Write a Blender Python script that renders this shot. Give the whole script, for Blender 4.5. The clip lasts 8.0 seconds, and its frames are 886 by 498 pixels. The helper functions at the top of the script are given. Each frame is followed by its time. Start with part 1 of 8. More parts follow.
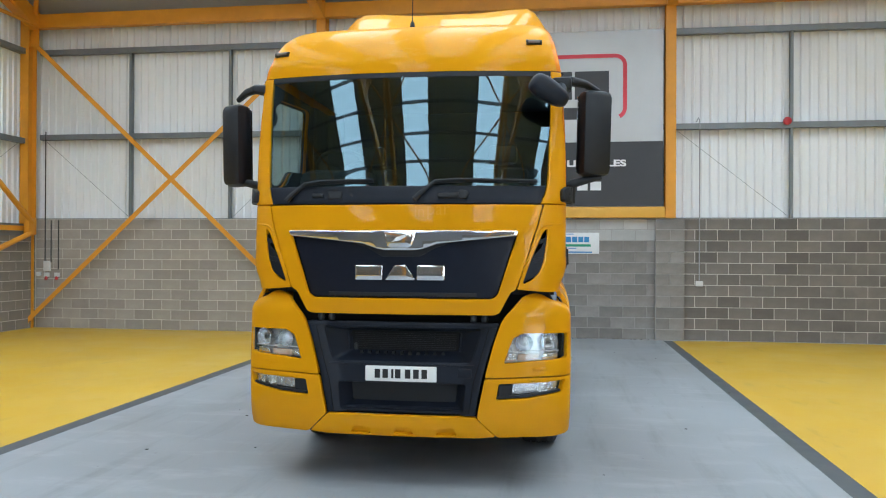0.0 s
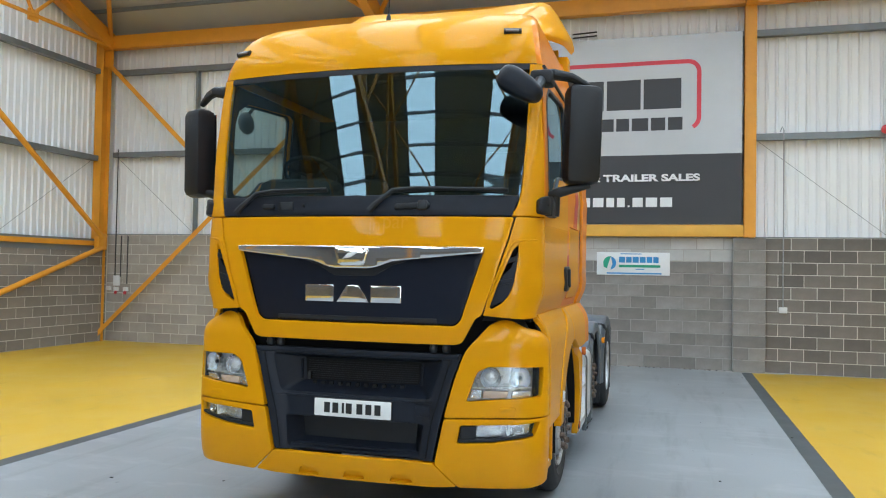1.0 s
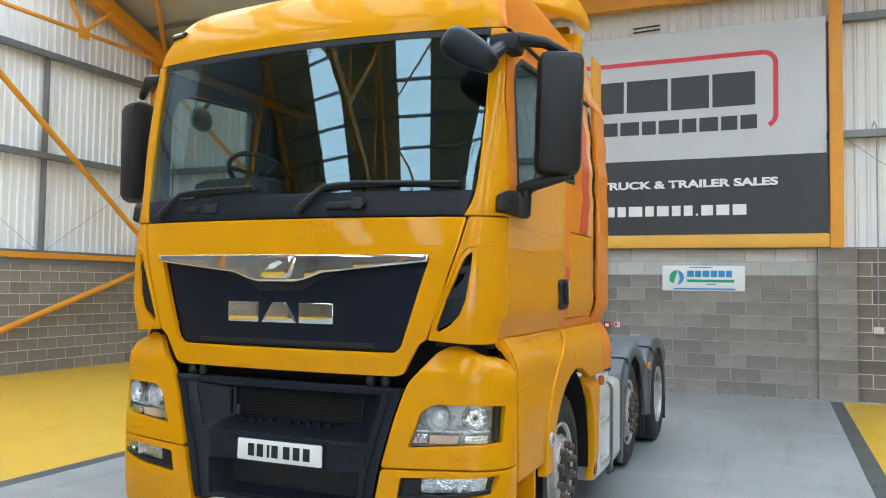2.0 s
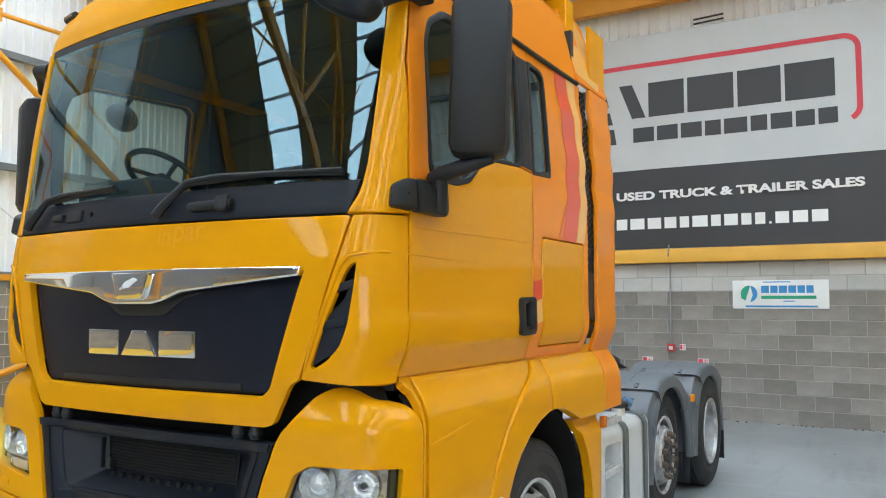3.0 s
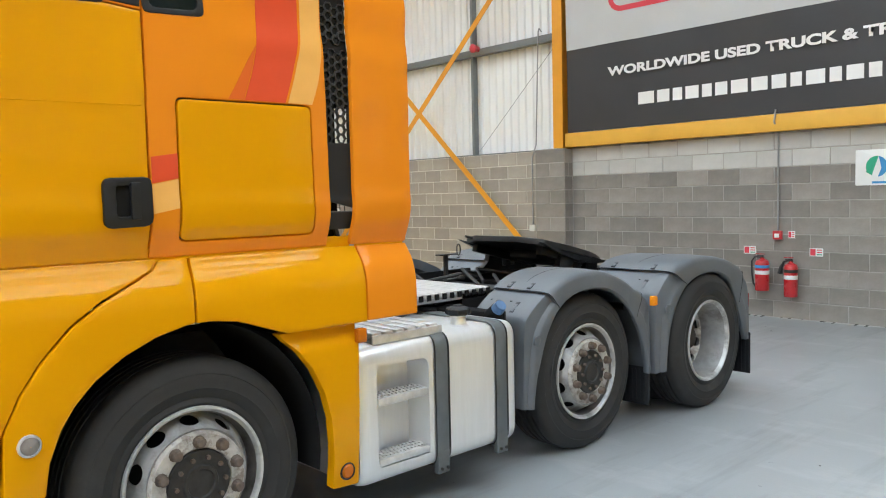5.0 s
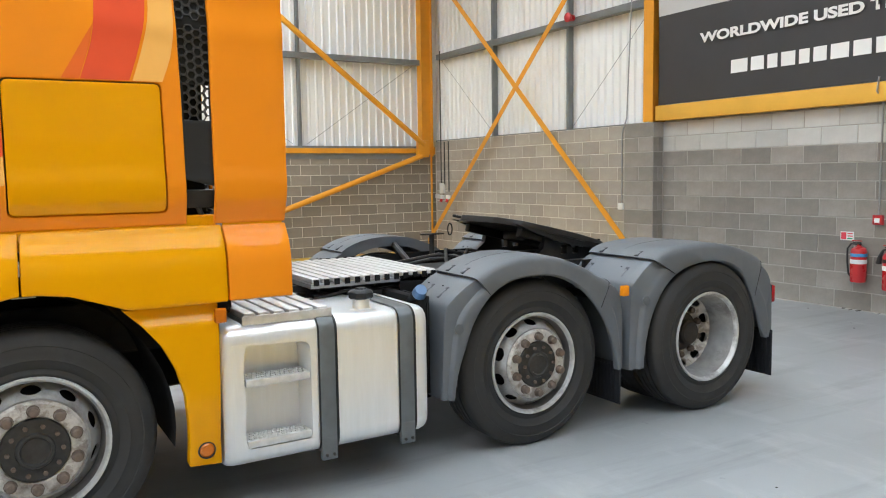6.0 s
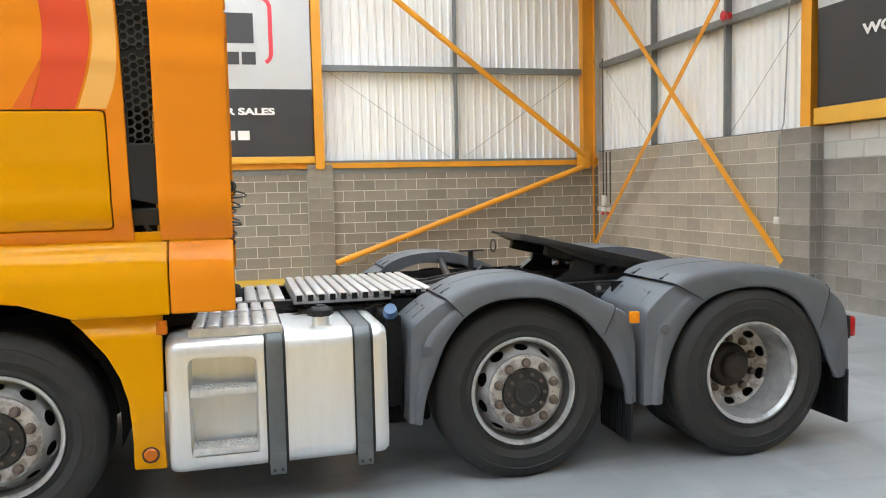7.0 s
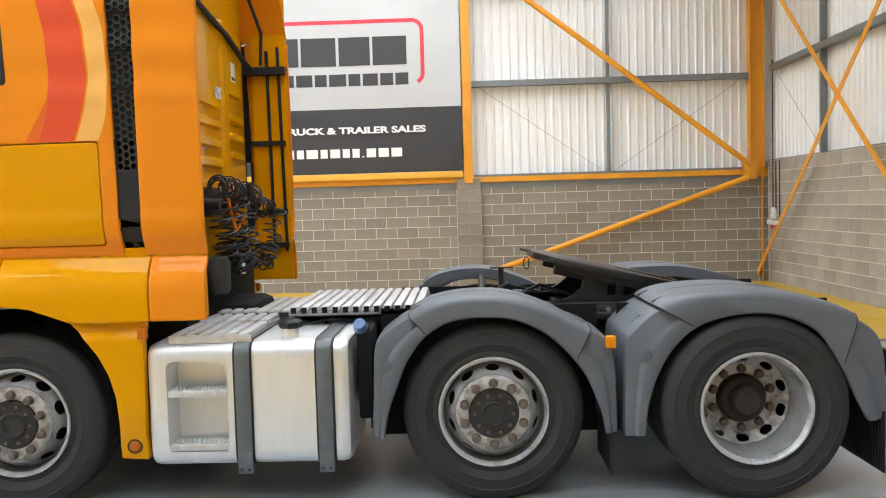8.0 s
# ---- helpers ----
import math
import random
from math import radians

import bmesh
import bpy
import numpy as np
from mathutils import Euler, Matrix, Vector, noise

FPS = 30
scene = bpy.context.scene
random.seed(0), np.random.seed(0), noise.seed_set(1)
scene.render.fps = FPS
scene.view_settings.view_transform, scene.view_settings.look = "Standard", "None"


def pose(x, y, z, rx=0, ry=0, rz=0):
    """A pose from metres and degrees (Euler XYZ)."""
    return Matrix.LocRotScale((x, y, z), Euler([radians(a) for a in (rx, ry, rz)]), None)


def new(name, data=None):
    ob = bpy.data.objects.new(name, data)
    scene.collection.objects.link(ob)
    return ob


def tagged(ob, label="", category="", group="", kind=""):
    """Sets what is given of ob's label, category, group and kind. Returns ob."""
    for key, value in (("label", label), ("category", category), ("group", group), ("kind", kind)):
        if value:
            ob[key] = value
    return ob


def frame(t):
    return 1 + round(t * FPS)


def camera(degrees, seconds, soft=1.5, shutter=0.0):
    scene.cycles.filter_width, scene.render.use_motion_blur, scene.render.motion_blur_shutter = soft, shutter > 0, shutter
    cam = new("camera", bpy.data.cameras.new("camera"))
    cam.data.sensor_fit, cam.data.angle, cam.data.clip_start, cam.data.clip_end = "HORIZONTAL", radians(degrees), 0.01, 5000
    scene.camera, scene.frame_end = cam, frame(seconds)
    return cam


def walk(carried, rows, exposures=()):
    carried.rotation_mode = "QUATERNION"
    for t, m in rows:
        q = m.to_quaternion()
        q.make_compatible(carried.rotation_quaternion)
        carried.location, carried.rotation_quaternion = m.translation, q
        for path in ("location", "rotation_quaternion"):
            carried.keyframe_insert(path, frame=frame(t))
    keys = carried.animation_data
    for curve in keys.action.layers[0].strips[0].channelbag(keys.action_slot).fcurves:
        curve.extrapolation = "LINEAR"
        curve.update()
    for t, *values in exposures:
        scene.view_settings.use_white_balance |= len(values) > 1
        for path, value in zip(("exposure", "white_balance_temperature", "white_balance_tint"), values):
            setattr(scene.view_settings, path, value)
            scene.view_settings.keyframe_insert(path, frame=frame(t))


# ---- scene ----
cam = camera(58.8, 8.0, 1.1)
METRES, EYE, TILT, LEAN, TURN = 10.6, 1.67, 0.0, 0.0, 8.2
ROWS = [
    (0.0, 0.0, 0.0, 0.0, -0.0, 0.19, -0.28),
    (0.5, 0.0417, 0.0359, 0.0001, 3.87, 0.64, -0.99),
    (1.0, 0.0875, 0.0732, 0.0008, 7.83, 1.51, -0.99),
    (1.5, 0.1223, 0.1205, -0.0002, 11.42, 1.98, -0.85),
    (3.0, 0.1947, 0.2854, 0.0006, 21.63, 4.1, -0.13),
    (3.5, 0.2287, 0.3363, 0.0006, 25.68, 3.64, 0.72),
    (4.0, 0.2687, 0.3859, -0.0008, 30.16, 1.28, 0.74),
    (4.5, 0.3135, 0.4349, -0.0031, 34.88, -1.87, 0.73),
    (5.0, 0.3534, 0.4885, -0.0048, 38.65, -3.78, 1.33),
    (6.5, 0.4635, 0.6496, -0.0047, 59.02, -5.22, 0.73),
    (7.0, 0.4863, 0.71, -0.0043, 67.17, -4.35, 1.3),
    (7.5, 0.5121, 0.7707, -0.0036, 74.92, -3.73, 1.6),
    (8.0, 0.5241, 0.832, -0.0035, 82.98, -3.15, 1.62),
]
walk(cam, [(t, pose(0, 0, EYE, TILT, LEAN, TURN) @ pose(METRES * x, METRES * y, METRES * z, 90 + pitch, roll, yaw)) for t, x, y, z, yaw, pitch, roll in ROWS],
     exposures=[(0.0, -0.43, 5950, 10), (1.5, -0.31, 6050, 10), (3.5, -0.11, 6300, 10), (5.0, -0.01, 6500, 12), (8.0, 0.05, 6700, 15)])

# ---- sky outside; daylight comes in through the rooflights ----
world = bpy.data.worlds.new("sky")
scene.world = world
world.use_nodes = True
wn = world.node_tree
sky = wn.nodes.new("ShaderNodeTexSky")
sky.sky_type, sky.sun_disc = "NISHITA", False
sky.sun_elevation, sky.sun_rotation = radians(50), radians(200)
wn.nodes["Background"].inputs["Strength"].default_value = 0.1
wn.links.new(sky.outputs[0], wn.nodes["Background"].inputs["Color"])
ROOFLIGHT = 8.1      # strength of the daylight in the rooflight sheets

# ---- materials ----
def mat(name, col, rough=0.5, metal=0.0, var=0.12, scale=6.0, fine=0.0, bump=0.0, coat=0.0, dirt=None, dirt_amt=0.0, rvar=0.1, island=0.0, stretch=(1, 1, 1), spec=0.5, soft=0.0):
    m = bpy.data.materials.new(name)
    m.use_nodes = True
    nt = m.node_tree
    n, l = nt.nodes, nt.links
    b = n["Principled BSDF"]
    tc = n.new("ShaderNodeTexCoord")
    mp = n.new("ShaderNodeMapping")
    mp.inputs["Scale"].default_value = stretch
    l.new(tc.outputs["Object"], mp.inputs["Vector"])
    n1 = n.new("ShaderNodeTexNoise")
    n1.inputs["Scale"].default_value, n1.inputs["Detail"].default_value, n1.inputs["Roughness"].default_value = scale, 6, 0.6
    l.new(mp.outputs[0], n1.inputs["Vector"])
    r1 = n.new("ShaderNodeMapRange")
    r1.inputs["From Min"].default_value, r1.inputs["From Max"].default_value = 0.3, 0.7
    r1.inputs["To Min"].default_value, r1.inputs["To Max"].default_value = 1 - var, 1 + var
    l.new(n1.outputs["Fac"], r1.inputs["Value"])
    val = r1.outputs[0]
    if island:
        oi = n.new("ShaderNodeObjectInfo")
        ge = n.new("ShaderNodeNewGeometry")
        ad = n.new("ShaderNodeMath")
        ad.operation = "ADD"
        l.new(oi.outputs["Random"], ad.inputs[0]), l.new(ge.outputs["Random Per Island"], ad.inputs[1])
        fr = n.new("ShaderNodeMath")
        fr.operation = "FRACT"
        l.new(ad.outputs[0], fr.inputs[0])
        r2 = n.new("ShaderNodeMapRange")
        r2.inputs["To Min"].default_value, r2.inputs["To Max"].default_value = 1 - island, 1 + island
        l.new(fr.outputs[0], r2.inputs["Value"])
        mu = n.new("ShaderNodeMath")
        mu.operation = "MULTIPLY"
        l.new(val, mu.inputs[0]), l.new(r2.outputs[0], mu.inputs[1])
        val = mu.outputs[0]
    sc = n.new("ShaderNodeVectorMath")
    sc.operation = "SCALE"
    sc.inputs[0].default_value = col
    l.new(val, sc.inputs["Scale"])
    colour = sc.outputs[0]
    if dirt:
        n3 = n.new("ShaderNodeTexNoise")
        n3.inputs["Scale"].default_value, n3.inputs["Detail"].default_value, n3.inputs["Roughness"].default_value = scale * 0.35, 2 if soft else 8, 0.5 if soft else 0.7
        l.new(mp.outputs[0], n3.inputs["Vector"])
        r3 = n.new("ShaderNodeMapRange")
        r3.inputs["From Min"].default_value, r3.inputs["From Max"].default_value = 0.5 - soft, 0.72 + soft
        r3.inputs["To Max"].default_value = dirt_amt
        l.new(n3.outputs["Fac"], r3.inputs["Value"])
        mx = n.new("ShaderNodeMix")
        mx.data_type = "RGBA"
        l.new(r3.outputs[0], mx.inputs["Factor"])
        l.new(colour, mx.inputs["A"])
        mx.inputs["B"].default_value = (*dirt, 1)
        colour = mx.outputs["Result"]
    l.new(colour, b.inputs["Base Color"])
    b.inputs["Metallic"].default_value, b.inputs["Specular IOR Level"].default_value = metal, spec
    r4 = n.new("ShaderNodeMapRange")
    r4.inputs["From Min"].default_value, r4.inputs["From Max"].default_value = 0.3, 0.7
    r4.inputs["To Min"].default_value, r4.inputs["To Max"].default_value = max(rough * (1 - rvar), 0.02), min(rough * (1 + rvar), 1)
    l.new(n1.outputs["Fac"], r4.inputs["Value"])
    l.new(r4.outputs[0], b.inputs["Roughness"])
    if coat:
        b.inputs["Coat Weight"].default_value, b.inputs["Coat Roughness"].default_value = coat, 0.06
        b.inputs["Coat IOR"].default_value = 1.45
    if bump:
        n2 = n.new("ShaderNodeTexNoise")
        n2.inputs["Scale"].default_value, n2.inputs["Detail"].default_value = fine or scale * 12, 4
        l.new(mp.outputs[0], n2.inputs["Vector"])
        bp = n.new("ShaderNodeBump")
        bp.inputs["Strength"].default_value, bp.inputs["Distance"].default_value = bump, 0.01
        l.new(n2.outputs["Fac"], bp.inputs["Height"])
        l.new(bp.outputs[0], b.inputs["Normal"])
    return m


def glass(name, tint, base=0.08, rough=0.01):
    """A thin pane: tinted, with gloss that grows towards the edge-on view."""
    m = bpy.data.materials.new(name)
    m.use_nodes = True
    n, l = m.node_tree.nodes, m.node_tree.links
    n.remove(n["Principled BSDF"])
    lw, pw, ma = n.new("ShaderNodeLayerWeight"), n.new("ShaderNodeMath"), n.new("ShaderNodeMapRange")
    tr, gl, mx = n.new("ShaderNodeBsdfTransparent"), n.new("ShaderNodeBsdfGlossy"), n.new("ShaderNodeMixShader")
    lw.inputs["Blend"].default_value = 0.5
    pw.operation, pw.inputs[1].default_value = "POWER", 5.0
    ma.inputs["To Min"].default_value = base
    l.new(lw.outputs["Facing"], pw.inputs[0]), l.new(pw.outputs[0], ma.inputs["Value"])
    tr.inputs["Color"].default_value = (*tint, 1)
    gl.inputs["Roughness"].default_value, gl.inputs["Color"].default_value = rough, (0.64, 0.9, 1.0, 1)
    l.new(ma.outputs[0], mx.inputs[0]), l.new(tr.outputs[0], mx.inputs[1]), l.new(gl.outputs[0], mx.inputs[2])
    l.new(mx.outputs[0], n["Material Output"].inputs["Surface"])
    return m


def glow(name, col, strength):
    m = bpy.data.materials.new(name)
    m.use_nodes = True
    n, l = m.node_tree.nodes, m.node_tree.links
    n.remove(n["Principled BSDF"])
    e = n.new("ShaderNodeEmission")
    e.inputs["Color"].default_value, e.inputs["Strength"].default_value = (*col, 1), strength
    l.new(e.outputs[0], n["Material Output"].inputs["Surface"])
    return m


def scuffs(m, col, amount, stretch, scale, lo, hi, seed=0.0):
    """Lay a second, streaky or spotty layer of wear over a material's colour."""
    n, l = m.node_tree.nodes, m.node_tree.links
    b = n["Principled BSDF"]
    src = b.inputs["Base Color"].links[0].from_socket
    tc, mp, nz = n.new("ShaderNodeTexCoord"), n.new("ShaderNodeMapping"), n.new("ShaderNodeTexNoise")
    mp.inputs["Scale"].default_value, mp.inputs["Location"].default_value = stretch, (seed, seed * 0.7, 0)
    nz.inputs["Scale"].default_value, nz.inputs["Detail"].default_value, nz.inputs["Roughness"].default_value = scale, 7, 0.62
    l.new(tc.outputs["Object"], mp.inputs["Vector"]), l.new(mp.outputs[0], nz.inputs["Vector"])
    r, mx = n.new("ShaderNodeMapRange"), n.new("ShaderNodeMix")
    r.inputs["From Min"].default_value, r.inputs["From Max"].default_value, r.inputs["To Max"].default_value = lo, hi, amount
    mx.data_type, mx.inputs["B"].default_value = "RGBA", (*col, 1)
    l.new(nz.outputs["Fac"], r.inputs["Value"]), l.new(r.outputs[0], mx.inputs["Factor"])
    l.new(src, mx.inputs["A"]), l.new(mx.outputs["Result"], b.inputs["Base Color"])
    return m


YELLOW = mat("yellow_paint", (0.68, 0.294, 0.0005), 0.5, var=0.03, scale=1.5, coat=0.42, spec=0.03)
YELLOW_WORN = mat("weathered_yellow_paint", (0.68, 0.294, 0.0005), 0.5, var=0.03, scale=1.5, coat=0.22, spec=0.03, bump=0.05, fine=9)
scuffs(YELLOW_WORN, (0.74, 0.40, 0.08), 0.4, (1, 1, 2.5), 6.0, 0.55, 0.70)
ORANGE = mat("orange_paint", (0.74, 0.236, 0.012), 0.5, var=0.03, scale=1.5, coat=0.45, spec=0.03)
FADED_FILM = mat("faded_film", (0.70, 0.318, 0.018), 0.5, var=0.03, scale=20, coat=0.42, spec=0.03)
RED_FILM = mat("red_film", (0.68, 0.08, 0.028), 0.5, var=0.03, coat=0.7, spec=0.12)
DARK_ORANGE_FILM = mat("deep_orange_film", (0.68, 0.13, 0.018), 0.5, var=0.03, coat=0.7, spec=0.12)
CREAM_FILM = mat("cream_film", (0.79, 0.42, 0.11), 0.5, var=0.03, coat=0.7, spec=0.12)
BLACK_PLASTIC = mat("black_plastic", (0.010, 0.0115, 0.0145), 0.5, var=0.15, scale=20, bump=0.15, fine=700, spec=0.38)
DARK_TRIM = mat("dark_grey_trim", (0.010, 0.013, 0.021), 0.42, var=0.12, scale=12, bump=0.1, fine=700, spec=0.25)
SATIN_BLACK = mat("satin_navy_black", (0.008, 0.011, 0.021), 0.32, var=0.1, scale=8, spec=0.22)
VOID_BLACK = mat("under_body_black", (0.014, 0.014, 0.015), 0.8, var=0.2, scale=9, spec=0.12)
VENT_GREY = mat("vent_grid_plastic", (0.028, 0.029, 0.031), 0.4, var=0.1, scale=20)
LINING = mat("cab_lining", (0.035, 0.037, 0.04), 0.85, var=0.15, scale=14)
SEAT_CLOTH = mat("seat_cloth", (0.035, 0.037, 0.042), 0.9, var=0.2, scale=30)
FENDER_GREY = mat("grey_fender_plastic", (0.104, 0.117, 0.134), 0.5, var=0.1, scale=5, bump=0.06, fine=500, dirt=(0.2, 0.2, 0.2), dirt_amt=0.25)
TYRE = mat("tyre_rubber", (0.021, 0.021, 0.022), 0.72, var=0.25, scale=7, bump=0.08, fine=160, dirt=(0.06, 0.057, 0.053), dirt_amt=0.45)
RIM = mat("silver_rim_paint", (0.34, 0.345, 0.35), 0.45, metal=0.35, var=0.2, scale=11, dirt=(0.085, 0.065, 0.05), dirt_amt=0.85)
RIM_WORN = mat("worn_rim_paint", (0.50, 0.485, 0.465), 0.55, metal=0.25, var=0.22, scale=16, dirt=(0.09, 0.062, 0.045), dirt_amt=0.95)
# Grime plus the shade inside the rim, both put into the base colour.
BARREL_SHADE = mat("grimy_shaded_rim_barrel", (0.17, 0.165, 0.16), 0.5, metal=0.3, var=0.25, scale=12, dirt=(0.025, 0.022, 0.02), dirt_amt=0.9)
RIM_BRIGHT = mat("bright_rim_paint", (0.55, 0.56, 0.57), 0.4, metal=0.35, var=0.12, scale=14, dirt=(0.06, 0.05, 0.042), dirt_amt=0.85)
RUST_NUT = mat("rusty_nut", (0.15, 0.115, 0.095), 0.7, metal=0.4, var=0.3, scale=60)
HUB_DARK = mat("greasy_hub", (0.035, 0.034, 0.034), 0.5, metal=0.3, var=0.3, scale=30)
HUB_RUST = mat("rusty_hub", (0.042, 0.033, 0.028), 0.75, metal=0.2, var=0.35, scale=30)
ALU = mat("brushed_tank_aluminium", (0.76, 0.78, 0.80), 0.36, metal=0.55, var=0.05, scale=3, stretch=(1, 6, 0.6), dirt=(0.62, 0.60, 0.56), dirt_amt=0.25)
ALU_STEP = mat("tread_aluminium", (0.62, 0.62, 0.62), 0.38, metal=0.5, var=0.15, scale=18)
STRAP = mat("grey_strap", (0.12, 0.135, 0.145), 0.45, metal=0.3, var=0.12, scale=10)
CHROME = mat("chrome", (0.82, 0.82, 0.83), 0.06, metal=1.0, var=0.02)
REFLECTOR = mat("lamp_reflector", (0.74, 0.75, 0.77), 0.22, metal=1.0, var=0.3, scale=30, bump=0.9, fine=55)
LAMP_GREY = mat("lamp_housing_silver", (0.76, 0.77, 0.78), 0.28, metal=0.35, var=0.1, scale=20)
PALE_AMBER = mat("pale_amber_lens", (0.62, 0.47, 0.36), 0.18, var=0.1, scale=40, coat=0.5)
AMBER_BRIGHT = mat("bright_amber_lens", (0.8, 0.26, 0.01), 0.25, var=0.08, scale=40, coat=0.3, spec=0.3)
AMBER = mat("amber_lens", (0.50, 0.13, 0.006), 0.25, var=0.08, scale=40, coat=0.25, spec=0.3)
RED_LENS = mat("red_lens", (0.45, 0.012, 0.018), 0.2, var=0.08, scale=40, coat=0.5)
CLEAR_LENS = mat("clear_marker_lens", (0.22, 0.20, 0.185), 0.15, var=0.1, scale=60, coat=0.6)
PLATE_WHITE = mat("plate_white", (0.78, 0.78, 0.76), 0.35, var=0.02)
PLATE_BLACK = mat("plate_black", (0.012, 0.012, 0.012), 0.4, var=0.02)
STEEL_DIRTY = mat("dirty_chassis_steel", (0.04, 0.04, 0.041), 0.55, metal=0.4, var=0.3, scale=14, dirt=(0.09, 0.06, 0.045), dirt_amt=0.35)
GREASE = mat("greased_plate", (0.02, 0.02, 0.021), 0.38, metal=0.4, var=0.3, scale=11)
HOSE = mat("black_hose", (0.02, 0.02, 0.022), 0.42, var=0.1)
BLUE_CAP = mat("blue_cap", (0.07, 0.15, 0.30), 0.45, var=0.1, scale=30)
RED_CAP = mat("red_cap", (0.5, 0.03, 0.03), 0.45, var=0.1, scale=30)
SCREEN_GLASS = glass("windscreen_glass", (0.45, 0.56, 0.56), 0.09)
SIDE_GLASS = glass("side_window_glass", (0.66, 0.74, 0.73), 0.12)
LENS_GLASS = glass("headlamp_lens", (0.93, 0.94, 0.94), 0.05)

STEEL_ORANGE = mat("orange_steel_paint", (0.72, 0.31, 0.02), 0.45, var=0.06, scale=3, bump=0.03, dirt=(0.45, 0.2, 0.03), dirt_amt=0.3)
STEEL_GREY = mat("galvanised_grey", (0.20, 0.215, 0.225), 0.5, metal=0.4, var=0.1, scale=4)
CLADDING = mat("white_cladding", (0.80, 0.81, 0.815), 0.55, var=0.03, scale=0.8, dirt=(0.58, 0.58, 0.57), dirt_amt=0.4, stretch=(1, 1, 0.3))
# Darkened copies of the cladding for unseen walls: less bounced light and reflection.
DIMMED_CLADDING = mat("dimmed_cladding", (0.38, 0.385, 0.39), 0.6, var=0.06, scale=0.8)
DARKENED_CLADDING = mat("darkened_cladding", (0.20, 0.205, 0.21), 0.6, var=0.06, scale=0.8)
ROOF_SHEET = mat("grey_roof_lining", (0.46, 0.46, 0.44), 0.7, var=0.06, scale=0.6)
# One kind of block in three tones: each wall's light is in its colour.
BLOCK_SHADED = mat("shaded_grey_concrete_block", (0.172, 0.155, 0.137), 0.9, var=0.2, scale=3, bump=0.5, fine=120, island=0.26)
BLOCK_LIT = mat("lit_brownish_concrete_block", (0.355, 0.323, 0.284), 0.9, var=0.14, scale=3, bump=0.5, fine=120, island=0.13)
BLOCK_HALF_LIT = mat("half_lit_concrete_block", (0.235, 0.212, 0.185), 0.9, var=0.14, scale=3, bump=0.5, fine=120, island=0.13)
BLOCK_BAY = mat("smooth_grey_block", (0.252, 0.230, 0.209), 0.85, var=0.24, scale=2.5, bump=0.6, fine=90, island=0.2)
BLOCK_PALE = mat("pale_concrete_block", (0.47, 0.46, 0.44), 0.9, var=0.1, scale=3, bump=0.4, fine=120, island=0.12)
MORTAR = mat("pale_mortar", (0.63, 0.595, 0.53), 0.95, var=0.1, scale=8, bump=0.4, fine=200)
MORTAR_BAY = mat("grey_mortar", (0.36, 0.342, 0.312), 0.95, var=0.1, scale=8, bump=0.4, fine=200)
FLOOR_GREY = mat("grey_floor_paint", (0.32, 0.34, 0.355), 0.33, var=0.07, scale=1.3, bump=0.03, fine=60, dirt=(0.12, 0.122, 0.122), dirt_amt=0.5, soft=0.12, rvar=0.15)
FLOOR_YELLOW = mat("yellow_floor_paint", (0.60, 0.36, 0.025), 0.42, var=0.05, scale=0.9, bump=0.04, fine=60, dirt=(0.66, 0.45, 0.09), dirt_amt=0.35, soft=0.12, rvar=0.25)
scuffs(RIM_WORN, (0.16, 0.12, 0.095), 0.6, (1, 1, 1), 18.0, 0.54, 0.62)
scuffs(FLOOR_GREY, (0.12, 0.122, 0.124), 0.45, (4.5, 0.5, 1), 0.9, 0.53, 0.72)
scuffs(FLOOR_GREY, (0.50, 0.515, 0.525), 0.35, (1.0, 2.2, 1), 1.3, 0.52, 0.72, 5.0)
scuffs(FLOOR_GREY, (0.05, 0.05, 0.05), 0.7, (1, 1, 1), 9.0, 0.69, 0.74, 2.0)
scuffs(FLOOR_YELLOW, (0.30, 0.20, 0.05), 0.35, (2.5, 0.8, 1), 1.6, 0.58, 0.75, 3.0)
LINE_DARK = mat("dark_floor_line", (0.07, 0.078, 0.085), 0.45, var=0.12, scale=5)
BANNER_SILVER = mat("silver_banner_vinyl", (0.50, 0.51, 0.52), 0.45, metal=0.25, var=0.08, scale=0.9, stretch=(0.5, 0.5, 3), bump=0.35, fine=3.5)
BANNER_DARK = mat("charcoal_banner_vinyl", (0.035, 0.036, 0.04), 0.45, var=0.1, scale=1.2, bump=0.6, fine=2.2)
INK_DARK = mat("charcoal_print", (0.04, 0.041, 0.046), 0.5, var=0.05)
INK_WHITE = mat("white_print", (0.78, 0.78, 0.78), 0.5, var=0.03)
INK_RED = mat("red_print", (0.66, 0.05, 0.075), 0.5, var=0.04)
INK_BLUE = mat("blue_print", (0.04, 0.25, 0.55), 0.5, var=0.04)
INK_GREEN = mat("green_print", (0.02, 0.32, 0.18), 0.5, var=0.04)
BANNER_YELLOW = mat("yellow_rail_paint", (0.74, 0.40, 0.055), 0.5, var=0.06, scale=3)
SIGN_WHITE = mat("white_sign_board", (0.76, 0.77, 0.77), 0.45, var=0.03)
EXT_RED = mat("extinguisher_red", (0.50, 0.018, 0.025), 0.28, var=0.04, coat=0.5)
CONDUIT = mat("galvanised_conduit", (0.34, 0.35, 0.36), 0.45, metal=0.5, var=0.1, scale=12)
CABLE_BLACK = mat("black_cable", (0.03, 0.03, 0.03), 0.6, var=0.1)
BOX_WHITE = mat("white_electric_box", (0.7, 0.7, 0.69), 0.45, var=0.04)
DEBRIS = mat("dark_grit", (0.05, 0.045, 0.04), 0.9, var=0.2)
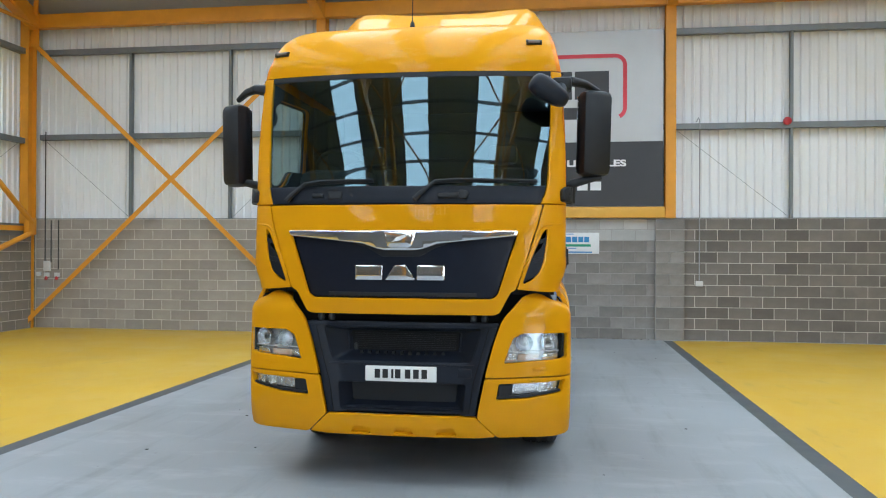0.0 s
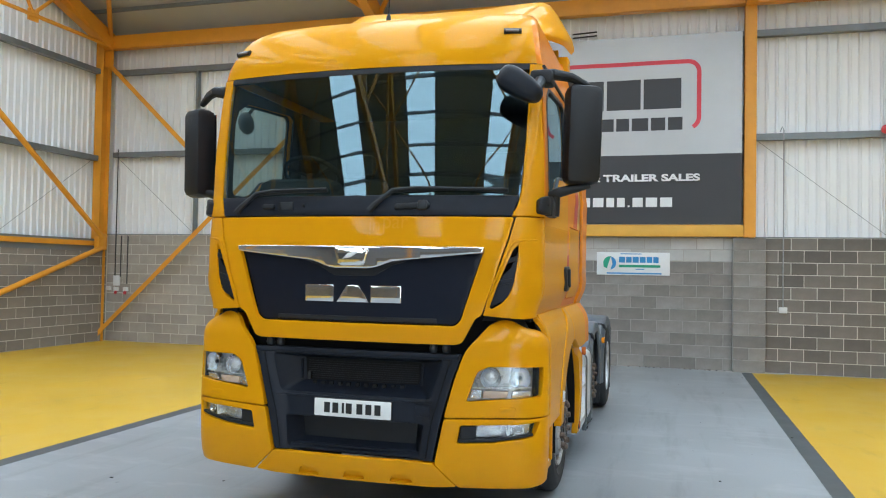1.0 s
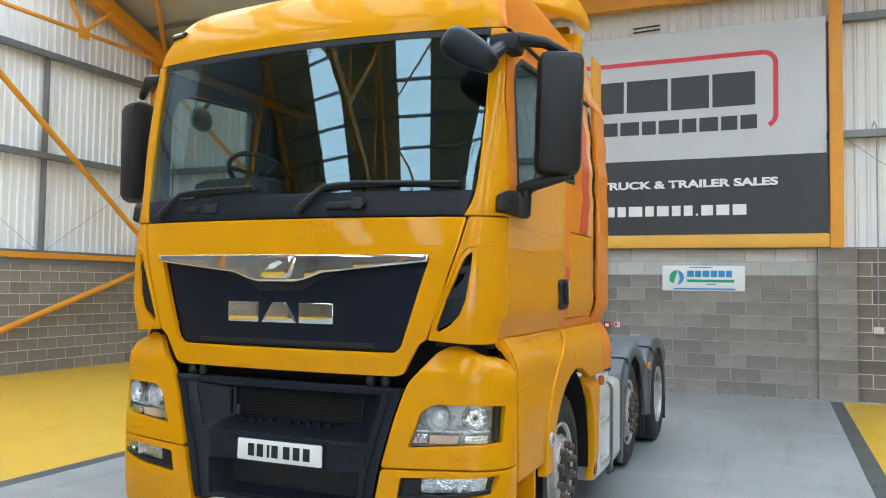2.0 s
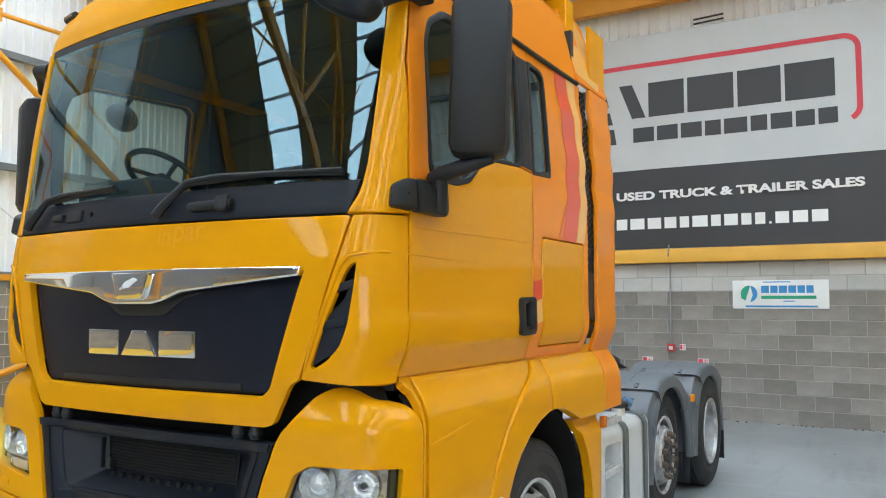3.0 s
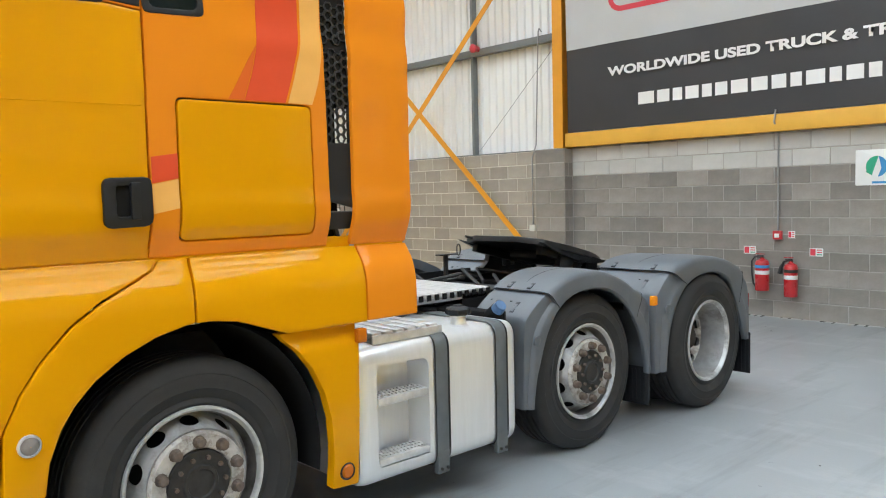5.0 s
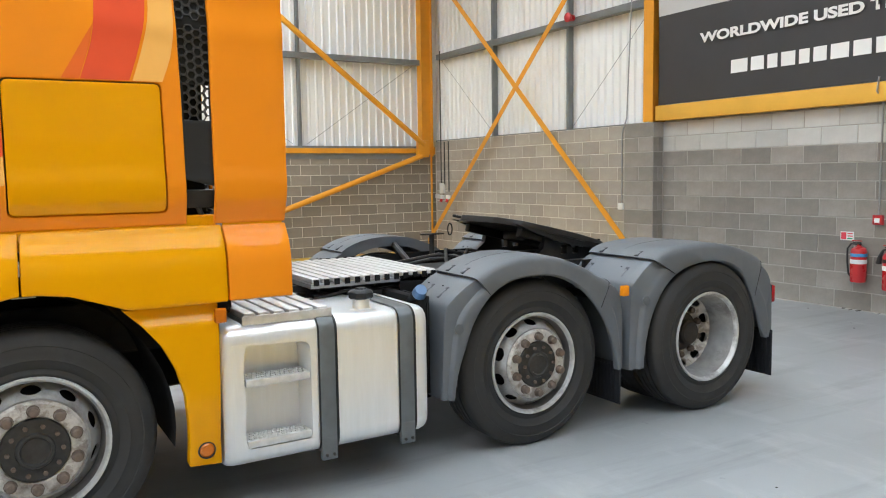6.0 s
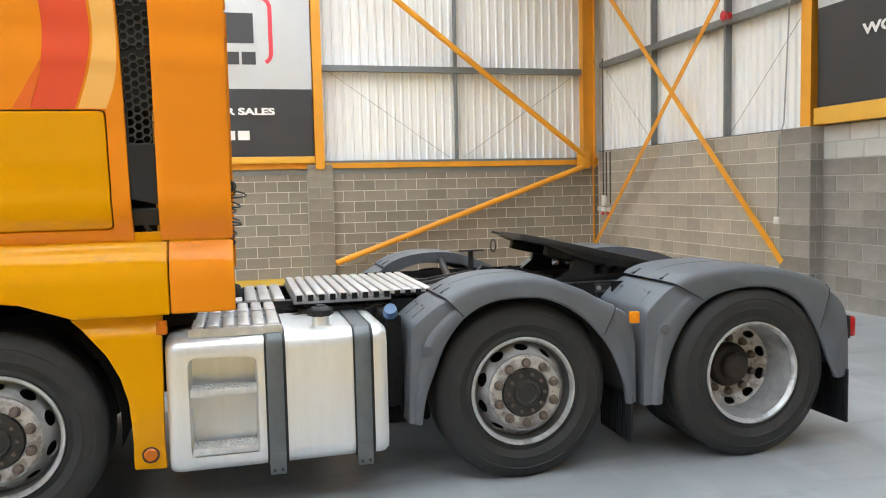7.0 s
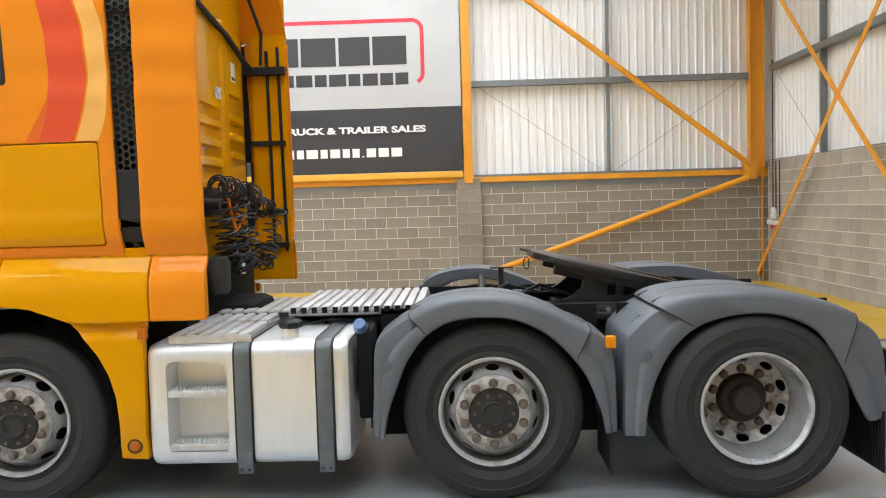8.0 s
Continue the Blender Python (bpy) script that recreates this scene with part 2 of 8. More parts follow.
DOOR_DAYLIGHT = glow("open_door_daylight", (0.92, 0.97, 1.0), 9.0)
DAYLIGHT = glow("rooflight_daylight", (0.80, 0.93, 1.0), ROOFLIGHT)

# ---- mesh helpers ----
def finish(ob, angle=35):
    me = ob.data
    for p in me.polygons:
        p.use_smooth = True
    me.set_sharp_from_angle(angle=radians(angle))
    return ob


def mesh_ob(name, bm, material, parent=None, label="", origin=(0, 0, 0), angle=35, recalc=True):
    if recalc:
        bmesh.ops.recalc_face_normals(bm, faces=bm.faces)
    bm.transform(Matrix.Translation(-Vector(origin)))
    me = bpy.data.meshes.new(name)
    bm.to_mesh(me)
    bm.free()
    for m in (material if isinstance(material, (list, tuple)) else [material]):
        me.materials.append(m)
    ob = new(name, me)
    if parent is None:
        ob.location = origin
    else:
        ob.parent = parent
    if label:
        ob["label"] = label
    return finish(ob, angle)


def add_box(bm, x0, x1, y0, y1, z0, z1, bev=0.0, m=None, seg=2):
    r = bmesh.ops.create_cube(bm, size=1.0)
    vs = r["verts"]
    for v in vs:
        v.co = Vector(((x0 + x1) / 2 + v.co.x * (x1 - x0), (y0 + y1) / 2 + v.co.y * (y1 - y0), (z0 + z1) / 2 + v.co.z * (z1 - z0)))
    if bev:
        es = list({e for v in vs for e in v.link_edges})
        out = bmesh.ops.bevel(bm, geom=es, offset=bev, segments=seg, affect="EDGES", profile=0.5)
        vs = [v for v in {v for f in out["faces"] for v in f.verts}]
    if m is not None:
        seen, stack = set(vs), list(vs)
        while stack:
            for e in stack.pop().link_edges:
                for w in e.verts:
                    if w not in seen:
                        seen.add(w), stack.append(w)
        for v in seen:
            v.co = m @ v.co
    return bm


def box(x0, x1, y0, y1, z0, z1, bev=0.0, m=None):
    return add_box(bmesh.new(), x0, x1, y0, y1, z0, z1, bev, m)


def add_tube(bm, pts, r, seg=8, caps=True, radii=None):
    """A round bar along the points."""
    pts = [Vector(p) for p in pts]
    rings = []
    up = Vector((0.31, 0.17, 0.94))
    for i, p in enumerate(pts):
        d = (pts[min(i + 1, len(pts) - 1)] - pts[max(i - 1, 0)]).normalized()
        a = d.cross(up)
        if a.length < 0.05:
            a = d.cross(Vector((1, 0, 0)))
        a.normalize()
        b = d.cross(a)
        up = b if abs(b.dot(up)) > 0.2 else up
        rr = radii[i] if radii else r
        rings.append([bm.verts.new(p + rr * (math.cos(2 * math.pi * k / seg) * a + math.sin(2 * math.pi * k / seg) * b)) for k in range(seg)])
    for r0, r1 in zip(rings, rings[1:]):
        best = min(range(seg), key=lambda s: sum((r0[k].co - r1[(k + s) % seg].co).length for k in range(0, seg, 2)))
        for k in range(seg):
            bm.faces.new((r0[k], r0[(k + 1) % seg], r1[(k + 1 + best) % seg], r1[(k + best) % seg]))
    if caps:
        bm.faces.new(rings[0]), bm.faces.new(rings[-1])
    return bm


def tube(pts, r, seg=8, radii=None):
    return add_tube(bmesh.new(), pts, r, seg, True, radii)


def lathe(profile, seg=48, axis="x", centre=(0, 0, 0), closed=False):
    """Turn a profile of (radius, along) round an axis."""
    bm = bmesh.new()
    c = Vector(centre)
    rings = []
    for r, a in profile:
        ring = []
        for k in range(seg):
            t = 2 * math.pi * k / seg
            p = (a, r * math.cos(t), r * math.sin(t)) if axis == "x" else ((r * math.cos(t), a, r * math.sin(t)) if axis == "y" else (r * math.cos(t), r * math.sin(t), a))
            ring.append(bm.verts.new(c + Vector(p)))
        rings.append(ring)
    pairs = list(zip(rings, rings[1:])) + ([(rings[-1], rings[0])] if closed else [])
    for r0, r1 in pairs:
        for k in range(seg):
            bm.faces.new((r0[k], r0[(k + 1) % seg], r1[(k + 1) % seg], r1[k]))
    if not closed:
        for ring in (rings[0], rings[-1]):
            if (ring[0].co - ring[seg // 2].co).length > 0.002:
                bm.faces.new(ring)
    return bm


def rounded(pts, r, seg=4):
    """Round the corners of a polygon of (a, b) points."""
    out = []
    n = len(pts)
    for i in range(n):
        p0, p, p1 = (Vector(pts[j % n]) for j in (i - 1, i, i + 1))
        a, b = p0 - p, p1 - p
        k = min(r, a.length * 0.45, b.length * 0.45)
        q0, q1 = p + a.normalized() * k, p + b.normalized() * k
        for s in range(seg + 1):
            t = s / seg
            out.append(tuple((1 - t) ** 2 * q0 + 2 * t * (1 - t) * p + t * t * q1))
    return out


def plate(outer, holes=(), depth=0.02, base=0.0, bev=0.0, step=None, fn=None, bseg=2):
    """A flat plate in (a, b), from base down to base - depth, with holes, rounded rim, cut into steps, laid on a surface by fn(a, b, d)."""
    bm = bmesh.new()
    edges = []
    for loop in (outer, *holes):
        vs = [bm.verts.new((p[0], p[1], base)) for p in loop]
        edges += [bm.edges.new((vs[i - 1], vs[i])) for i in range(len(vs))]
    if holes:
        bmesh.ops.triangle_fill(bm, use_beauty=True, use_dissolve=False, edges=edges, normal=(0, 0, 1))
    else:
        bm.faces.new([v for v in bm.verts])
    if depth:
        rim = [e for e in bm.edges if e.is_boundary]
        front = list(bm.faces)
        ext = bmesh.ops.extrude_face_region(bm, geom=front, use_keep_orig=True)
        for v in (g for g in ext["geom"] if isinstance(g, bmesh.types.BMVert)):
            v.co.z -= depth
        bmesh.ops.recalc_face_normals(bm, faces=bm.faces)
        if bev:
            rim = [e for e in rim if e.is_valid]
            bmesh.ops.bevel(bm, geom=rim, offset=bev, segments=bseg, affect="EDGES", profile=0.5, clamp_overlap=True)
    if step:
        sa, sb = step
        a0, a1 = min(v.co.x for v in bm.verts), max(v.co.x for v in bm.verts)
        b0, b1 = min(v.co.y for v in bm.verts), max(v.co.y for v in bm.verts)
        for lo, hi, s, no in ((a0, a1, sa, (1, 0, 0)), (b0, b1, sb, (0, 1, 0))):
            if not s:
                continue
            k = math.floor(lo / s) + 1
            while k * s < hi - 1e-4:
                co = Vector(no) * (k * s)
                bmesh.ops.bisect_plane(bm, geom=bm.verts[:] + bm.edges[:] + bm.faces[:], plane_co=co, plane_no=no, dist=1e-5)
                k += 1
    if fn:
        for v in bm.verts:
            v.co = fn(v.co.x, v.co.y, v.co.z)
    return bm


def interp(tab, z):
    if z <= tab[0][0]:
        return tab[0][1]
    for (z0, a), (z1, b) in zip(tab, tab[1:]):
        if z <= z1:
            t = (z - z0) / (z1 - z0)
            return a + (b - a) * t
    return tab[-1][1]


def curve(tab, z):
    """A smooth curve through the rows of a table."""
    if z <= tab[0][0]:
        return tab[0][1]
    if z >= tab[-1][0]:
        return tab[-1][1]
    i = max(k for k in range(len(tab) - 1) if tab[k][0] <= z)
    def slope_at(k):
        if k == 0 or k == len(tab) - 1:
            j = min(max(k, 1), len(tab) - 1)
            return (tab[j][1] - tab[j - 1][1]) / (tab[j][0] - tab[j - 1][0])
        return (tab[k + 1][1] - tab[k - 1][1]) / (tab[k + 1][0] - tab[k - 1][0])
    h = tab[i + 1][0] - tab[i][0]
    t = (z - tab[i][0]) / h
    return ((2 * t ** 3 - 3 * t * t + 1) * tab[i][1] + (t ** 3 - 2 * t * t + t) * h * slope_at(i)
            + (3 * t * t - 2 * t ** 3) * tab[i + 1][1] + (t ** 3 - t * t) * h * slope_at(i + 1))


def smooth(t):
    t = min(max(t, 0), 1)
    return t * t * (3 - 2 * t)


def ellipse(a, b, ra, rb, n=20):
    return [(a + ra * math.cos(2 * math.pi * k / n), b + rb * math.sin(2 * math.pi * k / n)) for k in range(n)]


def text_ob(name, words, m, width, height, material, parent=None, bold=0.0):
    """Writing in the built-in font, laid to a width and a letter height, its lower left corner at the pose m."""
    cu = bpy.data.curves.new(name, "FONT")
    cu.body, cu.size, cu.offset, cu.extrude = words, 1.0, bold, 0.0
    ob = bpy.data.objects.new("tmp_text", cu)
    scene.collection.objects.link(ob)
    bpy.context.view_layer.update()
    me = bpy.data.meshes.new_from_object(ob.evaluated_get(bpy.context.evaluated_depsgraph_get()))
    bpy.data.objects.remove(ob)
    xs, ys = [v.co.x for v in me.vertices], [v.co.y for v in me.vertices]
    sx, sy = width / (max(xs) - min(xs)), height / (max(ys) - min(ys))
    x0, y0 = min(xs), min(ys)
    for v in me.vertices:
        v.co = m @ Vector(((v.co.x - x0) * sx, (v.co.y - y0) * sy, 0))
    me.name = name
    me.materials.clear()
    me.materials.append(material)
    t = new(name, me)
    t.parent = parent
    return t

# =====================================================================
# the hall: floor, block walls, cladding, frame, roof
# =====================================================================
X0, X1, Y0, Y1 = -11.1, 13.0, -14.5, 15.5      # inner faces of the block walls
EAVES, RIDGE_Y, PITCH = 6.75, 0.5, 0.36
LINE_L, LINE_R = -4.55, 2.10                    # the dark lines between grey and yellow floor


def setting(ob, label="", category=""):
    return tagged(ob, label, category, kind="structure")


setting(mesh_ob("floor", box(LINE_L + 0.085, LINE_R - 0.085, Y0 - 0.3, Y1 + 0.3, -0.2, 0.0), FLOOR_GREY), "grey painted concrete workshop floor with scuffs", "floor")
setting(mesh_ob("floor_yellow_west", box(X0 - 0.3, LINE_L - 0.085, Y0 - 0.3, Y1 + 0.3, -0.2, 0.0), FLOOR_YELLOW), "yellow painted concrete floor zone", "floor")
setting(mesh_ob("floor_yellow_east", box(LINE_R + 0.085, X1 + 0.3, Y0 - 0.3, Y1 + 0.3, -0.2, 0.0), FLOOR_YELLOW), "yellow painted concrete floor zone", "floor")
for nm, xl in (("floor_line_west", LINE_L), ("floor_line_east", LINE_R)):
    setting(mesh_ob(nm, box(xl - 0.085, xl + 0.085, Y0 - 0.3, Y1 + 0.3, -0.2, 0.001), LINE_DARK), "dark grey painted line between floor colours", "floor line")

COURSE, BLOCK_L, JOINT = 0.2055, 0.412, 0.012
BACK_TOP, LEFT_TOP = 2.32, 2.04
# mortar cores of the walls; the blocks stand 4 mm proud of them
wall_back = setting(mesh_ob("wall_back", box(X0 - 0.25, X1 + 0.25, Y1 + 0.004, Y1 + 0.25, 0, BACK_TOP), MORTAR), "grey concrete block wall with pale mortar joints", "wall")
mesh_ob("bay_infill", box(-4.66, 1.88, Y1 - 0.0, Y1 + 0.003, 0, BACK_TOP), MORTAR_BAY, wall_back, "smooth grey block infill")
wall_left = setting(mesh_ob("wall_left", box(X0 - 0.25, X0 - 0.004, Y0 - 0.25, Y1 + 0.004, 0, LEFT_TOP), MORTAR), "grey concrete block wall with pale mortar joints", "wall")
setting(mesh_ob("wall_right", box(X1, X1 + 0.25, Y0 - 0.25, Y1 + 0.004, 0, 2.3), BLOCK_SHADED), "grey block wall", "wall")
DX0, DX1, DZ = 5.0, 11.8, 4.4      # open lorry doorway
for nm, xa, xb in (("wall_front", X0 - 0.004, DX0), ("wall_front_corner", DX1, X1)):
    setting(mesh_ob(nm, box(xa, xb, Y0 - 0.25, Y0, 0, 2.3), BLOCK_SHADED), "grey block wall", "wall")
setting(mesh_ob("backdrop_door", box(DX0 - 1.5, DX1 + 1.5, Y0 - 1.6, Y0 - 1.55, -0.2, DZ + 1.0), DOOR_DAYLIGHT), "bright daylight outside the open doorway", "daylight")


def corrugated(length, z_fn, pitch=0.165, depth=0.034):
    """Ribbed sheet along +x from 0 to length, from z 0 up to z_fn(x); ribs towards -y."""
    bm = bmesh.new()
    xs = []
    x = 0.0
    while x < length:
        xs += [(x, 0), (x + pitch * 0.62, 0), (x + pitch * 0.72, -depth), (x + pitch * 0.9, -depth)]
        x += pitch
    xs.append((length, 0))
    xs = [p for p in xs if p[0] <= length]
    low = [bm.verts.new((a, b, 0)) for a, b in xs]
    top = [bm.verts.new((a, b, z_fn(a))) for a, b in xs]
    for i in range(len(xs) - 1):
        bm.faces.new((low[i], low[i + 1], top[i + 1], top[i]))
    bm.faces.ensure_lookup_table()
    ext = bmesh.ops.extrude_face_region(bm, geom=bm.faces[:], use_keep_orig=True)
    for v in (g for g in ext["geom"] if isinstance(g, bmesh.types.BMVert)):
        v.co.y += 0.012
    return bm


def gable(y):
    return EAVES + PITCH * ((Y1 + 0.3 - y) if y > RIDGE_Y else (y - Y0 + 0.3) * (Y1 + 0.3 - RIDGE_Y) / (RIDGE_Y - Y0 + 0.3))


LX = X1 - X0 + 0.6
bm = corrugated(LX, lambda a: EAVES - BACK_TOP + 0.05)
bm.transform(pose(X0 - 0.3, Y1 + 0.17, BACK_TOP - 0.02))
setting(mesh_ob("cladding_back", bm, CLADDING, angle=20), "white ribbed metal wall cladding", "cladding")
LY = Y1 - Y0 + 0.6
# The unseen front half of the gable is darkened to dim windscreen reflections.
for nm, ya, yb, mt, lab in (("cladding_left", 0.53, Y1 + 0.3, CLADDING, "white ribbed metal gable cladding"), ("cladding_left_front", Y0 - 0.3, 0.53, DARKENED_CLADDING, "unseen ribbed metal gable cladding, darkened to cut bounced light")):
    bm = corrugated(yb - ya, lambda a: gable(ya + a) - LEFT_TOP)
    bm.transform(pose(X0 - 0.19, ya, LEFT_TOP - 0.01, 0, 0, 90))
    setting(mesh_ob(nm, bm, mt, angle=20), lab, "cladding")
# Unseen right gable, toned down to limit light bounced onto the truck's side.
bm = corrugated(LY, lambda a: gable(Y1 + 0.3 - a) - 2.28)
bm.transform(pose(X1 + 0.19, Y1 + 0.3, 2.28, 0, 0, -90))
setting(mesh_ob("cladding_right", bm, DIMMED_CLADDING, angle=20), "unseen ribbed metal gable cladding, darkened to cut bounced light", "cladding")
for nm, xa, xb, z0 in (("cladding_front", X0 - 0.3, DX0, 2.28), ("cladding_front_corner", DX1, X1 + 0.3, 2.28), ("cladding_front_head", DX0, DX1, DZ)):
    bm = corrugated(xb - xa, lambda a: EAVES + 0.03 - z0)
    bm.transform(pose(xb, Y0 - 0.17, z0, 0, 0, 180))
    setting(mesh_ob(nm, bm, DARKENED_CLADDING, angle=20), "unseen ribbed metal wall cladding, darkened to cut bounced light", "cladding")

# roof: grey sheets with rooflight strips between them
RZ = EAVES + PITCH * (Y1 + 0.3 - RIDGE_Y)
for nm, ya, first, last, STRIP_P, STRIP_W, m0 in (("ceiling_back", Y1 + 0.3, X0 + 1.1, 9.0, 2.0, 1.3, 0.22), ("ceiling_front", Y0 - 0.3, -8.62, X1 - 1.0, 4.65, 1.6, 0.06)):
    bm, bl = bmesh.new(), bmesh.new()
    cuts = [X0 - 0.3]
    while first < last:
        cuts += [first, first + STRIP_W]
        first += STRIP_P
    cuts.append(X1 + 0.3)
    m1 = 0.94     # the strips take up the slope from m0 to m1
    def slope(x, t, up=0.0):
        return Vector((x, ya + (RIDGE_Y - ya) * t, EAVES + (RZ - EAVES) * t + up))
    def slab(b, xa, xb, t0, t1, th=0.05):
        lo = [b.verts.new(slope(*p)) for p in ((xa, t0), (xb, t0), (xb, t1), (xa, t1))]
        hi = [b.verts.new(slope(*p, th)) for p in ((xa, t0), (xb, t0), (xb, t1), (xa, t1))]
        b.faces.new(lo), b.faces.new(hi)
        for k in range(4):
            b.faces.new((lo[k], lo[(k + 1) % 4], hi[(k + 1) % 4], hi[k]))
    for i in range(len(cuts) - 1):
        if i % 2 == 0:
            slab(bm, cuts[i], cuts[i + 1], 0, 1)
        else:
            slab(bm, cuts[i], cuts[i + 1], 0, m0)
            slab(bm, cuts[i], cuts[i + 1], m1, 1)
            slab(bl, cuts[i] + 0.005, cuts[i + 1] - 0.005, m0 + 0.001, m1 - 0.001, 0.02)
    setting(mesh_ob(nm, bm, ROOF_SHEET), "pale grey roof lining sheets", "ceiling")
    setting(mesh_ob(nm.replace("ceiling", "rooflight"), bl, DAYLIGHT), "translucent rooflight strips letting in daylight", "rooflight")

# purlins along x under both slopes
def steel(name, bm, label, category, material=None):
    return setting(mesh_ob(name, bm, material or STEEL_ORANGE), label, category)

for i in range(1, 15):
    for ya in (Y1 + 0.3, Y0 - 0.3):
        t = i / 15
        y, z = ya + (RIDGE_Y - ya) * t, EAVES + (RZ - EAVES) * t
        steel("purlin", box(X0 - 0.1, X1 + 0.1, y - 0.022, y + 0.022, z - 0.13, z - 0.05), "grey steel roof purlin", "purlin", STEEL_GREY)

def bar_between(p, q, w, h):
    """A square bar from p to q."""
    p, q = Vector(p), Vector(q)
    d = q - p
    m = Matrix.Translation(p) @ d.to_track_quat("X", "Z").to_matrix().to_4x4()
    return box(0, d.length, -w / 2, w / 2, -h / 2, h / 2, 0, m)

# rafters of the frames with truss webs
for xr in (X0 + 0.12, -4.72, 2.14, 9.0):
    for ya in (Y1 - 0.2, Y0 + 0.2):
        steel("rafter", bar_between((xr, ya, EAVES - 0.25), (xr, RIDGE_Y, RZ - 0.40), 0.19, 0.36), "orange steel roof rafter", "rafter")
    if xr > X0 + 1:
        steel("tie_beam", bar_between((xr, 12.0, 7.45), (xr, -11.2, 7.45), 0.15, 0.22), "orange steel roof tie beam", "tie beam")
        for k in range(10):
            ya, yc = 10.6 - 2.15 * k, 10.6 - 2.15 * (k + 1)
            lo, hi = (ya, yc) if k % 2 == 0 else (yc, ya)
            steel("truss_web", bar_between((xr, lo, 7.5), (xr, hi, gable(hi) - 0.5), 0.09, 0.11), "orange steel truss web", "truss web")

# front side of the hall: columns, knee braces and bracing rods
for xp in (-4.72, 2.14):
    steel("column_front", box(xp - 0.1, xp + 0.1, Y0 + 0.02, Y0 + 0.26, 0, EAVES - 0.1), "orange painted steel column", "column")
    steel("knee_brace", tube([(xp, Y0 + 0.2, 4.6), (xp, Y0 + 3.2, gable(Y0 + 3.2) - 0.5)], 0.07, 10), "orange steel knee brace", "brace")
for xa, xb in ((X0 + 0.15, -4.72), (-4.72, 2.14), (2.14, 9.0)):
    for ya, yc in ((-1.0, -6.4), (-6.6, -13.0)):
        for a, b in ((ya, yc), (yc, ya)):
            steel("roof_rod", tube([(xa, a, gable(a) - 0.42), (xb, b, gable(b) - 0.42)], 0.035, 8), "thin orange steel roof bracing rod", "brace")

# ---- back wall: piers, columns, rails, bracing ----
def i_column(x, y, z0, z1, w, d, along_x=True):
    """An I-section column: two flanges and a web."""
    bm = bmesh.new()
    t = 0.014
    if along_x:
        add_box(bm, x - w / 2, x + w / 2, y - d / 2, y - d / 2 + t, z0, z1)
        add_box(bm, x - w / 2, x + w / 2, y + d / 2 - t, y + d / 2, z0, z1)
        add_box(bm, x - t / 2, x + t / 2, y - d / 2 + t, y + d / 2 - t, z0, z1)
    else:
        add_box(bm, x - d / 2, x - d / 2 + t, y - w / 2, y + w / 2, z0, z1)
        add_box(bm, x + d / 2 - t, x + d / 2, y - w / 2, y + w / 2, z0, z1)
        add_box(bm, x - d / 2 + t, x + d / 2 - t, y - t / 2, y + t / 2, z0, z1)
    return bm


for xp in (-4.72, 2.14, 9.0):
    steel("column", i_column(xp, Y1 - 0.04, 2.33, EAVES - 0.05, 0.185, 0.26), "orange painted steel column above the block pier", "column")
steel("column", i_column(X0 - 0.05, Y1 - 0.02, 0, 2.2, 0.22, 0.24), "orange painted steel corner column", "column")
steel("column", i_column(X0 - 0.012, Y1 - 0.24, 2.0, EAVES - 0.05, 0.19, 0.27), "orange painted steel corner column", "column")
for yp in (9.72, 2.9, -4.0):
    steel("column", i_column(X0 + 0.02, yp, 2.06, gable(yp) - 0.3, 0.17, 0.24, False), "orange painted steel gable column above the block pier", "column")

# eaves beam along the back
steel("eaves_beam", box(X0 - 0.1, X1 + 0.1, Y1 - 0.24, Y1 - 0.06, 6.37, 6.66, 0.006), "orange painted steel eaves beam", "beam")
# sheeting rails
for xa, xb in ((X0 + 0.1, -4.83), (-4.61, 2.03), (2.25, X1)):
    for z in (4.08, 5.90):
        steel("sheeting_rail", box(xa, xb, Y1 - 0.02, Y1 + 0.12, z - 0.055, z + 0.055), "grey galvanised sheeting rail", "rail", STEEL_GREY)
for xs in (-8.93, -6.72, 4.36, 6.6):
    steel("sag_post", box(xs - 0.025, xs + 0.025, Y1 + 0.0, Y1 + 0.11, BACK_TOP, 5.845), "slim grey steel sheeting post", "post", STEEL_GREY)
for ya, yb in ((9.82, Y1 - 0.34), (3.0, 9.62), (-3.9, 2.8), (Y0, -4.1)):
    for z in (3.96, 5.85):
        steel("sheeting_rail", box(X0 - 0.12, X0 + 0.02, ya, yb, z - 0.055, z + 0.055), "grey galvanised sheeting rail", "rail", STEEL_GREY)
for ys in (12.45, 6.2, -0.5):
    steel("sag_post", box(X0 - 0.11, X0 - 0.0, ys - 0.025, ys + 0.025, LEFT_TOP + 0.12, 5.795), "slim grey steel sheeting post", "post", STEEL_GREY)
# thin wires crossing the bays
def wire(p, q):
    steel("sag_wire", tube([p, q], 0.004, 5), "thin grey tie wire", "wire", STEEL_GREY)
for xa, xm, xb in ((X0 + 0.2, -8.93, None), (None, -6.72, -4.9), (2.3, 4.36, None)):
    if xa:
        wire((xa, Y1 + 0.07, 4.0), (xm - 0.05, Y1 + 0.07, BACK_TOP + 0.05))
    if xb:
        wire((xb, Y1 + 0.07, 4.0), (xm + 0.05, Y1 + 0.07, BACK_TOP + 0.05))
wire((X0 - 0.06, 9.95, 3.9), (X0 - 0.06, 12.3, 2.25))
wire((X0 - 0.06, 15.0, 3.9), (X0 - 0.06, 12.6, 2.25))
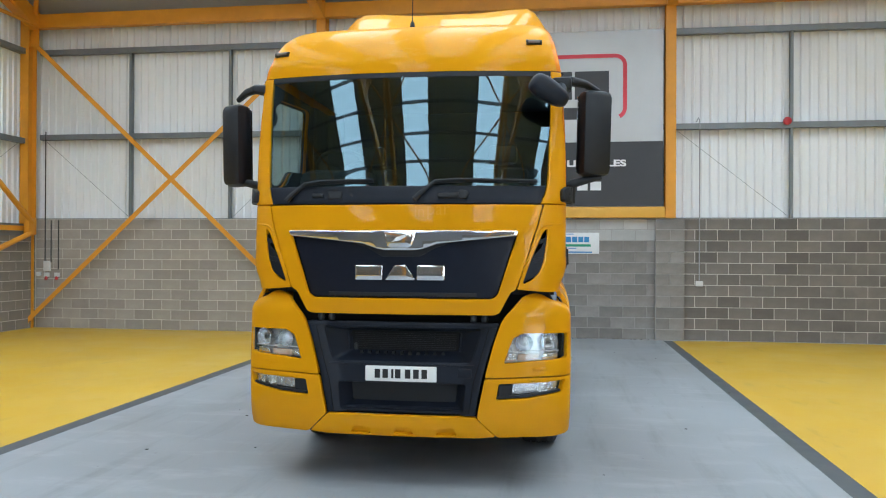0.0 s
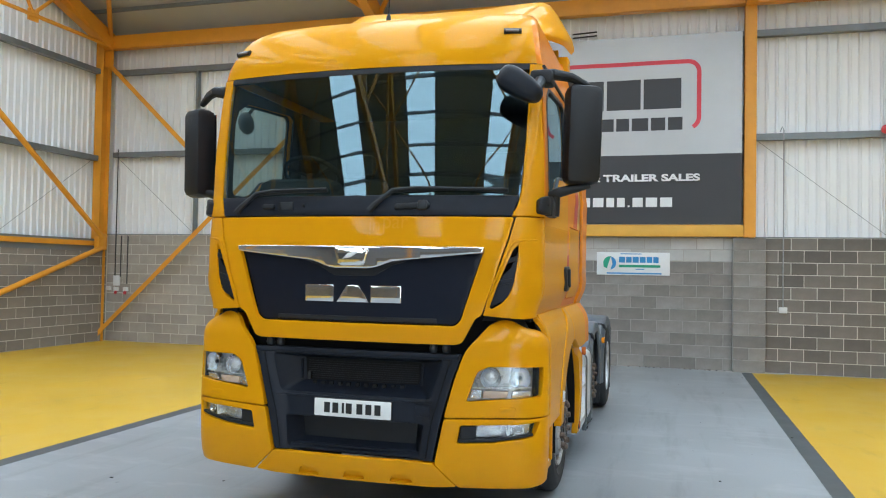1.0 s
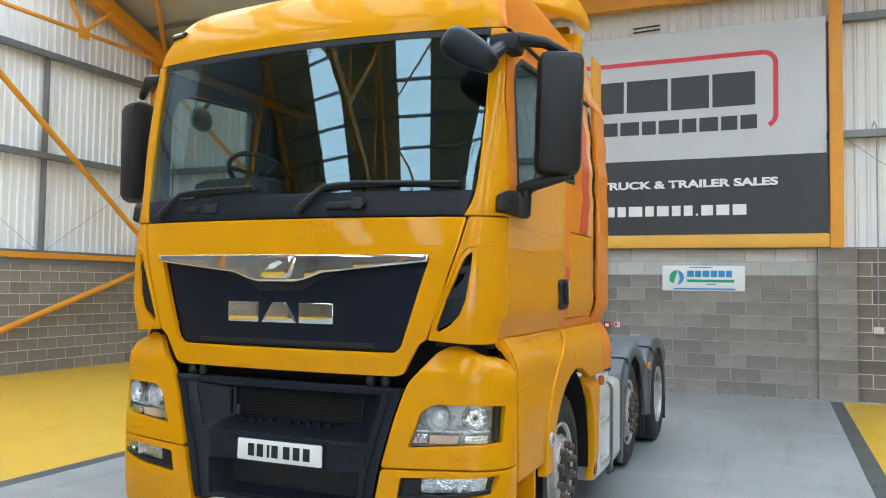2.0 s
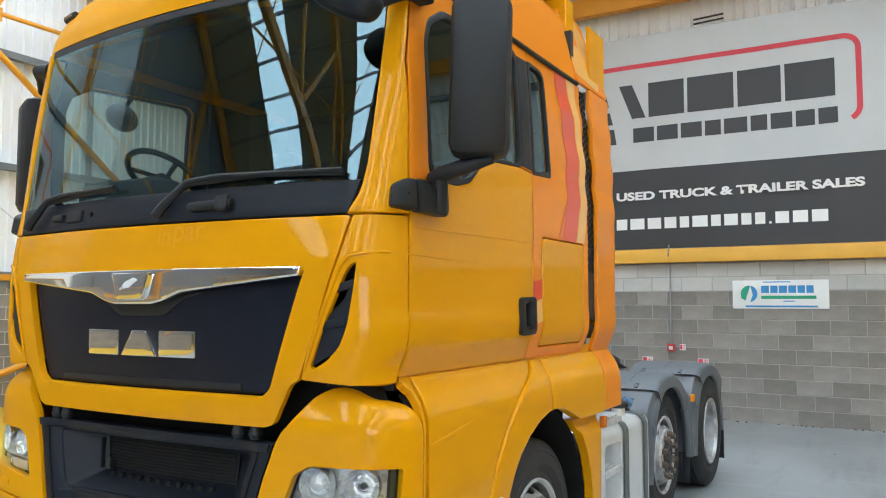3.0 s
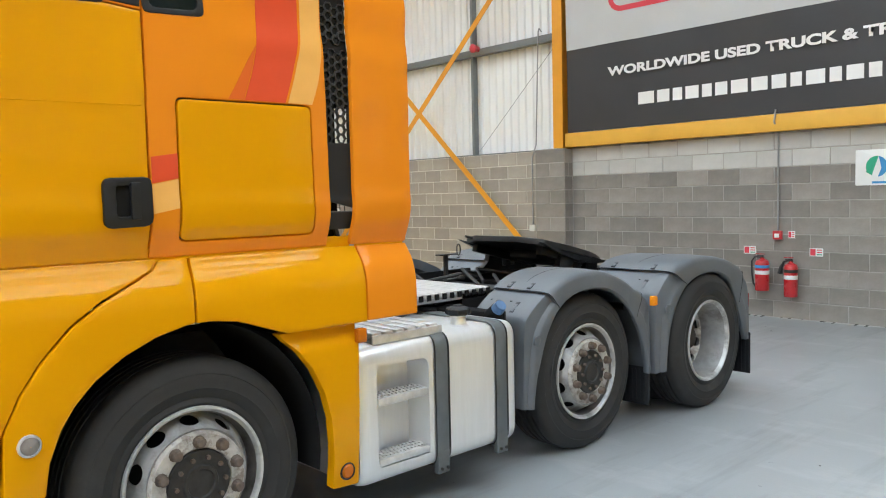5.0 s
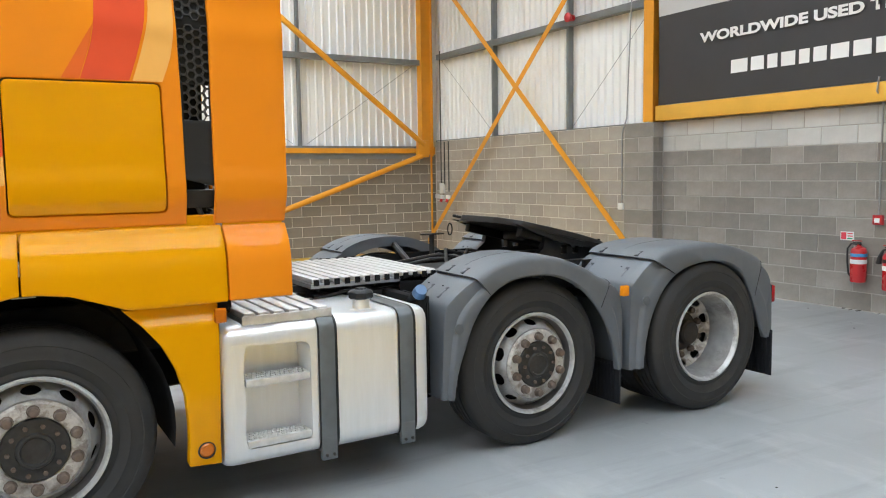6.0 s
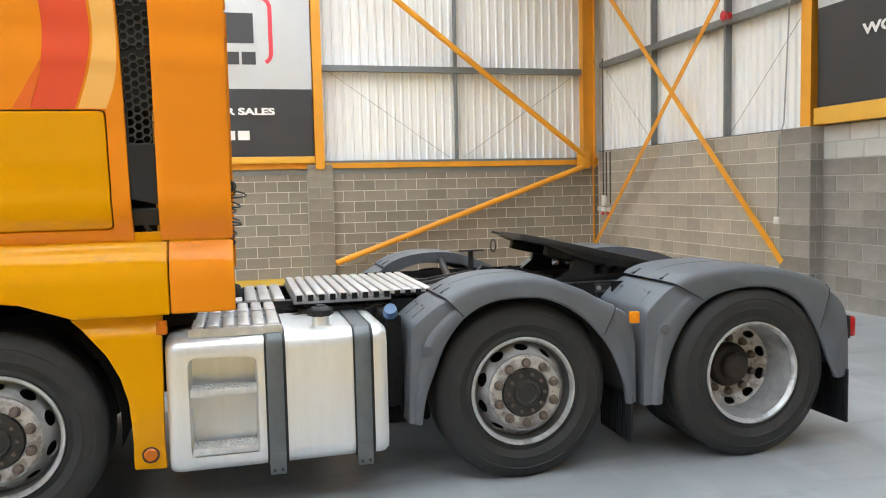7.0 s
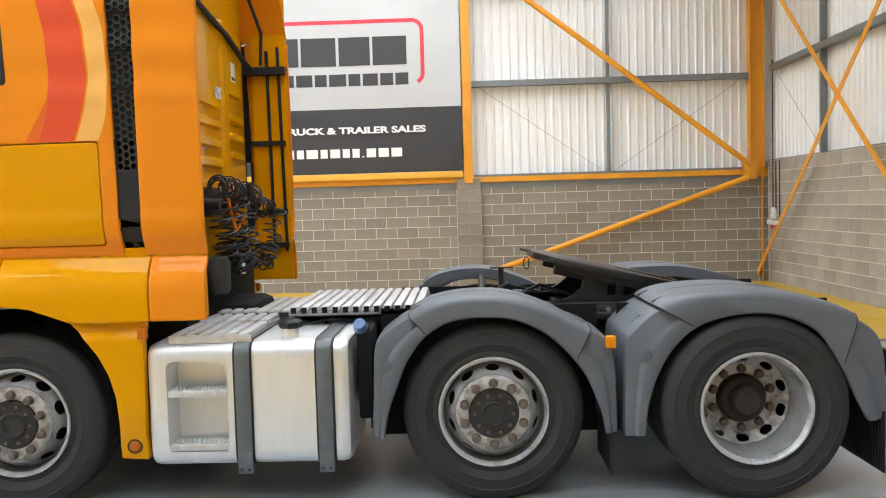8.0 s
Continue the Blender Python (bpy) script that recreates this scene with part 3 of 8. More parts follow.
# flashing on the block walls
steel("flashing", box(X0, -4.83, Y1 + 0.0, Y1 + 0.13, BACK_TOP, BACK_TOP + 0.02), "grey metal flashing on the block wall", "flashing", STEEL_GREY)
steel("flashing", box(2.25, X1, Y1 + 0.0, Y1 + 0.13, BACK_TOP, BACK_TOP + 0.02), "grey metal flashing on the block wall", "flashing", STEEL_GREY)
for ya, yb in ((-14, 2.8), (3.0, 9.62), (9.82, Y1 - 0.34)):
    steel("flashing", box(X0 + 0.002, X0 + 0.012, ya, yb, 1.955, 2.066), "grey metal flashing on the block wall", "flashing", STEEL_GREY)
    steel("base_rail", box(X0 - 0.1, X0 + 0.05, ya, yb, 2.068, 2.168), "orange painted steel base rail", "rail")
for ya, yb in ((-14, 2.8), (3.0, 9.62), (9.82, Y1 - 0.34)):
    steel("flashing", box(X0 - 0.13, X0 + 0.03, ya, yb, 2.17, 2.213), "grey metal flashing over the base rail", "flashing", STEEL_GREY)
# wind bracing: flat bars on the back wall, tubes on the gable
steel("wind_brace", bar_between((X0 - 0.1, Y1 - 0.20, 6.22), (-5.10, Y1 - 0.20, 0.53), 0.012, 0.095), "yellow painted steel bracing bar", "brace", STEEL_ORANGE)
steel("wind_brace", bar_between((X0 - 0.16, Y1 - 0.215, 0.03), (-4.85, Y1 - 0.215, 5.95), 0.012, 0.095), "yellow painted steel bracing bar", "brace", STEEL_ORANGE)
steel("brace_plate", box(X0 - 0.06, X0 + 0.22, Y1 - 0.232, Y1 - 0.222, 5.98, 6.36), "orange steel gusset plate", "plate")
for p, q in (((X0 + 0.22, 15.08, 2.24), (X0 + 0.22, 9.85, 6.29)), ((X0 + 0.22, 15.03, 2.01), (X0 + 0.22, 9.95, 0.27))):
    steel("brace_tube", tube([p, q], 0.055, 12), "orange painted steel bracing tube", "brace")
steel("brace_plate", box(X0 + 0.12, X0 + 0.24, 14.95, 15.2, 1.98, 2.33, 0.01), "orange steel gusset plate", "plate")
# gable truss along the left wall
bm = bmesh.new()
add_tube(bm, [(X0 + 0.22, Y1 - 0.35, 6.40), (X0 + 0.22, -13, 6.40)], 0.04, 10)
steel("truss_chord", bm, "orange steel gable truss bottom chord", "truss")
yy = Y1 - 0.45
steel("truss_web", bar_between((X0 + 0.22, yy, 6.42), (X0 + 0.22, yy - 2.2, 7.52), 0.10, 0.13), "orange steel truss diagonal", "truss web")
for k in range(6):
    yn = 13.0 - 2.55 * k
    steel("truss_web", tube([(X0 + 0.22, yn, 6.42), (X0 + 0.22, yn + 0.75, gable(yn + 0.75) - 0.4)], 0.035, 8), "orange steel truss web", "truss web")
    steel("truss_web", tube([(X0 + 0.22, yn, 6.42), (X0 + 0.22, yn - 0.75, gable(yn - 0.75) - 0.4)], 0.035, 8), "orange steel truss web", "truss web")
    steel("brace_plate", box(X0 + 0.20, X0 + 0.24, yn - 0.12, yn + 0.12, 6.28, 6.50), "orange steel node plate", "plate")
# roof bracing from the corner and from the second column
for xa, xb in ((X0 + 0.15, X0 + 3.1), (-4.72, -7.6), (-4.72, -1.8)):
    steel("roof_brace", tube([(xa, Y1 - 0.25, EAVES - 0.12), (xb, Y1 - 4.2, EAVES + 4.2 * PITCH - 0.2)], 0.05, 10), "orange steel roof bracing tube", "brace")

# ---- banners ----
def banner(m, length, label):
    """A printed banner: silver above, charcoal below, an outlined dark emblem of plain blocks and a line of writing. a runs along it, b up; its lower left corner at the pose m."""
    H, DARK = 3.38, 1.24
    root = new("banner")
    root.matrix_world = m
    tagged(root, label, "banner")

    def sag(a, b, d):
        w = 0.012 * math.sin(a * 2.1 + b * 0.7) * math.sin(math.pi * b / H) + 0.006 * math.sin(a * 5.3 - b * 2.2)
        return Vector((a, b, d + w))

    def lay(name, pts, d, material, holes=(), step=(0.3, 0.3), lab=""):
        return mesh_ob(name, plate(pts, holes, 0.003, d, 0, step, sag), material, root, lab)
    L = length
    lay("sheet_upper", [(0, DARK), (L, DARK), (L, H), (0, H)], 0.0, BANNER_SILVER, (), (0.2, 0.2), "silver vinyl")
    lay("sheet_lower", [(0, 0), (L, 0), (L, DARK), (0, DARK)], 0.0, BANNER_DARK, (), (0.2, 0.2), "charcoal vinyl")
    s = L / 6.58
    # red outline: a band with rounded corners, open at lower left and right
    def band(path, w):
        out, inn = [], []
        for i, p in enumerate(path):
            p = Vector(p)
            d = (Vector(path[min(i + 1, len(path) - 1)]) - Vector(path[max(i - 1, 0)])).normalized()
            nrm = Vector((-d.y, d.x))
            out.append(tuple(p + nrm * w / 2)), inn.append(tuple(p - nrm * w / 2))
        return out + inn[::-1]
    def arc(cx, cy, r, a0, a1, n=6):
        return [(cx + r * math.cos(radians(a0 + (a1 - a0) * k / n)), cy + r * math.sin(radians(a0 + (a1 - a0) * k / n))) for k in range(n + 1)]
    x0, x1, yb, yt, r = 0.80 * s, 5.865 * s, 1.70, 2.895, 0.19
    lay("red_outline", band([(1.755 * s, yb)] + arc(x0 + r, yb + r, r, 270, 180) + arc(x0 + r, yt - r, r, 180, 90) + arc(x1 - r, yt - r, r, 90, 0) + arc(x1 - r, yb + r, r, 0, -62), 0.075), 0.006, INK_RED)
    # large name as plain blocks; its second sign is a slanted leg beside a dashed road
    bt, bb = 2.605, 2.065
    for pts in ([(1.115, bt), (2.05, bt), (1.80, bb), (1.36, bb)],
                [(2.486, bt), (2.696, bt), (2.904, bb), (2.689, bb)],
                [(2.268, 2.485), (2.316, 2.295), (2.226, 2.295)],
                [(2.205, 2.197), (2.331, 2.197), (2.379, 2.0), (2.163, 2.0)],
                [(2.143, 1.925), (2.395, 1.925), (2.432, 1.675), (2.090, 1.675)],
                [(2.95, bb), (3.495, bb), (3.495, bt), (2.95, bt)],
                [(3.545, bb), (4.212, bb), (4.212, bt), (3.545, bt)],
                [(4.267, bb), (4.865, bb), (4.865, bt), (4.267, bt)],
                [(4.917, bb), (5.565, bb), (5.565, bt), (4.917, bt)]):
        lay("emblem_block", [(a * s, b) for a, b in pts][::-1], 0.006, INK_DARK)
    widths = (0.37, 0.36, 0.35, 0.27, 0.37, 0.27, 0.33, 0.29, 0.29)
    xa, k = 2.702, 2.887 / (sum(widths) - 0.045)
    for w in widths:
        lay("emblem_block", [(xa * s, 1.68), ((xa + (w - 0.045) * k) * s, 1.68), ((xa + (w - 0.045) * k) * s, 1.908), (xa * s, 1.908)], 0.006, INK_DARK)
        xa += w * k
    text_ob("writing", "WORLDWIDE USED TRUCK & TRAILER SALES", pose(0.757 * s, 0.762, 0.028), 5.135 * s, 0.132, INK_WHITE, root, 0.042)
    widths = (0.36, 0.28, 0.22, 0.28, 0.22, 0.26, 0.32, 0.30, 0.27, 0.22, 0.32, 0.22, 0.28, 0.22, 0.22, 0.10, 0.27, 0.29, 0.30)
    xa, k = 1.255 * s, 4.17 * s / (sum(widths) - 0.06)
    for w in widths:
        hgt = 0.03 if w == 0.10 else 0.168
        lay("address_bar", [(xa, 0.308), (xa + (w - 0.06) * k, 0.308), (xa + (w - 0.06) * k, 0.308 + hgt), (xa, 0.308 + hgt)], 0.006, INK_WHITE)
        xa += w * k
    return root


banner(pose(-4.585, Y1 - 0.10, 2.555, 90), 6.59, "large silver and charcoal vinyl banner hung between steel columns")
banner(pose(X0 + 0.10, 2.99, 2.30, 90, 0, 90), 6.62, "large silver and charcoal vinyl banner hung on the gable wall")
steel("banner_rail", box(-4.62, 2.04, Y1 - 0.13, Y1 + 0.0, 2.335, 2.548, 0.008), "yellow painted steel rail under the banner", "rail", BANNER_YELLOW)
steel("banner_rail", box(X0 - 0.0, X0 + 0.13, 3.0, 9.62, 2.17, 2.295, 0.008), "yellow painted steel rail under the banner", "rail", BANNER_YELLOW)

# ---- small things on the walls ----
def sign_board():
    root = new("wall_sign")
    root.location = (0.18, Y1 - 0.002, 1.845)
    tagged(root, "white advertising board with green and blue emblem on block wall", "sign")
    P = lambda a, b, d: Vector((a, -d, b))
    mesh_ob("board", plate(rounded([(-0.64, -0.205), (0.64, -0.205), (0.64, 0.205), (-0.64, 0.205)], 0.01), (), 0.016, 0.018, 0.002, None, P), SIGN_WHITE, root)
    c = (-0.41, 0.01)
    mesh_ob("green_swirl", plate([(c[0] - 0.115, c[1] - 0.06)] + [(c[0] + 0.115 * math.cos(radians(a)), c[1] + 0.12 * math.sin(radians(a))) for a in range(200, 70, -12)] + [(c[0] - 0.02, c[1] + 0.0), (c[0] - 0.05, c[1] - 0.10)], (), 0.002, 0.022, 0, None, P), INK_GREEN, root)
    mesh_ob("blue_swirl", plate([(c[0] + 0.02, c[1] + 0.12)] + [(c[0] + 0.115 * math.cos(radians(a)), c[1] + 0.12 * math.sin(radians(a))) for a in range(60, -90, -12)] + [(c[0] + 0.05, c[1] - 0.02)], (), 0.002, 0.022, 0, None, P), INK_BLUE, root)
    xa = -0.245
    for w in (0.125, 0.115, 0.125, 0.12, 0.115, 0.11):
        mesh_ob("name_bar", plate([(xa, 0.02), (xa + w - 0.018, 0.02), (xa + w - 0.018, 0.125), (xa, 0.125)], (), 0.002, 0.022, 0, None, P), INK_BLUE, root)
        xa += w
    for (a0, a1, b0, b1, mt) in ((-0.245, 0.48, -0.065, -0.02, INK_GREEN), (0.05, 0.2, -0.105, -0.09, INK_BLUE), (-0.46, 0.5, -0.185, -0.16, INK_BLUE), (-0.22, 0.15, 0.17, 0.185, INK_BLUE)):
        mesh_ob("text_bar", plate([(a0, b0), (a1, b0), (a1, b1), (a0, b1)], (), 0.002, 0.022, 0, None, P), mt, root)


sign_board()


def small_sign(x, z, w, h, green):
    root = new("safety_sign")
    root.location = (x, Y1 - 0.001, z)
    tagged(root, "small white safety sign with red symbol on block wall", "sign", "safety signs on the block wall")
    P = lambda a, b, d: Vector((a, -d, b))
    mesh_ob("board", plate([(-w / 2, -h / 2), (w / 2, -h / 2), (w / 2, h / 2), (-w / 2, h / 2)], (), 0.005, 0.007, 0, None, P), SIGN_WHITE, root)
    mesh_ob("symbol_block", plate([(-w * 0.44, -h * 0.4), (-w * 0.05, -h * 0.4), (-w * 0.05, h * 0.4), (-w * 0.44, h * 0.4)], (), 0.002, 0.010, 0, None, P), INK_RED, root)
    for k in range(3):
        b = h * (0.28 - 0.28 * k)
        mesh_ob("text_bar", plate([(w * 0.05, b - h * 0.06), (w * 0.42, b - h * 0.06), (w * 0.42, b + h * 0.06), (w * 0.05, b + h * 0.06)], (), 0.002, 0.010, 0, None, P), INK_GREEN if green and k == 2 else INK_RED, root)


small_sign(-1.735, 0.845, 0.16, 0.10, True)
small_sign(-0.90, 0.842, 0.16, 0.10, True)
small_sign(-1.20, 1.053, 0.085, 0.09, False)


def call_point():
    root = new("fire_call_point")
    root.location = (-1.365, Y1, 1.045)
    tagged(root, "red fire alarm call point on block wall", "alarm")
    mesh_ob("case", box(-0.055, 0.055, -0.055, -0.002, -0.055, 0.055, 0.008), EXT_RED, root)
    mesh_ob("window", box(-0.03, 0.03, -0.06, -0.0555, -0.03, 0.02, 0.001), SIGN_WHITE, root)


call_point()


def extinguisher(x, z, r, h, long_hose):
    root = new("fire_extinguisher")
    root.location = (x, Y1, z)
    tagged(root, "red fire extinguisher hung on block wall", "extinguisher", "extinguishers on the block wall")
    c = -r - 0.025
    bm = lathe([(0.001, 0), (r * 0.92, 0.004), (r, 0.02), (r, h * 0.80), (r * 0.85, h * 0.87), (r * 0.4, h * 0.92), (0.022, h * 0.94), (0.022, h * 0.97)], 24, "z", (0, c, 0))
    mesh_ob("cylinder", bm, EXT_RED, root)
    mesh_ob("label_band", lathe([(r + 0.001, h * 0.48), (r + 0.002, h * 0.485), (r + 0.002, h * 0.585), (r + 0.001, h * 0.59)], 24, "z", (0, c, 0)), SIGN_WHITE, root)
    mesh_ob("colour_band", lathe([(r + 0.001, h * 0.66), (r + 0.0025, h * 0.665), (r + 0.0025, h * 0.74), (r + 0.001, h * 0.745)], 24, "z", (0, c, 0)), INK_BLUE if long_hose else PLATE_BLACK, root)
    bm = box(-0.02, 0.02, c - 0.02, c + 0.02, h * 0.95, h * 1.0, 0.004)
    add_box(bm, -0.07, 0.02, c - 0.012, c + 0.012, h * 1.0, h * 1.03, 0.004, Matrix.Translation((0, 0, 0)))
    mesh_ob("valve", bm, PLATE_BLACK, root)
    mesh_ob("lever", box(-0.085, 0.03, c - 0.01, c + 0.01, h * 1.05, h * 1.07, 0.003, None), EXT_RED, root)
    if long_hose:
        pts = [(-0.02, c, h * 0.97), (-0.09, c, h * 0.98), (-0.135, c, h * 0.85), (-0.135, c, h * 0.5), (-0.115, c, h * 0.2), (-0.085, c, h * 0.12)]
        mesh_ob("hose", tube(pts, 0.011, 8), HOSE, root)
    else:
        mesh_ob("horn", tube([(-0.03, c, h * 0.98), (-0.085, c, h * 0.95), (-0.12, c, h * 0.80), (-0.135, c, h * 0.62)], 0.02, 10, [0.012, 0.014, 0.022, 0.032]), HOSE, root)
    mesh_ob("bracket", box(-0.03, 0.03, -0.03, -0.002, h * 0.55, h * 0.75, 0.003), PLATE_BLACK, root)


extinguisher(-1.525, 0.34, 0.085, 0.44, True)
extinguisher(-1.165, 0.285, 0.08, 0.46, False)


def conduit(name, pts, lab, r=0.011, material=None):
    tagged(mesh_ob(name, tube(pts, r, 8), material or CONDUIT, None), lab, "conduit", "conduits and cables on the wall")


conduit("conduit", [(-1.365, Y1 - 0.02, 1.10), (-1.365, Y1 - 0.02, 2.33), (-1.362, Y1 - 0.15, 2.45), (-1.34, Y1 - 0.155, 2.60)], "thin galvanised conduit down block wall")
conduit("conduit", [(-5.29, Y1 - 0.122, 1.14), (-5.29, Y1 - 0.122, 2.2), (-5.22, Y1 - 0.10, 2.42), (-5.19, Y1 - 0.045, 4.2), (-5.16, Y1 - 0.06, 4.24), (-5.12, Y1 - 0.045, 4.18)], "thin galvanised conduit down block wall")
conduit("conduit", [(2.69, Y1 - 0.02, 1.14), (2.69, Y1 - 0.02, 4.18), (2.66, Y1 - 0.05, 4.24), (2.63, Y1 - 0.02, 4.16)], "thin galvanised conduit down block wall")
for xx, ztop in ((-10.86, 4.2), (-10.55, 2.3)):
    conduit("wall_cable", [(xx, Y1 - 0.015, 1.25), (xx, Y1 - 0.015, ztop)], "black cable down block wall", 0.012, CABLE_BLACK)
conduit("wall_cable", [(-10.72, Y1 - 0.015, 1.4), (-10.72, Y1 - 0.015, 2.3)], "black cable down block wall", 0.012, CABLE_BLACK)


def socket(x, z, w, h, d=0.06, mt=None, lab="white electrical socket box on block wall", lift=0.0):
    root = new("socket_box")
    root.location = (x, Y1 - lift, z)
    tagged(root, lab, "socket", "socket boxes on the block wall")
    mesh_ob("case", box(-w / 2, w / 2, -d, -0.001, -h / 2, h / 2, 0.006), mt or BOX_WHITE, root)
    mesh_ob("faceplate", box(-w * 0.4, w * 0.4, -d - 0.004, -d - 0.0005, -h * 0.4, h * 0.4, 0.001), BOX_WHITE, root)


socket(2.69, 1.085, 0.13, 0.10)
socket(-5.27, 1.09, 0.12, 0.10, lift=0.108)
socket(-10.80, 1.32, 0.14, 0.22)
socket(-11.0, 1.15, 0.10, 0.09)
for xx in (-10.80, -10.56):
    root = new("plug_socket")
    root.location = (xx, Y1, 1.10)
    tagged(root, "white industrial socket with red plug on block wall", "socket", "industrial sockets in the corner")
    mesh_ob("case", box(-0.05, 0.05, -0.07, -0.001, -0.01, 0.08, 0.01), BOX_WHITE, root)
    mesh_ob("plug", tube([(0, -0.05, -0.01), (0, -0.075, -0.07)], 0.03, 12), EXT_RED, root)
# alarm bells on the rails
for p in ((4.24, Y1 - 0.10, 4.13), (-6.55, Y1 - 0.10, 4.13)):
    root = new("alarm_sounder")
    root.location = p
    tagged(root, "small red alarm sounder on sheeting rail", "alarm", "alarm sounders on the rails")
    mesh_ob("body", lathe([(0.001, 0.08), (0.05, 0.08), (0.055, 0.05), (0.055, 0.0), (0.075, -0.02), (0.075, -0.05), (0.04, -0.07), (0.001, -0.07)], 20, "y", (0, 0, 0)), EXT_RED, root)
# bracket on the cladding above the banner
tagged(mesh_ob("wall_bracket", add_tube(add_tube(bmesh.new(), [(-0.97, Y1 + 0.128, 6.13), (-0.52, Y1 + 0.128, 6.15)], 0.014, 6), [(-0.97, Y1 + 0.128, 6.06), (-0.52, Y1 + 0.128, 6.08)], 0.014, 6), CABLE_BLACK), "short black double rod on cladding", "bracket")
# pale dusty edge where the floor meets the back wall
bm = bmesh.new()
rng = random.Random(11)
xa = -4.6
while xa < X1 - 0.5:
    w = rng.uniform(0.25, 0.6)
    add_box(bm, xa, xa + w, Y1 - rng.uniform(0.03, 0.06) - (0.105 if 1.87 < xa + w and xa < 2.41 else 0), Y1 - 0.001, 0.0, 0.003)
    xa += w
setting(mesh_ob("floor_edge", bm, BLOCK_PALE), "pale dusty edge along the block wall", "floor edge")
# grit on the floor
rng = random.Random(4)
bm = bmesh.new()
for k in range(36):
    gx, gy = rng.uniform(-3.5, 2.6), rng.uniform(2.5, 15.2)
    if -2.4 < gx < 0.2 and 5.3 < gy < 11.9:
        continue
    s = rng.uniform(0.003, 0.009)
    add_box(bm, gx - s, gx + s * rng.uniform(0.6, 2), gy - s, gy + s * 0.8, 0.0012, 0.0012 + s * 0.5)
for k in range(40):
    gx = rng.uniform(-2.0, 1.9)
    s = rng.uniform(0.004, 0.013)
    add_box(bm, gx - s, gx + s * 1.5, Y1 - rng.uniform(0.03, 0.1), Y1 - 0.012, 0.0012, 0.0012 + s * 0.6)
tagged(mesh_ob("grit", bm, DEBRIS), "scattered dark grit on the painted floor", "grit", kind="stuff")

# =====================================================================
# the lorry: a tractor unit. u across (camera side positive), y along, z up
# =====================================================================
XC, YT = -1.095, 8.4
truck = new("tractor_unit")
truck.location = (XC, YT, 0)
tagged(truck, "yellow three-axle tractor unit with grey rear fenders and aluminium tank", "lorry")


def part(name, bm, material, parent=None, label="", angle=35, recalc=True):
    return mesh_ob(name, bm, material, parent or truck, label, (0, YT, 0), angle, recalc)


# ---- the cab's skin: front y and half width over the height ----
FRONT_Y = [(0.30, 5.54), (0.42, 5.49), (0.80, 5.475), (1.20, 5.49), (1.40, 5.475), (1.80, 5.475), (2.00, 5.497), (2.12, 5.518), (2.40, 5.563), (2.68, 5.608), (2.96, 5.653), (3.1, 5.675)]
BOW_Z = [(1.8, 0.07), (2.0, 0.074), (2.12, 0.08), (2.5, 0.08), (2.97, 0.08)]
CORNER_YZ = [(1.9, 0.22), (2.1, 0.19), (2.5, 0.10), (2.97, 0.065)]
HALF_W = [(0.30, 1.165), (0.50, 1.185), (1.20, 1.188), (1.27, 1.180), (1.34, 1.152), (1.40, 1.108), (1.46, 1.126), (1.53, 1.154), (1.64, 1.165), (2.20, 1.163), (2.60, 1.15), (2.97, 1.125), (3.2, 1.10)]
CORNER_U, CORNER_Q = 0.92, 0.32


def softened(tab, h):
    """The curve through a table, evened out over h metres up and down."""
    step, low = 0.004, 0.2
    vals = [sum(curve(tab, low + step * i + h * k / 4) for k in range(-4, 5)) / 9 for i in range(790)]
    def at(z):
        t = min(max((z - low) / step, 0.0), 788.0)
        i = int(t)
        return vals[i] + (vals[i + 1] - vals[i]) * (t - i)
    return at


FRONT_AT, BOW_AT, CORNER_AT, WIDTH_AT = softened(FRONT_Y, 0.05), softened(BOW_Z, 0.06), softened(CORNER_YZ, 0.08), softened(HALF_W, 0.022)


def shape(z):
    """Front y, bow and corner depth at a height."""
    return FRONT_AT(z), BOW_AT(z), CORNER_AT(z)


def half_w(z, y=6.0):
    w = WIDTH_AT(z) + 0.004 * math.tanh((1.63 - z) / 0.03) + 0.004 * smooth((z - 1.93) / 0.14)
    if y > 7.1 and z > 2.2:
        w += 0.005 * math.sin((z - 2.2) * 26) * smooth((y - 7.1) / 0.3)
    return w


def corner_at(t, z, w):
    """Across and back on the rounded corner, from the front (t 0) to the side (t 1)."""
    yf, bow, deep = shape(z)
    a = t * math.pi / 2
    c, s = math.cos(a), math.sin(a)
    r = (max(c, 0) ** 2.6 + s ** 2.6) ** (-1 / 2.6)
    k = 2 * bow / CORNER_U * (w - CORNER_U)
    return CORNER_U + (w - CORNER_U) * r * s, yf + bow + deep * (1 - r * c) + k * s * max(c, 0)


def corner_t(y, z, w):
    lo, hi = 0.0, 1.0
    for _ in range(22):
        m = (lo + hi) / 2
        lo, hi = (m, hi) if corner_at(m, z, w)[1] < y else (lo, m)
    return (lo + hi) / 2


def skin_front(q, z):
    s = -1 if q < 0 else 1
    a = abs(q)
    (yf, BOW, CORNER_Y), w = shape(z), half_w(z)
    if a <= CORNER_U:
        return Vector((q, yf + BOW * (a / CORNER_U) ** 2, z))
    if a <= CORNER_U + CORNER_Q:
        u, y = corner_at((a - CORNER_U) / CORNER_Q, z, w)
        return Vector((s * u, y, z))
    return Vector((s * w, yf + BOW + CORNER_Y + a - CORNER_U - CORNER_Q, z))


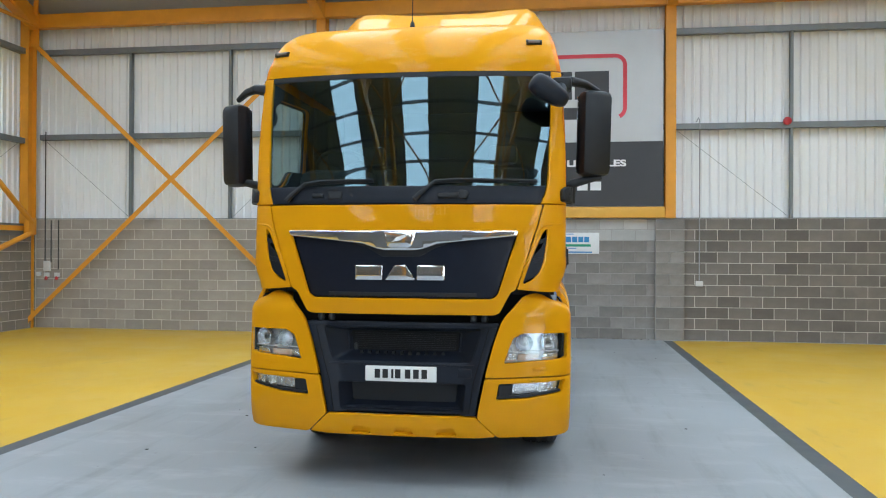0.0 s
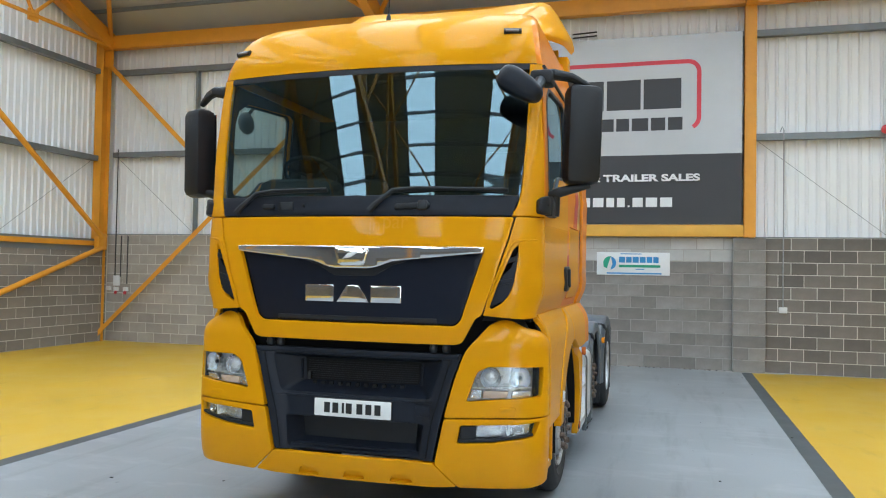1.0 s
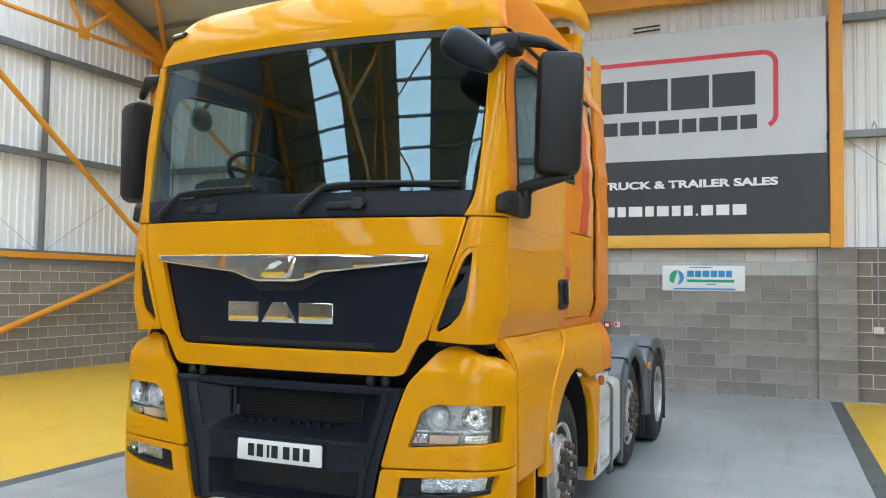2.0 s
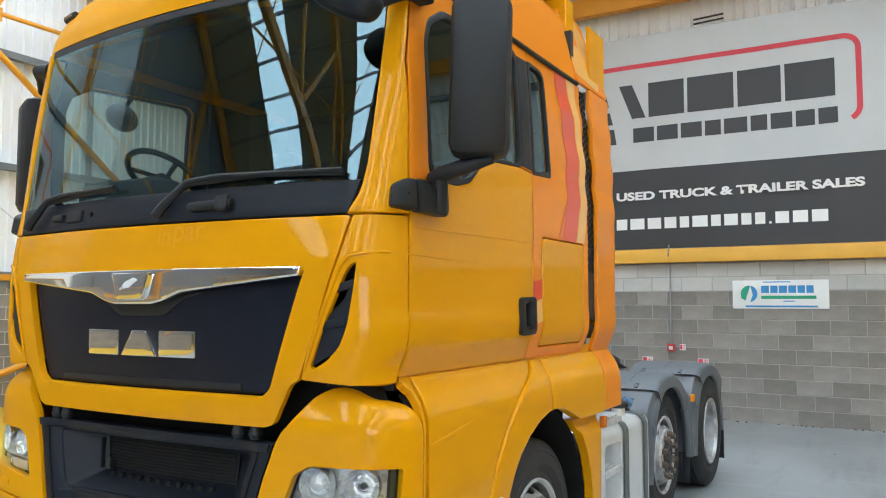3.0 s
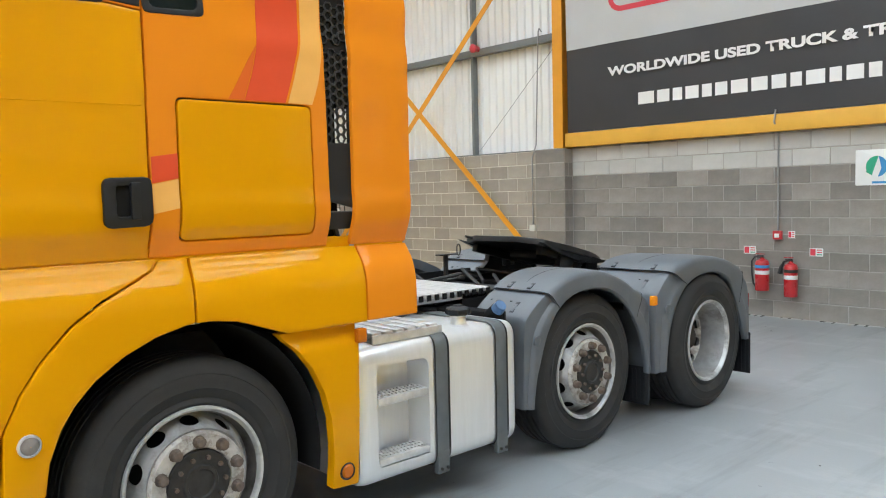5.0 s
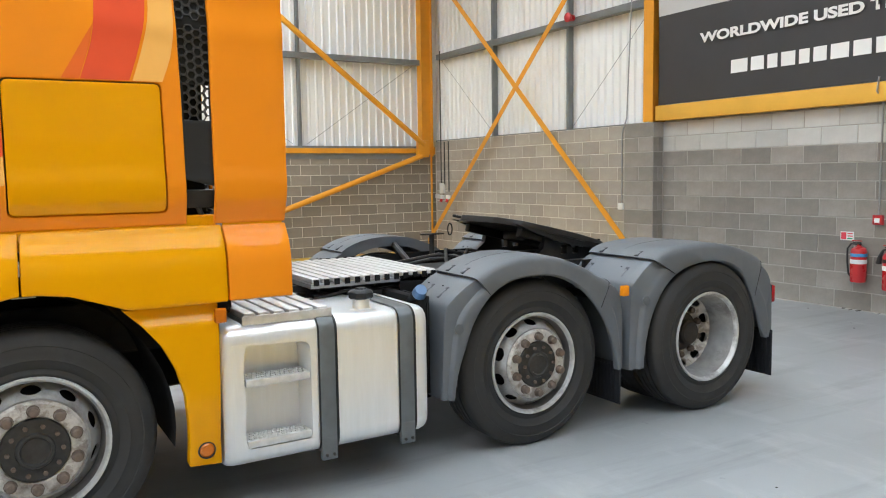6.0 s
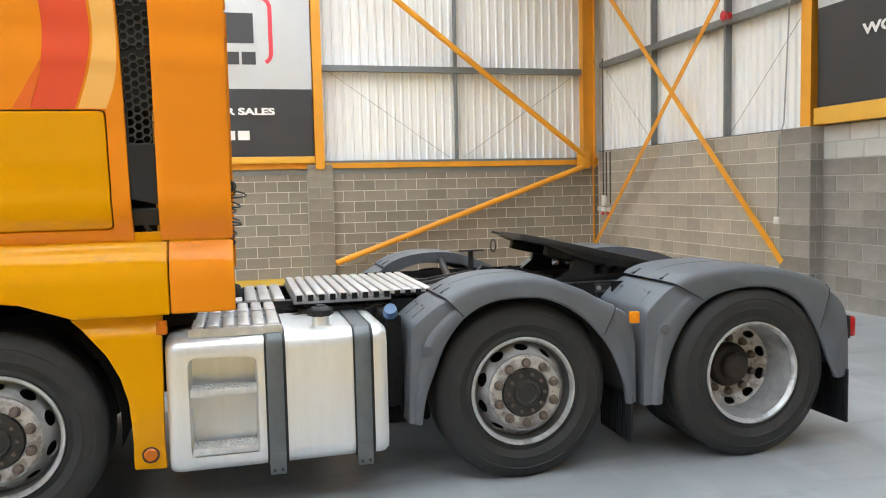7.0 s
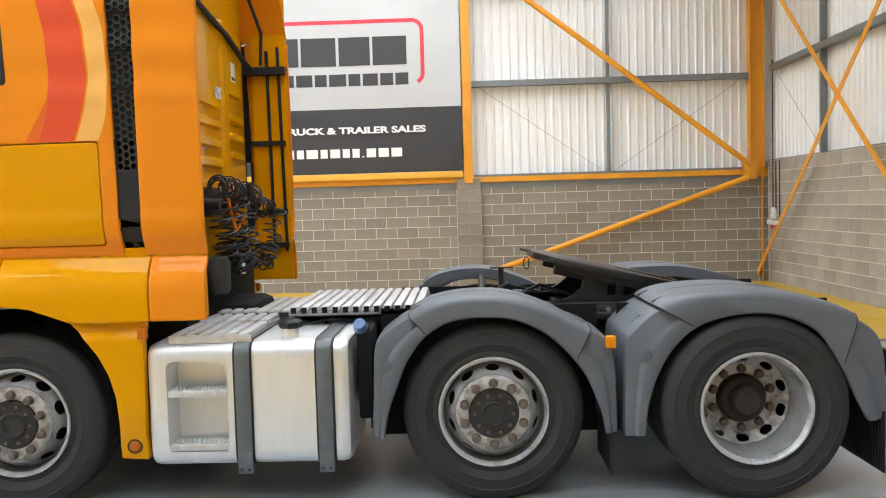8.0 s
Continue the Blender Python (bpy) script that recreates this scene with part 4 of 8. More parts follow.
def skin_side(y, z):
    (yf, BOW, CORNER_Y), w = shape(z), half_w(z, y)
    if y >= yf + BOW + CORNER_Y:
        return Vector((w, y, z))
    if y <= yf + BOW:
        return Vector((CORNER_U, y, z))
    return Vector((corner_at(corner_t(y, z, w), z, w)[0], y, z))


def front(q, z, d):
    e = 0.004
    n = (skin_front(q + e, z) - skin_front(q - e, z)).cross(skin_front(q, z + e) - skin_front(q, z - e)).normalized()
    return skin_front(q, z) + n * d


def side(s):
    def fn(y, z, d):
        e = 0.004
        n = (skin_side(y + e, z) - skin_side(y - e, z)).cross(skin_side(y, z + e) - skin_side(y, z - e)).normalized()
        p = skin_side(y, z) + n * d
        return Vector((s * p.x, p.y, p.z))
    return fn


def q_at_y(y, z):
    """The front coordinate q at which the skin reaches y on the side."""
    yf, BOW, CORNER_Y = shape(z)
    yc = yf + BOW + CORNER_Y
    if y >= yc:
        return CORNER_U + CORNER_Q + y - yc
    return CORNER_U + CORNER_Q * corner_t(y, z, half_w(z))


def q_at_u(u):
    if u <= CORNER_U:
        return u
    return CORNER_U + CORNER_Q * math.asin(min((u - CORNER_U) / (1.175 - CORNER_U), 1)) / (math.pi / 2)


def mirror(pts):
    return [(-a, b) for a, b in pts][::-1]


def both(name, pts, holes, depth, base, bev, step, material, label="", parent=None, pair=True):
    """The same front panel on both sides."""
    made = []
    for s in (1, -1):
        P = pts if s > 0 else mirror(pts)
        H = [h if s > 0 else mirror(h) for h in holes]
        made.append(part(name, plate(P, H, depth, base, bev, step, front), material, parent[0 if s > 0 else 1] if parent else None, label))
    return made


FS = (0.04, 0.05)
FC = (0.016, 0.05)
# dark inner shell behind the gaps
part("front_bulkhead", plate([(-0.92, 0.42), (0.92, 0.42), (0.92, 1.99), (-0.92, 1.99)], (), 0.03, -0.22, 0, (0.08, 0.1), front), VOID_BLACK)

for s in (1, -1):
    part("corner_void", plate([(s * 0.90, 1.28), (s * 1.20, 1.28), (s * 1.20, 1.47), (s * 0.90, 1.47)], (), 0.01, -0.075, 0, (0.03, 0.05), front), VOID_BLACK)
# front panel with the grille opening
hood = [(0.985, 2.005), (0.957, 1.86), (0.891, 1.62), (0.815, 1.402), (0.78, 1.385), (0.70, 1.235), (0.66, 1.222)]
grille_hole = [(0.835, 1.81), (0.815, 1.76), (0.69, 1.365), (0.65, 1.333)]
sym = lambda pts: pts + mirror(pts)
front_panel = part("front_panel", plate(rounded(sym(hood), 0.015, 2), [rounded(sym(grille_hole), 0.02, 3)], 0.03, 0, 0.008, FS, front), YELLOW)
# corner panels with an air slot
yb = 5.728
corner = [(0.993, 2.005)] + [(q_at_y(yb, z), z) for z in (2.005, 1.9, 1.8, 1.7, 1.6, 1.5, 1.395)] + [(1.02, 1.39), (0.826, 1.405), (0.898, 1.62), (0.964, 1.86)]
slot = [(1.016, 1.838), (0.990, 1.812), (0.951, 1.70), (0.903, 1.565), (0.864, 1.455), (0.876, 1.444), (0.935, 1.478), (0.972, 1.53), (0.993, 1.61), (1.010, 1.74)]
both("corner_panel", rounded(corner, 0.008, 2), [rounded(slot, 0.015, 2)], 0.03, 0.0, 0.006, FC, YELLOW)
slot_backs = both("air_slot", [(a + (0.03 if a > 0.95 else -0.03), b) for a, b in slot], [], 0.02, -0.014, 0, FC, DARK_TRIM, "dark grey air slot")
for bz, qa, qb in ((1.72, 0.955, 1.008), (1.585, 0.91, 0.985)):
    both("slot_vane", [(qa, bz), (qb, bz + 0.02), (qb, bz + 0.05), (qa, bz + 0.03)], [], 0.012, -0.006, 0.003, FC, DARK_TRIM, "", slot_backs)
# raised fold round the slot
for s in (1, -1):
    pts = [front(s * q, z, 0.0) for q, z in ((1.20, 1.862), (1.10, 1.868), (1.03, 1.864), (0.992, 1.855), (0.968, 1.82), (0.915, 1.66), (0.862, 1.51), (0.84, 1.44))]
    part("slot_fold", tube(pts, 0.009, 8, [0.004, 0.006, 0.008, 0.009, 0.009, 0.009, 0.008, 0.005]), YELLOW)

# grille panel, chrome bar, badge and name blocks
grille = part("grille_panel", plate(sym([(0.828, 1.80), (0.808, 1.755), (0.683, 1.368), (0.645, 1.337)]), (), 0.02, -0.032, 0.004, FS, front), SATIN_BLACK)
part("grille_slot", plate(sym([(0.54, 1.375), (0.54, 1.347)]), (), 0.01, -0.027, 0.002, FS, front), BLACK_PLASTIC, grille)
part("grille_fold", plate(sym([(0.34, 1.725), (0.25, 1.70), (0.14, 1.635), (0.12, 1.632)]), (), 0.012, -0.024, 0.004, FS, front), BLACK_PLASTIC, grille)
chrome = sym([(0.832, 1.818), (0.822, 1.782), (0.27, 1.725), (0.17, 1.69), (0.11, 1.678)])
bar_chrome = part("chrome_bar", plate(rounded(chrome, 0.008, 2), (), 0.035, 0.026, 0.012, FS, front, 3), CHROME, None, "polished chrome bar")
part("badge", plate(rounded(sym([(0.115, 1.805), (0.085, 1.705), (0.06, 1.695)]), 0.01, 2), (), 0.02, 0.042, 0.006, FS, front), CHROME, bar_chrome)
part("badge_emblem", plate(rounded([(-0.055, 1.735), (0.0, 1.745), (0.05, 1.775), (0.03, 1.785), (-0.02, 1.768)], 0.005, 2), (), 0.004, 0.046, 0.001, FS, front), LAMP_GREY, bar_chrome)
for pts in ([(-0.335, 1.465), (-0.135, 1.465), (-0.135, 1.572), (-0.335, 1.572)],
            [(-0.115, 1.465), (0.105, 1.465), (0.035, 1.572), (-0.045, 1.572)],
            [(0.115, 1.465), (0.315, 1.465), (0.315, 1.572), (0.115, 1.572)]):
    part("name_block", plate(rounded(pts, 0.006, 2), (), 0.014, -0.018, 0.004, FS, front), CHROME, grille, "chrome name block")

# lower front: dark grille frame, its middle set back, with two deep recesses
FRAME_EDGE = [(0.50, 0.53), (0.79, 0.585), (1.04, 0.655), (1.165, 0.70)]


def sunk(q, z, d):
    return front(q, z, d - 0.05 * smooth((interp(FRAME_EDGE, z) - 0.03 - abs(q)) / 0.12))


def tray(outer, inner, d0, d1, fn, steps=4):
    """A recess: walls from the outer loop at depth d0 to the inner loop at depth d1, and its back."""
    bm = bmesh.new()
    rings = []
    for k in range(steps + 1):
        t = k / steps
        rings.append([bm.verts.new(fn(a[0] + (b[0] - a[0]) * t, a[1] + (b[1] - a[1]) * t, d0 + (d1 - d0) * t)) for a, b in zip(outer, inner)])
    n = len(outer)
    for r0, r1 in zip(rings, rings[1:]):
        for k in range(n):
            bm.faces.new((r0[k], r0[(k + 1) % n], r1[(k + 1) % n], r1[k]))
    return bm


frame_out = sym([(0.70, 1.165), (0.655, 1.04), (0.585, 0.79), (0.53, 0.512)])
op_up = rounded(sym([(0.575, 1.122), (0.565, 1.08), (0.505, 0.882)]), 0.03, 4)
in_up = rounded(sym([(0.415, 1.095), (0.41, 1.07), (0.40, 0.955)]), 0.02, 4)
op_low = rounded(sym([(0.465, 0.728), (0.46, 0.69), (0.445, 0.525)]), 0.03, 4)
in_low = rounded(sym([(0.405, 0.715), (0.40, 0.68), (0.39, 0.575)]), 0.02, 4)
gf = part("grille_frame", plate(rounded(frame_out, 0.012, 2), [op_up, op_low], 0.03, 0.0, 0.008, FS, sunk), DARK_TRIM)
part("upper_recess", tray(op_up, in_up, -0.006, -0.125, sunk), DARK_TRIM, gf)
part("lower_recess", tray(op_low, in_low, -0.006, -0.105, sunk), DARK_TRIM, gf)
part("radiator_mesh", plate(in_up, (), 0.01, -0.132, 0, (0.1, 0.1), sunk), VOID_BLACK, gf)
part("lower_back", plate(in_low, (), 0.01, -0.104, 0, (0.1, 0.1), sunk), BLACK_PLASTIC, gf)
for k in range(9):
    z = 0.965 + 0.0135 * k
    part("mesh_rib", plate([(-0.39, z), (0.39, z), (0.39, z + 0.004), (-0.39, z + 0.004)], (), 0.006, -0.124, 0, (0.12, None), sunk), BLACK_PLASTIC, gf)
for k in range(11):
    q = -0.34 + 0.062 * k
    part("shelf_tooth", plate([(q, 0.925), (q + 0.03, 0.925), (q + 0.026, 0.950), (q + 0.004, 0.950)], (), 0.02, -0.090, 0.003, None, sunk), VOID_BLACK, gf)
for s in (1, -1):
    part("frame_seam", tube([sunk(s * q, z, 0.001) for q, z in ((0.632, 1.14), (0.60, 1.02), (0.555, 0.86), (0.525, 0.76), (0.505, 0.64), (0.49, 0.53))], 0.004, 6), VOID_BLACK, gf)
    part("recess_rib", plate([(s * 0.42 - 0.006, 0.955), (s * 0.42 + 0.006, 0.955), (s * 0.43 + 0.006, 1.085), (s * 0.43 - 0.006, 1.085)], (), 0.03, -0.095, 0.003, None, sunk), DARK_TRIM, gf)
part("intake_tab", plate(rounded([(-0.385, 1.005), (-0.360, 1.005), (-0.360, 0.955), (-0.385, 0.955)], 0.004, 1), (), 0.02, -0.100, 0.002, None, sunk), VENT_GREY, gf)
part("towing_cover", plate(rounded([(0.41, 0.775), (0.51, 0.775), (0.51, 0.84), (0.41, 0.84)], 0.01, 2), (), 0.01, 0.006, 0.003, FS, sunk), DARK_TRIM, gf)
part("upper_ledge", plate(sym([(0.69, 1.165), (0.68, 1.132)]), (), 0.06, 0.012, 0.006, FS, sunk), DARK_TRIM, gf)
part("crossbar_crease", plate(sym([(0.53, 0.868), (0.525, 0.857)]), (), 0.012, 0.006, 0.003, FS, sunk), DARK_TRIM, gf)
part("bottom_shelf", plate(sym([(0.44, 0.548), (0.435, 0.536)]), (), 0.10, -0.02, 0.003, FS, sunk), DARK_TRIM, gf)
for words, q0, wd, ht in (("in", 0.10, 0.068, 0.078), ("par", 0.19, 0.16, 0.095)):
    tw = text_ob("faded_word", words, Matrix.Identity(4), wd, ht, FADED_FILM, front_panel)
    for v in tw.data.vertices:
        v.co = front(q0 + v.co.x, 1.915 - (ht - 0.078) + v.co.y, 0.0012) - Vector((0, YT, 0))
# rubber mounts under the front panel
for s in (1, -1):
    for q in (0.52, 0.60):
        c = front(s * q, 1.19, -0.03)
        part("mount", lathe([(0.001, -0.02), (0.02, -0.02), (0.028, 0.0), (0.02, 0.03), (0.001, 0.03)], 14, "z", c), BLACK_PLASTIC)

# headlamp housings and lower corners of the bumper
hq = q_at_y
house = [(0.92, 1.368), (1.02, 1.380)] + [(hq(5.770, z) if z < 1.3 else hq(5.742, z), z) for z in (1.37, 1.28, 1.1, 0.95, 0.805)] + [(1.0, 0.80), (0.60, 0.782), (0.665, 1.03), (0.712, 1.165), (0.735, 1.205), (0.86, 1.338)]
lamp = [(q_at_u(1.142), 1.10), (0.86, 1.098), (0.795, 1.06), (0.735, 0.892), (0.745, 0.885), (q_at_u(1.135), 0.925)]
def rolled(q, z, d):
    return front(q, z, d - 0.075 * max((z - 1.215) / 0.15, 0) ** 2)
for s in (1, -1):
    L = (lambda p: p) if s > 0 else mirror
    part("headlamp_housing", plate(L(rounded(house, 0.02, 3)), [L(rounded(lamp, 0.015, 2))], 0.035, 0.008, 0.012, (0.016, 0.02), rolled), YELLOW)
low = [(0.60, 0.774), (1.0, 0.791)] + [(hq(5.79, z), z) for z in (0.797, 0.65, 0.52, 0.40)] + [(1.05, 0.375), (0.69, 0.362), (0.545, 0.50)]
fog = [(q_at_u(1.128), 0.775), (1.0, 0.758), (0.70, 0.742), (0.68, 0.63), (0.9, 0.645), (q_at_u(1.10), 0.685)]
both("bumper_corner", rounded(low, 0.015, 2), [rounded(fog, 0.012, 2)], 0.035, 0.008, 0.012, FC, YELLOW)
for s in (1, -1):
    L = (lambda p: p) if s > 0 else mirror
    hl = part("headlamp", plate(L([(q_at_u(1.15), 1.11), (0.85, 1.11), (0.78, 1.07), (0.72, 0.88), (q_at_u(1.145), 0.915)]), (), 0.015, -0.078, 0, FS, front), LAMP_GREY, None, "headlamp with clear lens and chrome reflectors")
    for q, z, r, dome in ((0.875, 1.03, 0.062, True), (1.02, 1.035, 0.064, False)):
        c, c2 = front(s * q, z, -0.05), front(s * q, z, 0.0)
        M = Matrix.Translation(c) @ (c2 - c).to_track_quat("Z", "Y").to_matrix().to_4x4()
        bowl = [(0.012, -0.022), (0.03, -0.016), (r * 0.72, 0.004), (r * 0.94, 0.026), (r, 0.040), (r + 0.002, 0.038), (r + 0.002, -0.004)]
        bm = lathe(bowl, 28, "z")
        bm.transform(M)
        rf = part("reflector", bm, REFLECTOR, hl)
        bm = lathe([(0.001, 0.030), (0.022, 0.026), (0.036, 0.014), (0.042, -0.002)] if dome else [(0.001, 0.016), (0.012, 0.014), (0.014, -0.01), (0.020, -0.02)], 20, "z")
        bm.transform(M)
        part("bulb_shield", bm, LAMP_GREY if dome else HUB_DARK, rf)
        if not dome:
            bm = lathe([(0.020, 0.000), (0.022, 0.004), (0.026, 0.004), (0.028, -0.004)], 20, "z", (0, 0, 0), True)
            bm.transform(M)
            part("bulb_ring", bm, CHROME, rf)
    part("lamp_divider", plate(L([(0.762, 0.962), (1.075, 0.972), (1.075, 0.980), (0.765, 0.970)]), (), 0.04, -0.012, 0.002, FS, front), LAMP_GREY, hl)
    part("lamp_end", plate(L([(1.092, 0.93), (1.112, 0.932), (1.116, 1.095), (1.098, 1.095)]), (), 0.04, -0.010, 0.002, FS, front), BLACK_PLASTIC, hl)
    part("indicator", plate(L(rounded([(0.83, 0.905), (0.96, 0.91), (0.97, 0.955), (0.835, 0.95)], 0.01, 2)), (), 0.03, -0.02, 0.006, FS, front), PALE_AMBER, hl, "pale amber indicator")
    part("side_reflector", plate(L(rounded([(0.98, 0.915), (1.07, 0.92), (1.075, 0.96), (0.985, 0.955)], 0.008, 2)), (), 0.03, -0.02, 0.006, FS, front), REFLECTOR, hl)
    part("daylight_strip", plate(L([(0.745, 0.905), (0.82, 0.905), (0.825, 0.955), (0.765, 0.955)]), (), 0.03, -0.02, 0.004, FS, front), REFLECTOR, hl)
    part("lens", plate(L([(q_at_u(1.141), 1.099), (0.86, 1.097), (0.796, 1.059), (0.737, 0.893), (q_at_u(1.134), 0.926)]), (), 0.0, 0.002, 0, FS, front), LENS_GLASS, hl)
    fg = part("fog_lamp", plate(L([(q_at_u(1.135), 0.785), (0.69, 0.75), (0.67, 0.622), (q_at_u(1.105), 0.675)]), (), 0.015, -0.045, 0, FS, front), BLACK_PLASTIC, None, "fog lamp in a black surround")
    part("lamp_surround", plate(L([(0.705, 0.735), (0.80, 0.738), (0.79, 0.645), (0.69, 0.637)]), (), 0.03, -0.012, 0.006, FS, front), BLACK_PLASTIC, fg)
    part("lamp_rim", plate(L([(0.69, 0.635), (0.9, 0.65), (q_at_u(1.10), 0.69), (q_at_u(1.10), 0.705), (0.9, 0.668), (0.69, 0.655)]), (), 0.03, 0.0, 0.004, FS, front), BLACK_PLASTIC, fg)
    part("lamp_body", plate(L(rounded([(0.775, 0.738), (1.075, 0.768), (1.065, 0.688), (0.765, 0.664)], 0.01, 2)), (), 0.02, -0.03, 0.004, FS, front), REFLECTOR, fg)
    part("fog_divider", plate(L([(0.965, 0.69), (0.975, 0.691), (0.978, 0.755), (0.968, 0.754)]), (), 0.03, -0.008, 0.002, None, front), LAMP_GREY, fg)
    c, c2 = front(s * 1.015, 0.722, -0.03), front(s * 1.015, 0.722, 0.0)
    bm = lathe([(0.001, 0.004), (0.012, 0.005), (0.022, 0.016), (0.025, 0.016), (0.025, 0.0)], 18, "z")
    bm.transform(Matrix.Translation(c) @ (c2 - c).to_track_quat("Z", "Y").to_matrix().to_4x4())
    part("reflector", bm, REFLECTOR, fg)
    part("lens", plate(L([(0.81, 0.748), (q_at_u(1.118), 0.77), (q_at_u(1.09), 0.70), (0.80, 0.665)]), (), 0.0, -0.002, 0, FS, front), LENS_GLASS, fg)
    part("washer_cover", plate(L(rounded([(0.93, 0.835), (1.0, 0.838), (1.0, 0.862), (0.93, 0.86)], 0.006, 2)), (), 0.006, 0.013, 0.003, None, front), YELLOW)
# bottom lip with three slots
lip = sym([(0.535, 0.503), (0.675, 0.365), (0.55, 0.352)])
slots = [rounded([(x - 0.075, 0.368), (x + 0.075, 0.368), (x + 0.05, 0.415), (x - 0.05, 0.415)], 0.012, 2) for x in (-0.29, 0.02, 0.33)]
part("bumper_lip", plate(rounded(lip, 0.012, 2), slots, 0.04, 0.004, 0.01, FS, front), YELLOW)
for x in (-0.29, 0.02, 0.33):
    part("lip_recess", plate([(x - 0.085, 0.36), (x + 0.085, 0.36), (x + 0.06, 0.42), (x - 0.06, 0.42)], (), 0.02, -0.025, 0, FS, front), YELLOW)
# number plate: plain bars stand for the characters
npl = part("number_plate", plate(rounded([(-0.26, 0.742), (0.26, 0.742), (0.26, 0.852), (-0.26, 0.852)], 0.008, 2), (), 0.008, 0.020, 0.002, (0.08, None), sunk), PLATE_WHITE, None, "white number plate with dark bars")
part("plate_holder", plate([(-0.262, 0.728), (0.262, 0.728), (0.262, 0.856), (-0.262, 0.856)], (), 0.02, 0.011, 0.002, (0.08, None), sunk), BLACK_PLASTIC, npl)
for k, x in enumerate((-0.17, -0.112, -0.06, -0.02, 0.052, 0.112, 0.172)):
    w = 0.02 if k != 2 else 0.008
    part("character_bar", plate([(x - w, 0.765), (x + w, 0.765), (x + w, 0.83), (x - w, 0.83)], (), 0.001, 0.0215, 0, None, sunk), PLATE_BLACK, npl)

# windscreen, cowl, pillars
def q_edge(z):   # edge of the glass
    return interp([(2.0, 1.0), (2.2, 1.01), (2.95, 1.045)], z)
ws = [(q_edge(z), z) for z in (2.13, 2.3, 2.5, 2.7, 2.9, 2.955)]
ws = ws[::-1]
part("windscreen", plate(sym(ws), (), 0.0, -0.004, 0, FS, front), SCREEN_GLASS, None, "raked tinted windscreen")
part("screen_seal", plate(sym([(1.05, 2.985), (1.047, 2.945)]), (), 0.02, -0.002, 0.003, FS, front), BLACK_PLASTIC)
cowl = part("cowl", plate(sym([(1.003, 2.14), (0.975, 2.012)]), (), 0.03, 0.002, 0.006, FS, front), DARK_TRIM, None, "dark grey plastic cowl under the windscreen")
part("cowl_handle", plate(rounded([(0.26, 2.045), (0.48, 2.055), (0.48, 2.09), (0.26, 2.08)], 0.012, 2), (), 0.03, 0.03, 0.01, FS, front), BLACK_PLASTIC, cowl)
part("cowl_handle_mount", plate(rounded([(0.41, 2.04), (0.47, 2.04), (0.47, 2.10), (0.41, 2.10)], 0.01, 2), (), 0.02, 0.036, 0.006, FS, front), BLACK_PLASTIC, cowl)
part("cowl_flap", plate(rounded([(-0.55, 2.045), (-0.44, 2.045), (-0.44, 2.10), (-0.55, 2.10)], 0.008, 2), (), 0.01, 0.012, 0.004, FS, front), BLACK_PLASTIC, cowl)
part("cowl_hook", plate(rounded([(-0.67, 2.055), (-0.58, 2.055), (-0.58, 2.085), (-0.67, 2.085)], 0.008, 2), (), 0.02, 0.02, 0.006, FS, front), BLACK_PLASTIC, cowl)
c = front(-0.37, 2.075, 0.006)
part("cowl_knob", lathe([(0.001, -0.006), (0.012, -0.006), (0.012, 0.0)], 12, "y", c), BLACK_PLASTIC, cowl)
for pts in ([(-0.86, 2.03), (-0.83, 2.065), (-0.72, 2.155), (-0.6, 2.172), (-0.2, 2.178)], [(0.10, 2.035), (0.13, 2.07), (0.245, 2.165), (0.4, 2.178), (0.95, 2.17)]):
    P = [front(q, z, 0.03) for q, z in pts]
    wiper = part("wiper_arm", tube(P, 0.014, 8, [0.022, 0.02, 0.014, 0.011, 0.009]), BLACK_PLASTIC)
    a, b = pts[2], pts[4]
    part("wiper_blade", tube([front(a[0] - 0.02, a[1] - 0.005, 0.014), front((a[0] + b[0]) / 2, a[1] + 0.012, 0.012), front(b[0], b[1] - 0.008, 0.014)], 0.011, 6), BLACK_PLASTIC, wiper)
def door_y(z):
    return interp([(2.0, 5.735), (2.6, 5.742), (2.985, 5.80)], z)
pillar = [(0.972, 2.012), (0.982, 2.04), (0.996, 2.075), (1.006, 2.12)] + [(q_edge(z) + 0.005, z) for z in (2.2, 2.5, 2.8, 2.98)] + [(q_at_y(door_y(z) - 0.006, z), z) for z in (2.98, 2.9, 2.8, 2.7, 2.6, 2.5, 2.4, 2.3, 2.2, 2.1, 2.012)]
both("screen_pillar", pillar, [], 0.03, 0.004, 0.008, (0.012, 0.05), YELLOW)
# ---- roof: a dome from the screen header back, yellow in front and orange along the sides ----
ROOF_C = [(0.0, 5.656, 2.985), (0.09, 5.675, 3.07), (0.18, 5.735, 3.18), (0.28, 5.84, 3.30), (0.38, 6.0, 3.395), (0.5, 6.2, 3.47), (0.62, 6.5, 3.525), (0.78, 7.0, 3.56), (1.0, 7.8, 3.575)]
ROOF_W = [(2.985, 1.125), (3.1, 1.102), (3.2, 1.082), (3.3, 1.056), (3.38, 1.028), (3.45, 0.985), (3.51, 0.915), (3.55, 0.79), (3.575, 0.5)]
bm = bmesh.new()
NB, NF, NC, NS = 48, 22, 14, 12


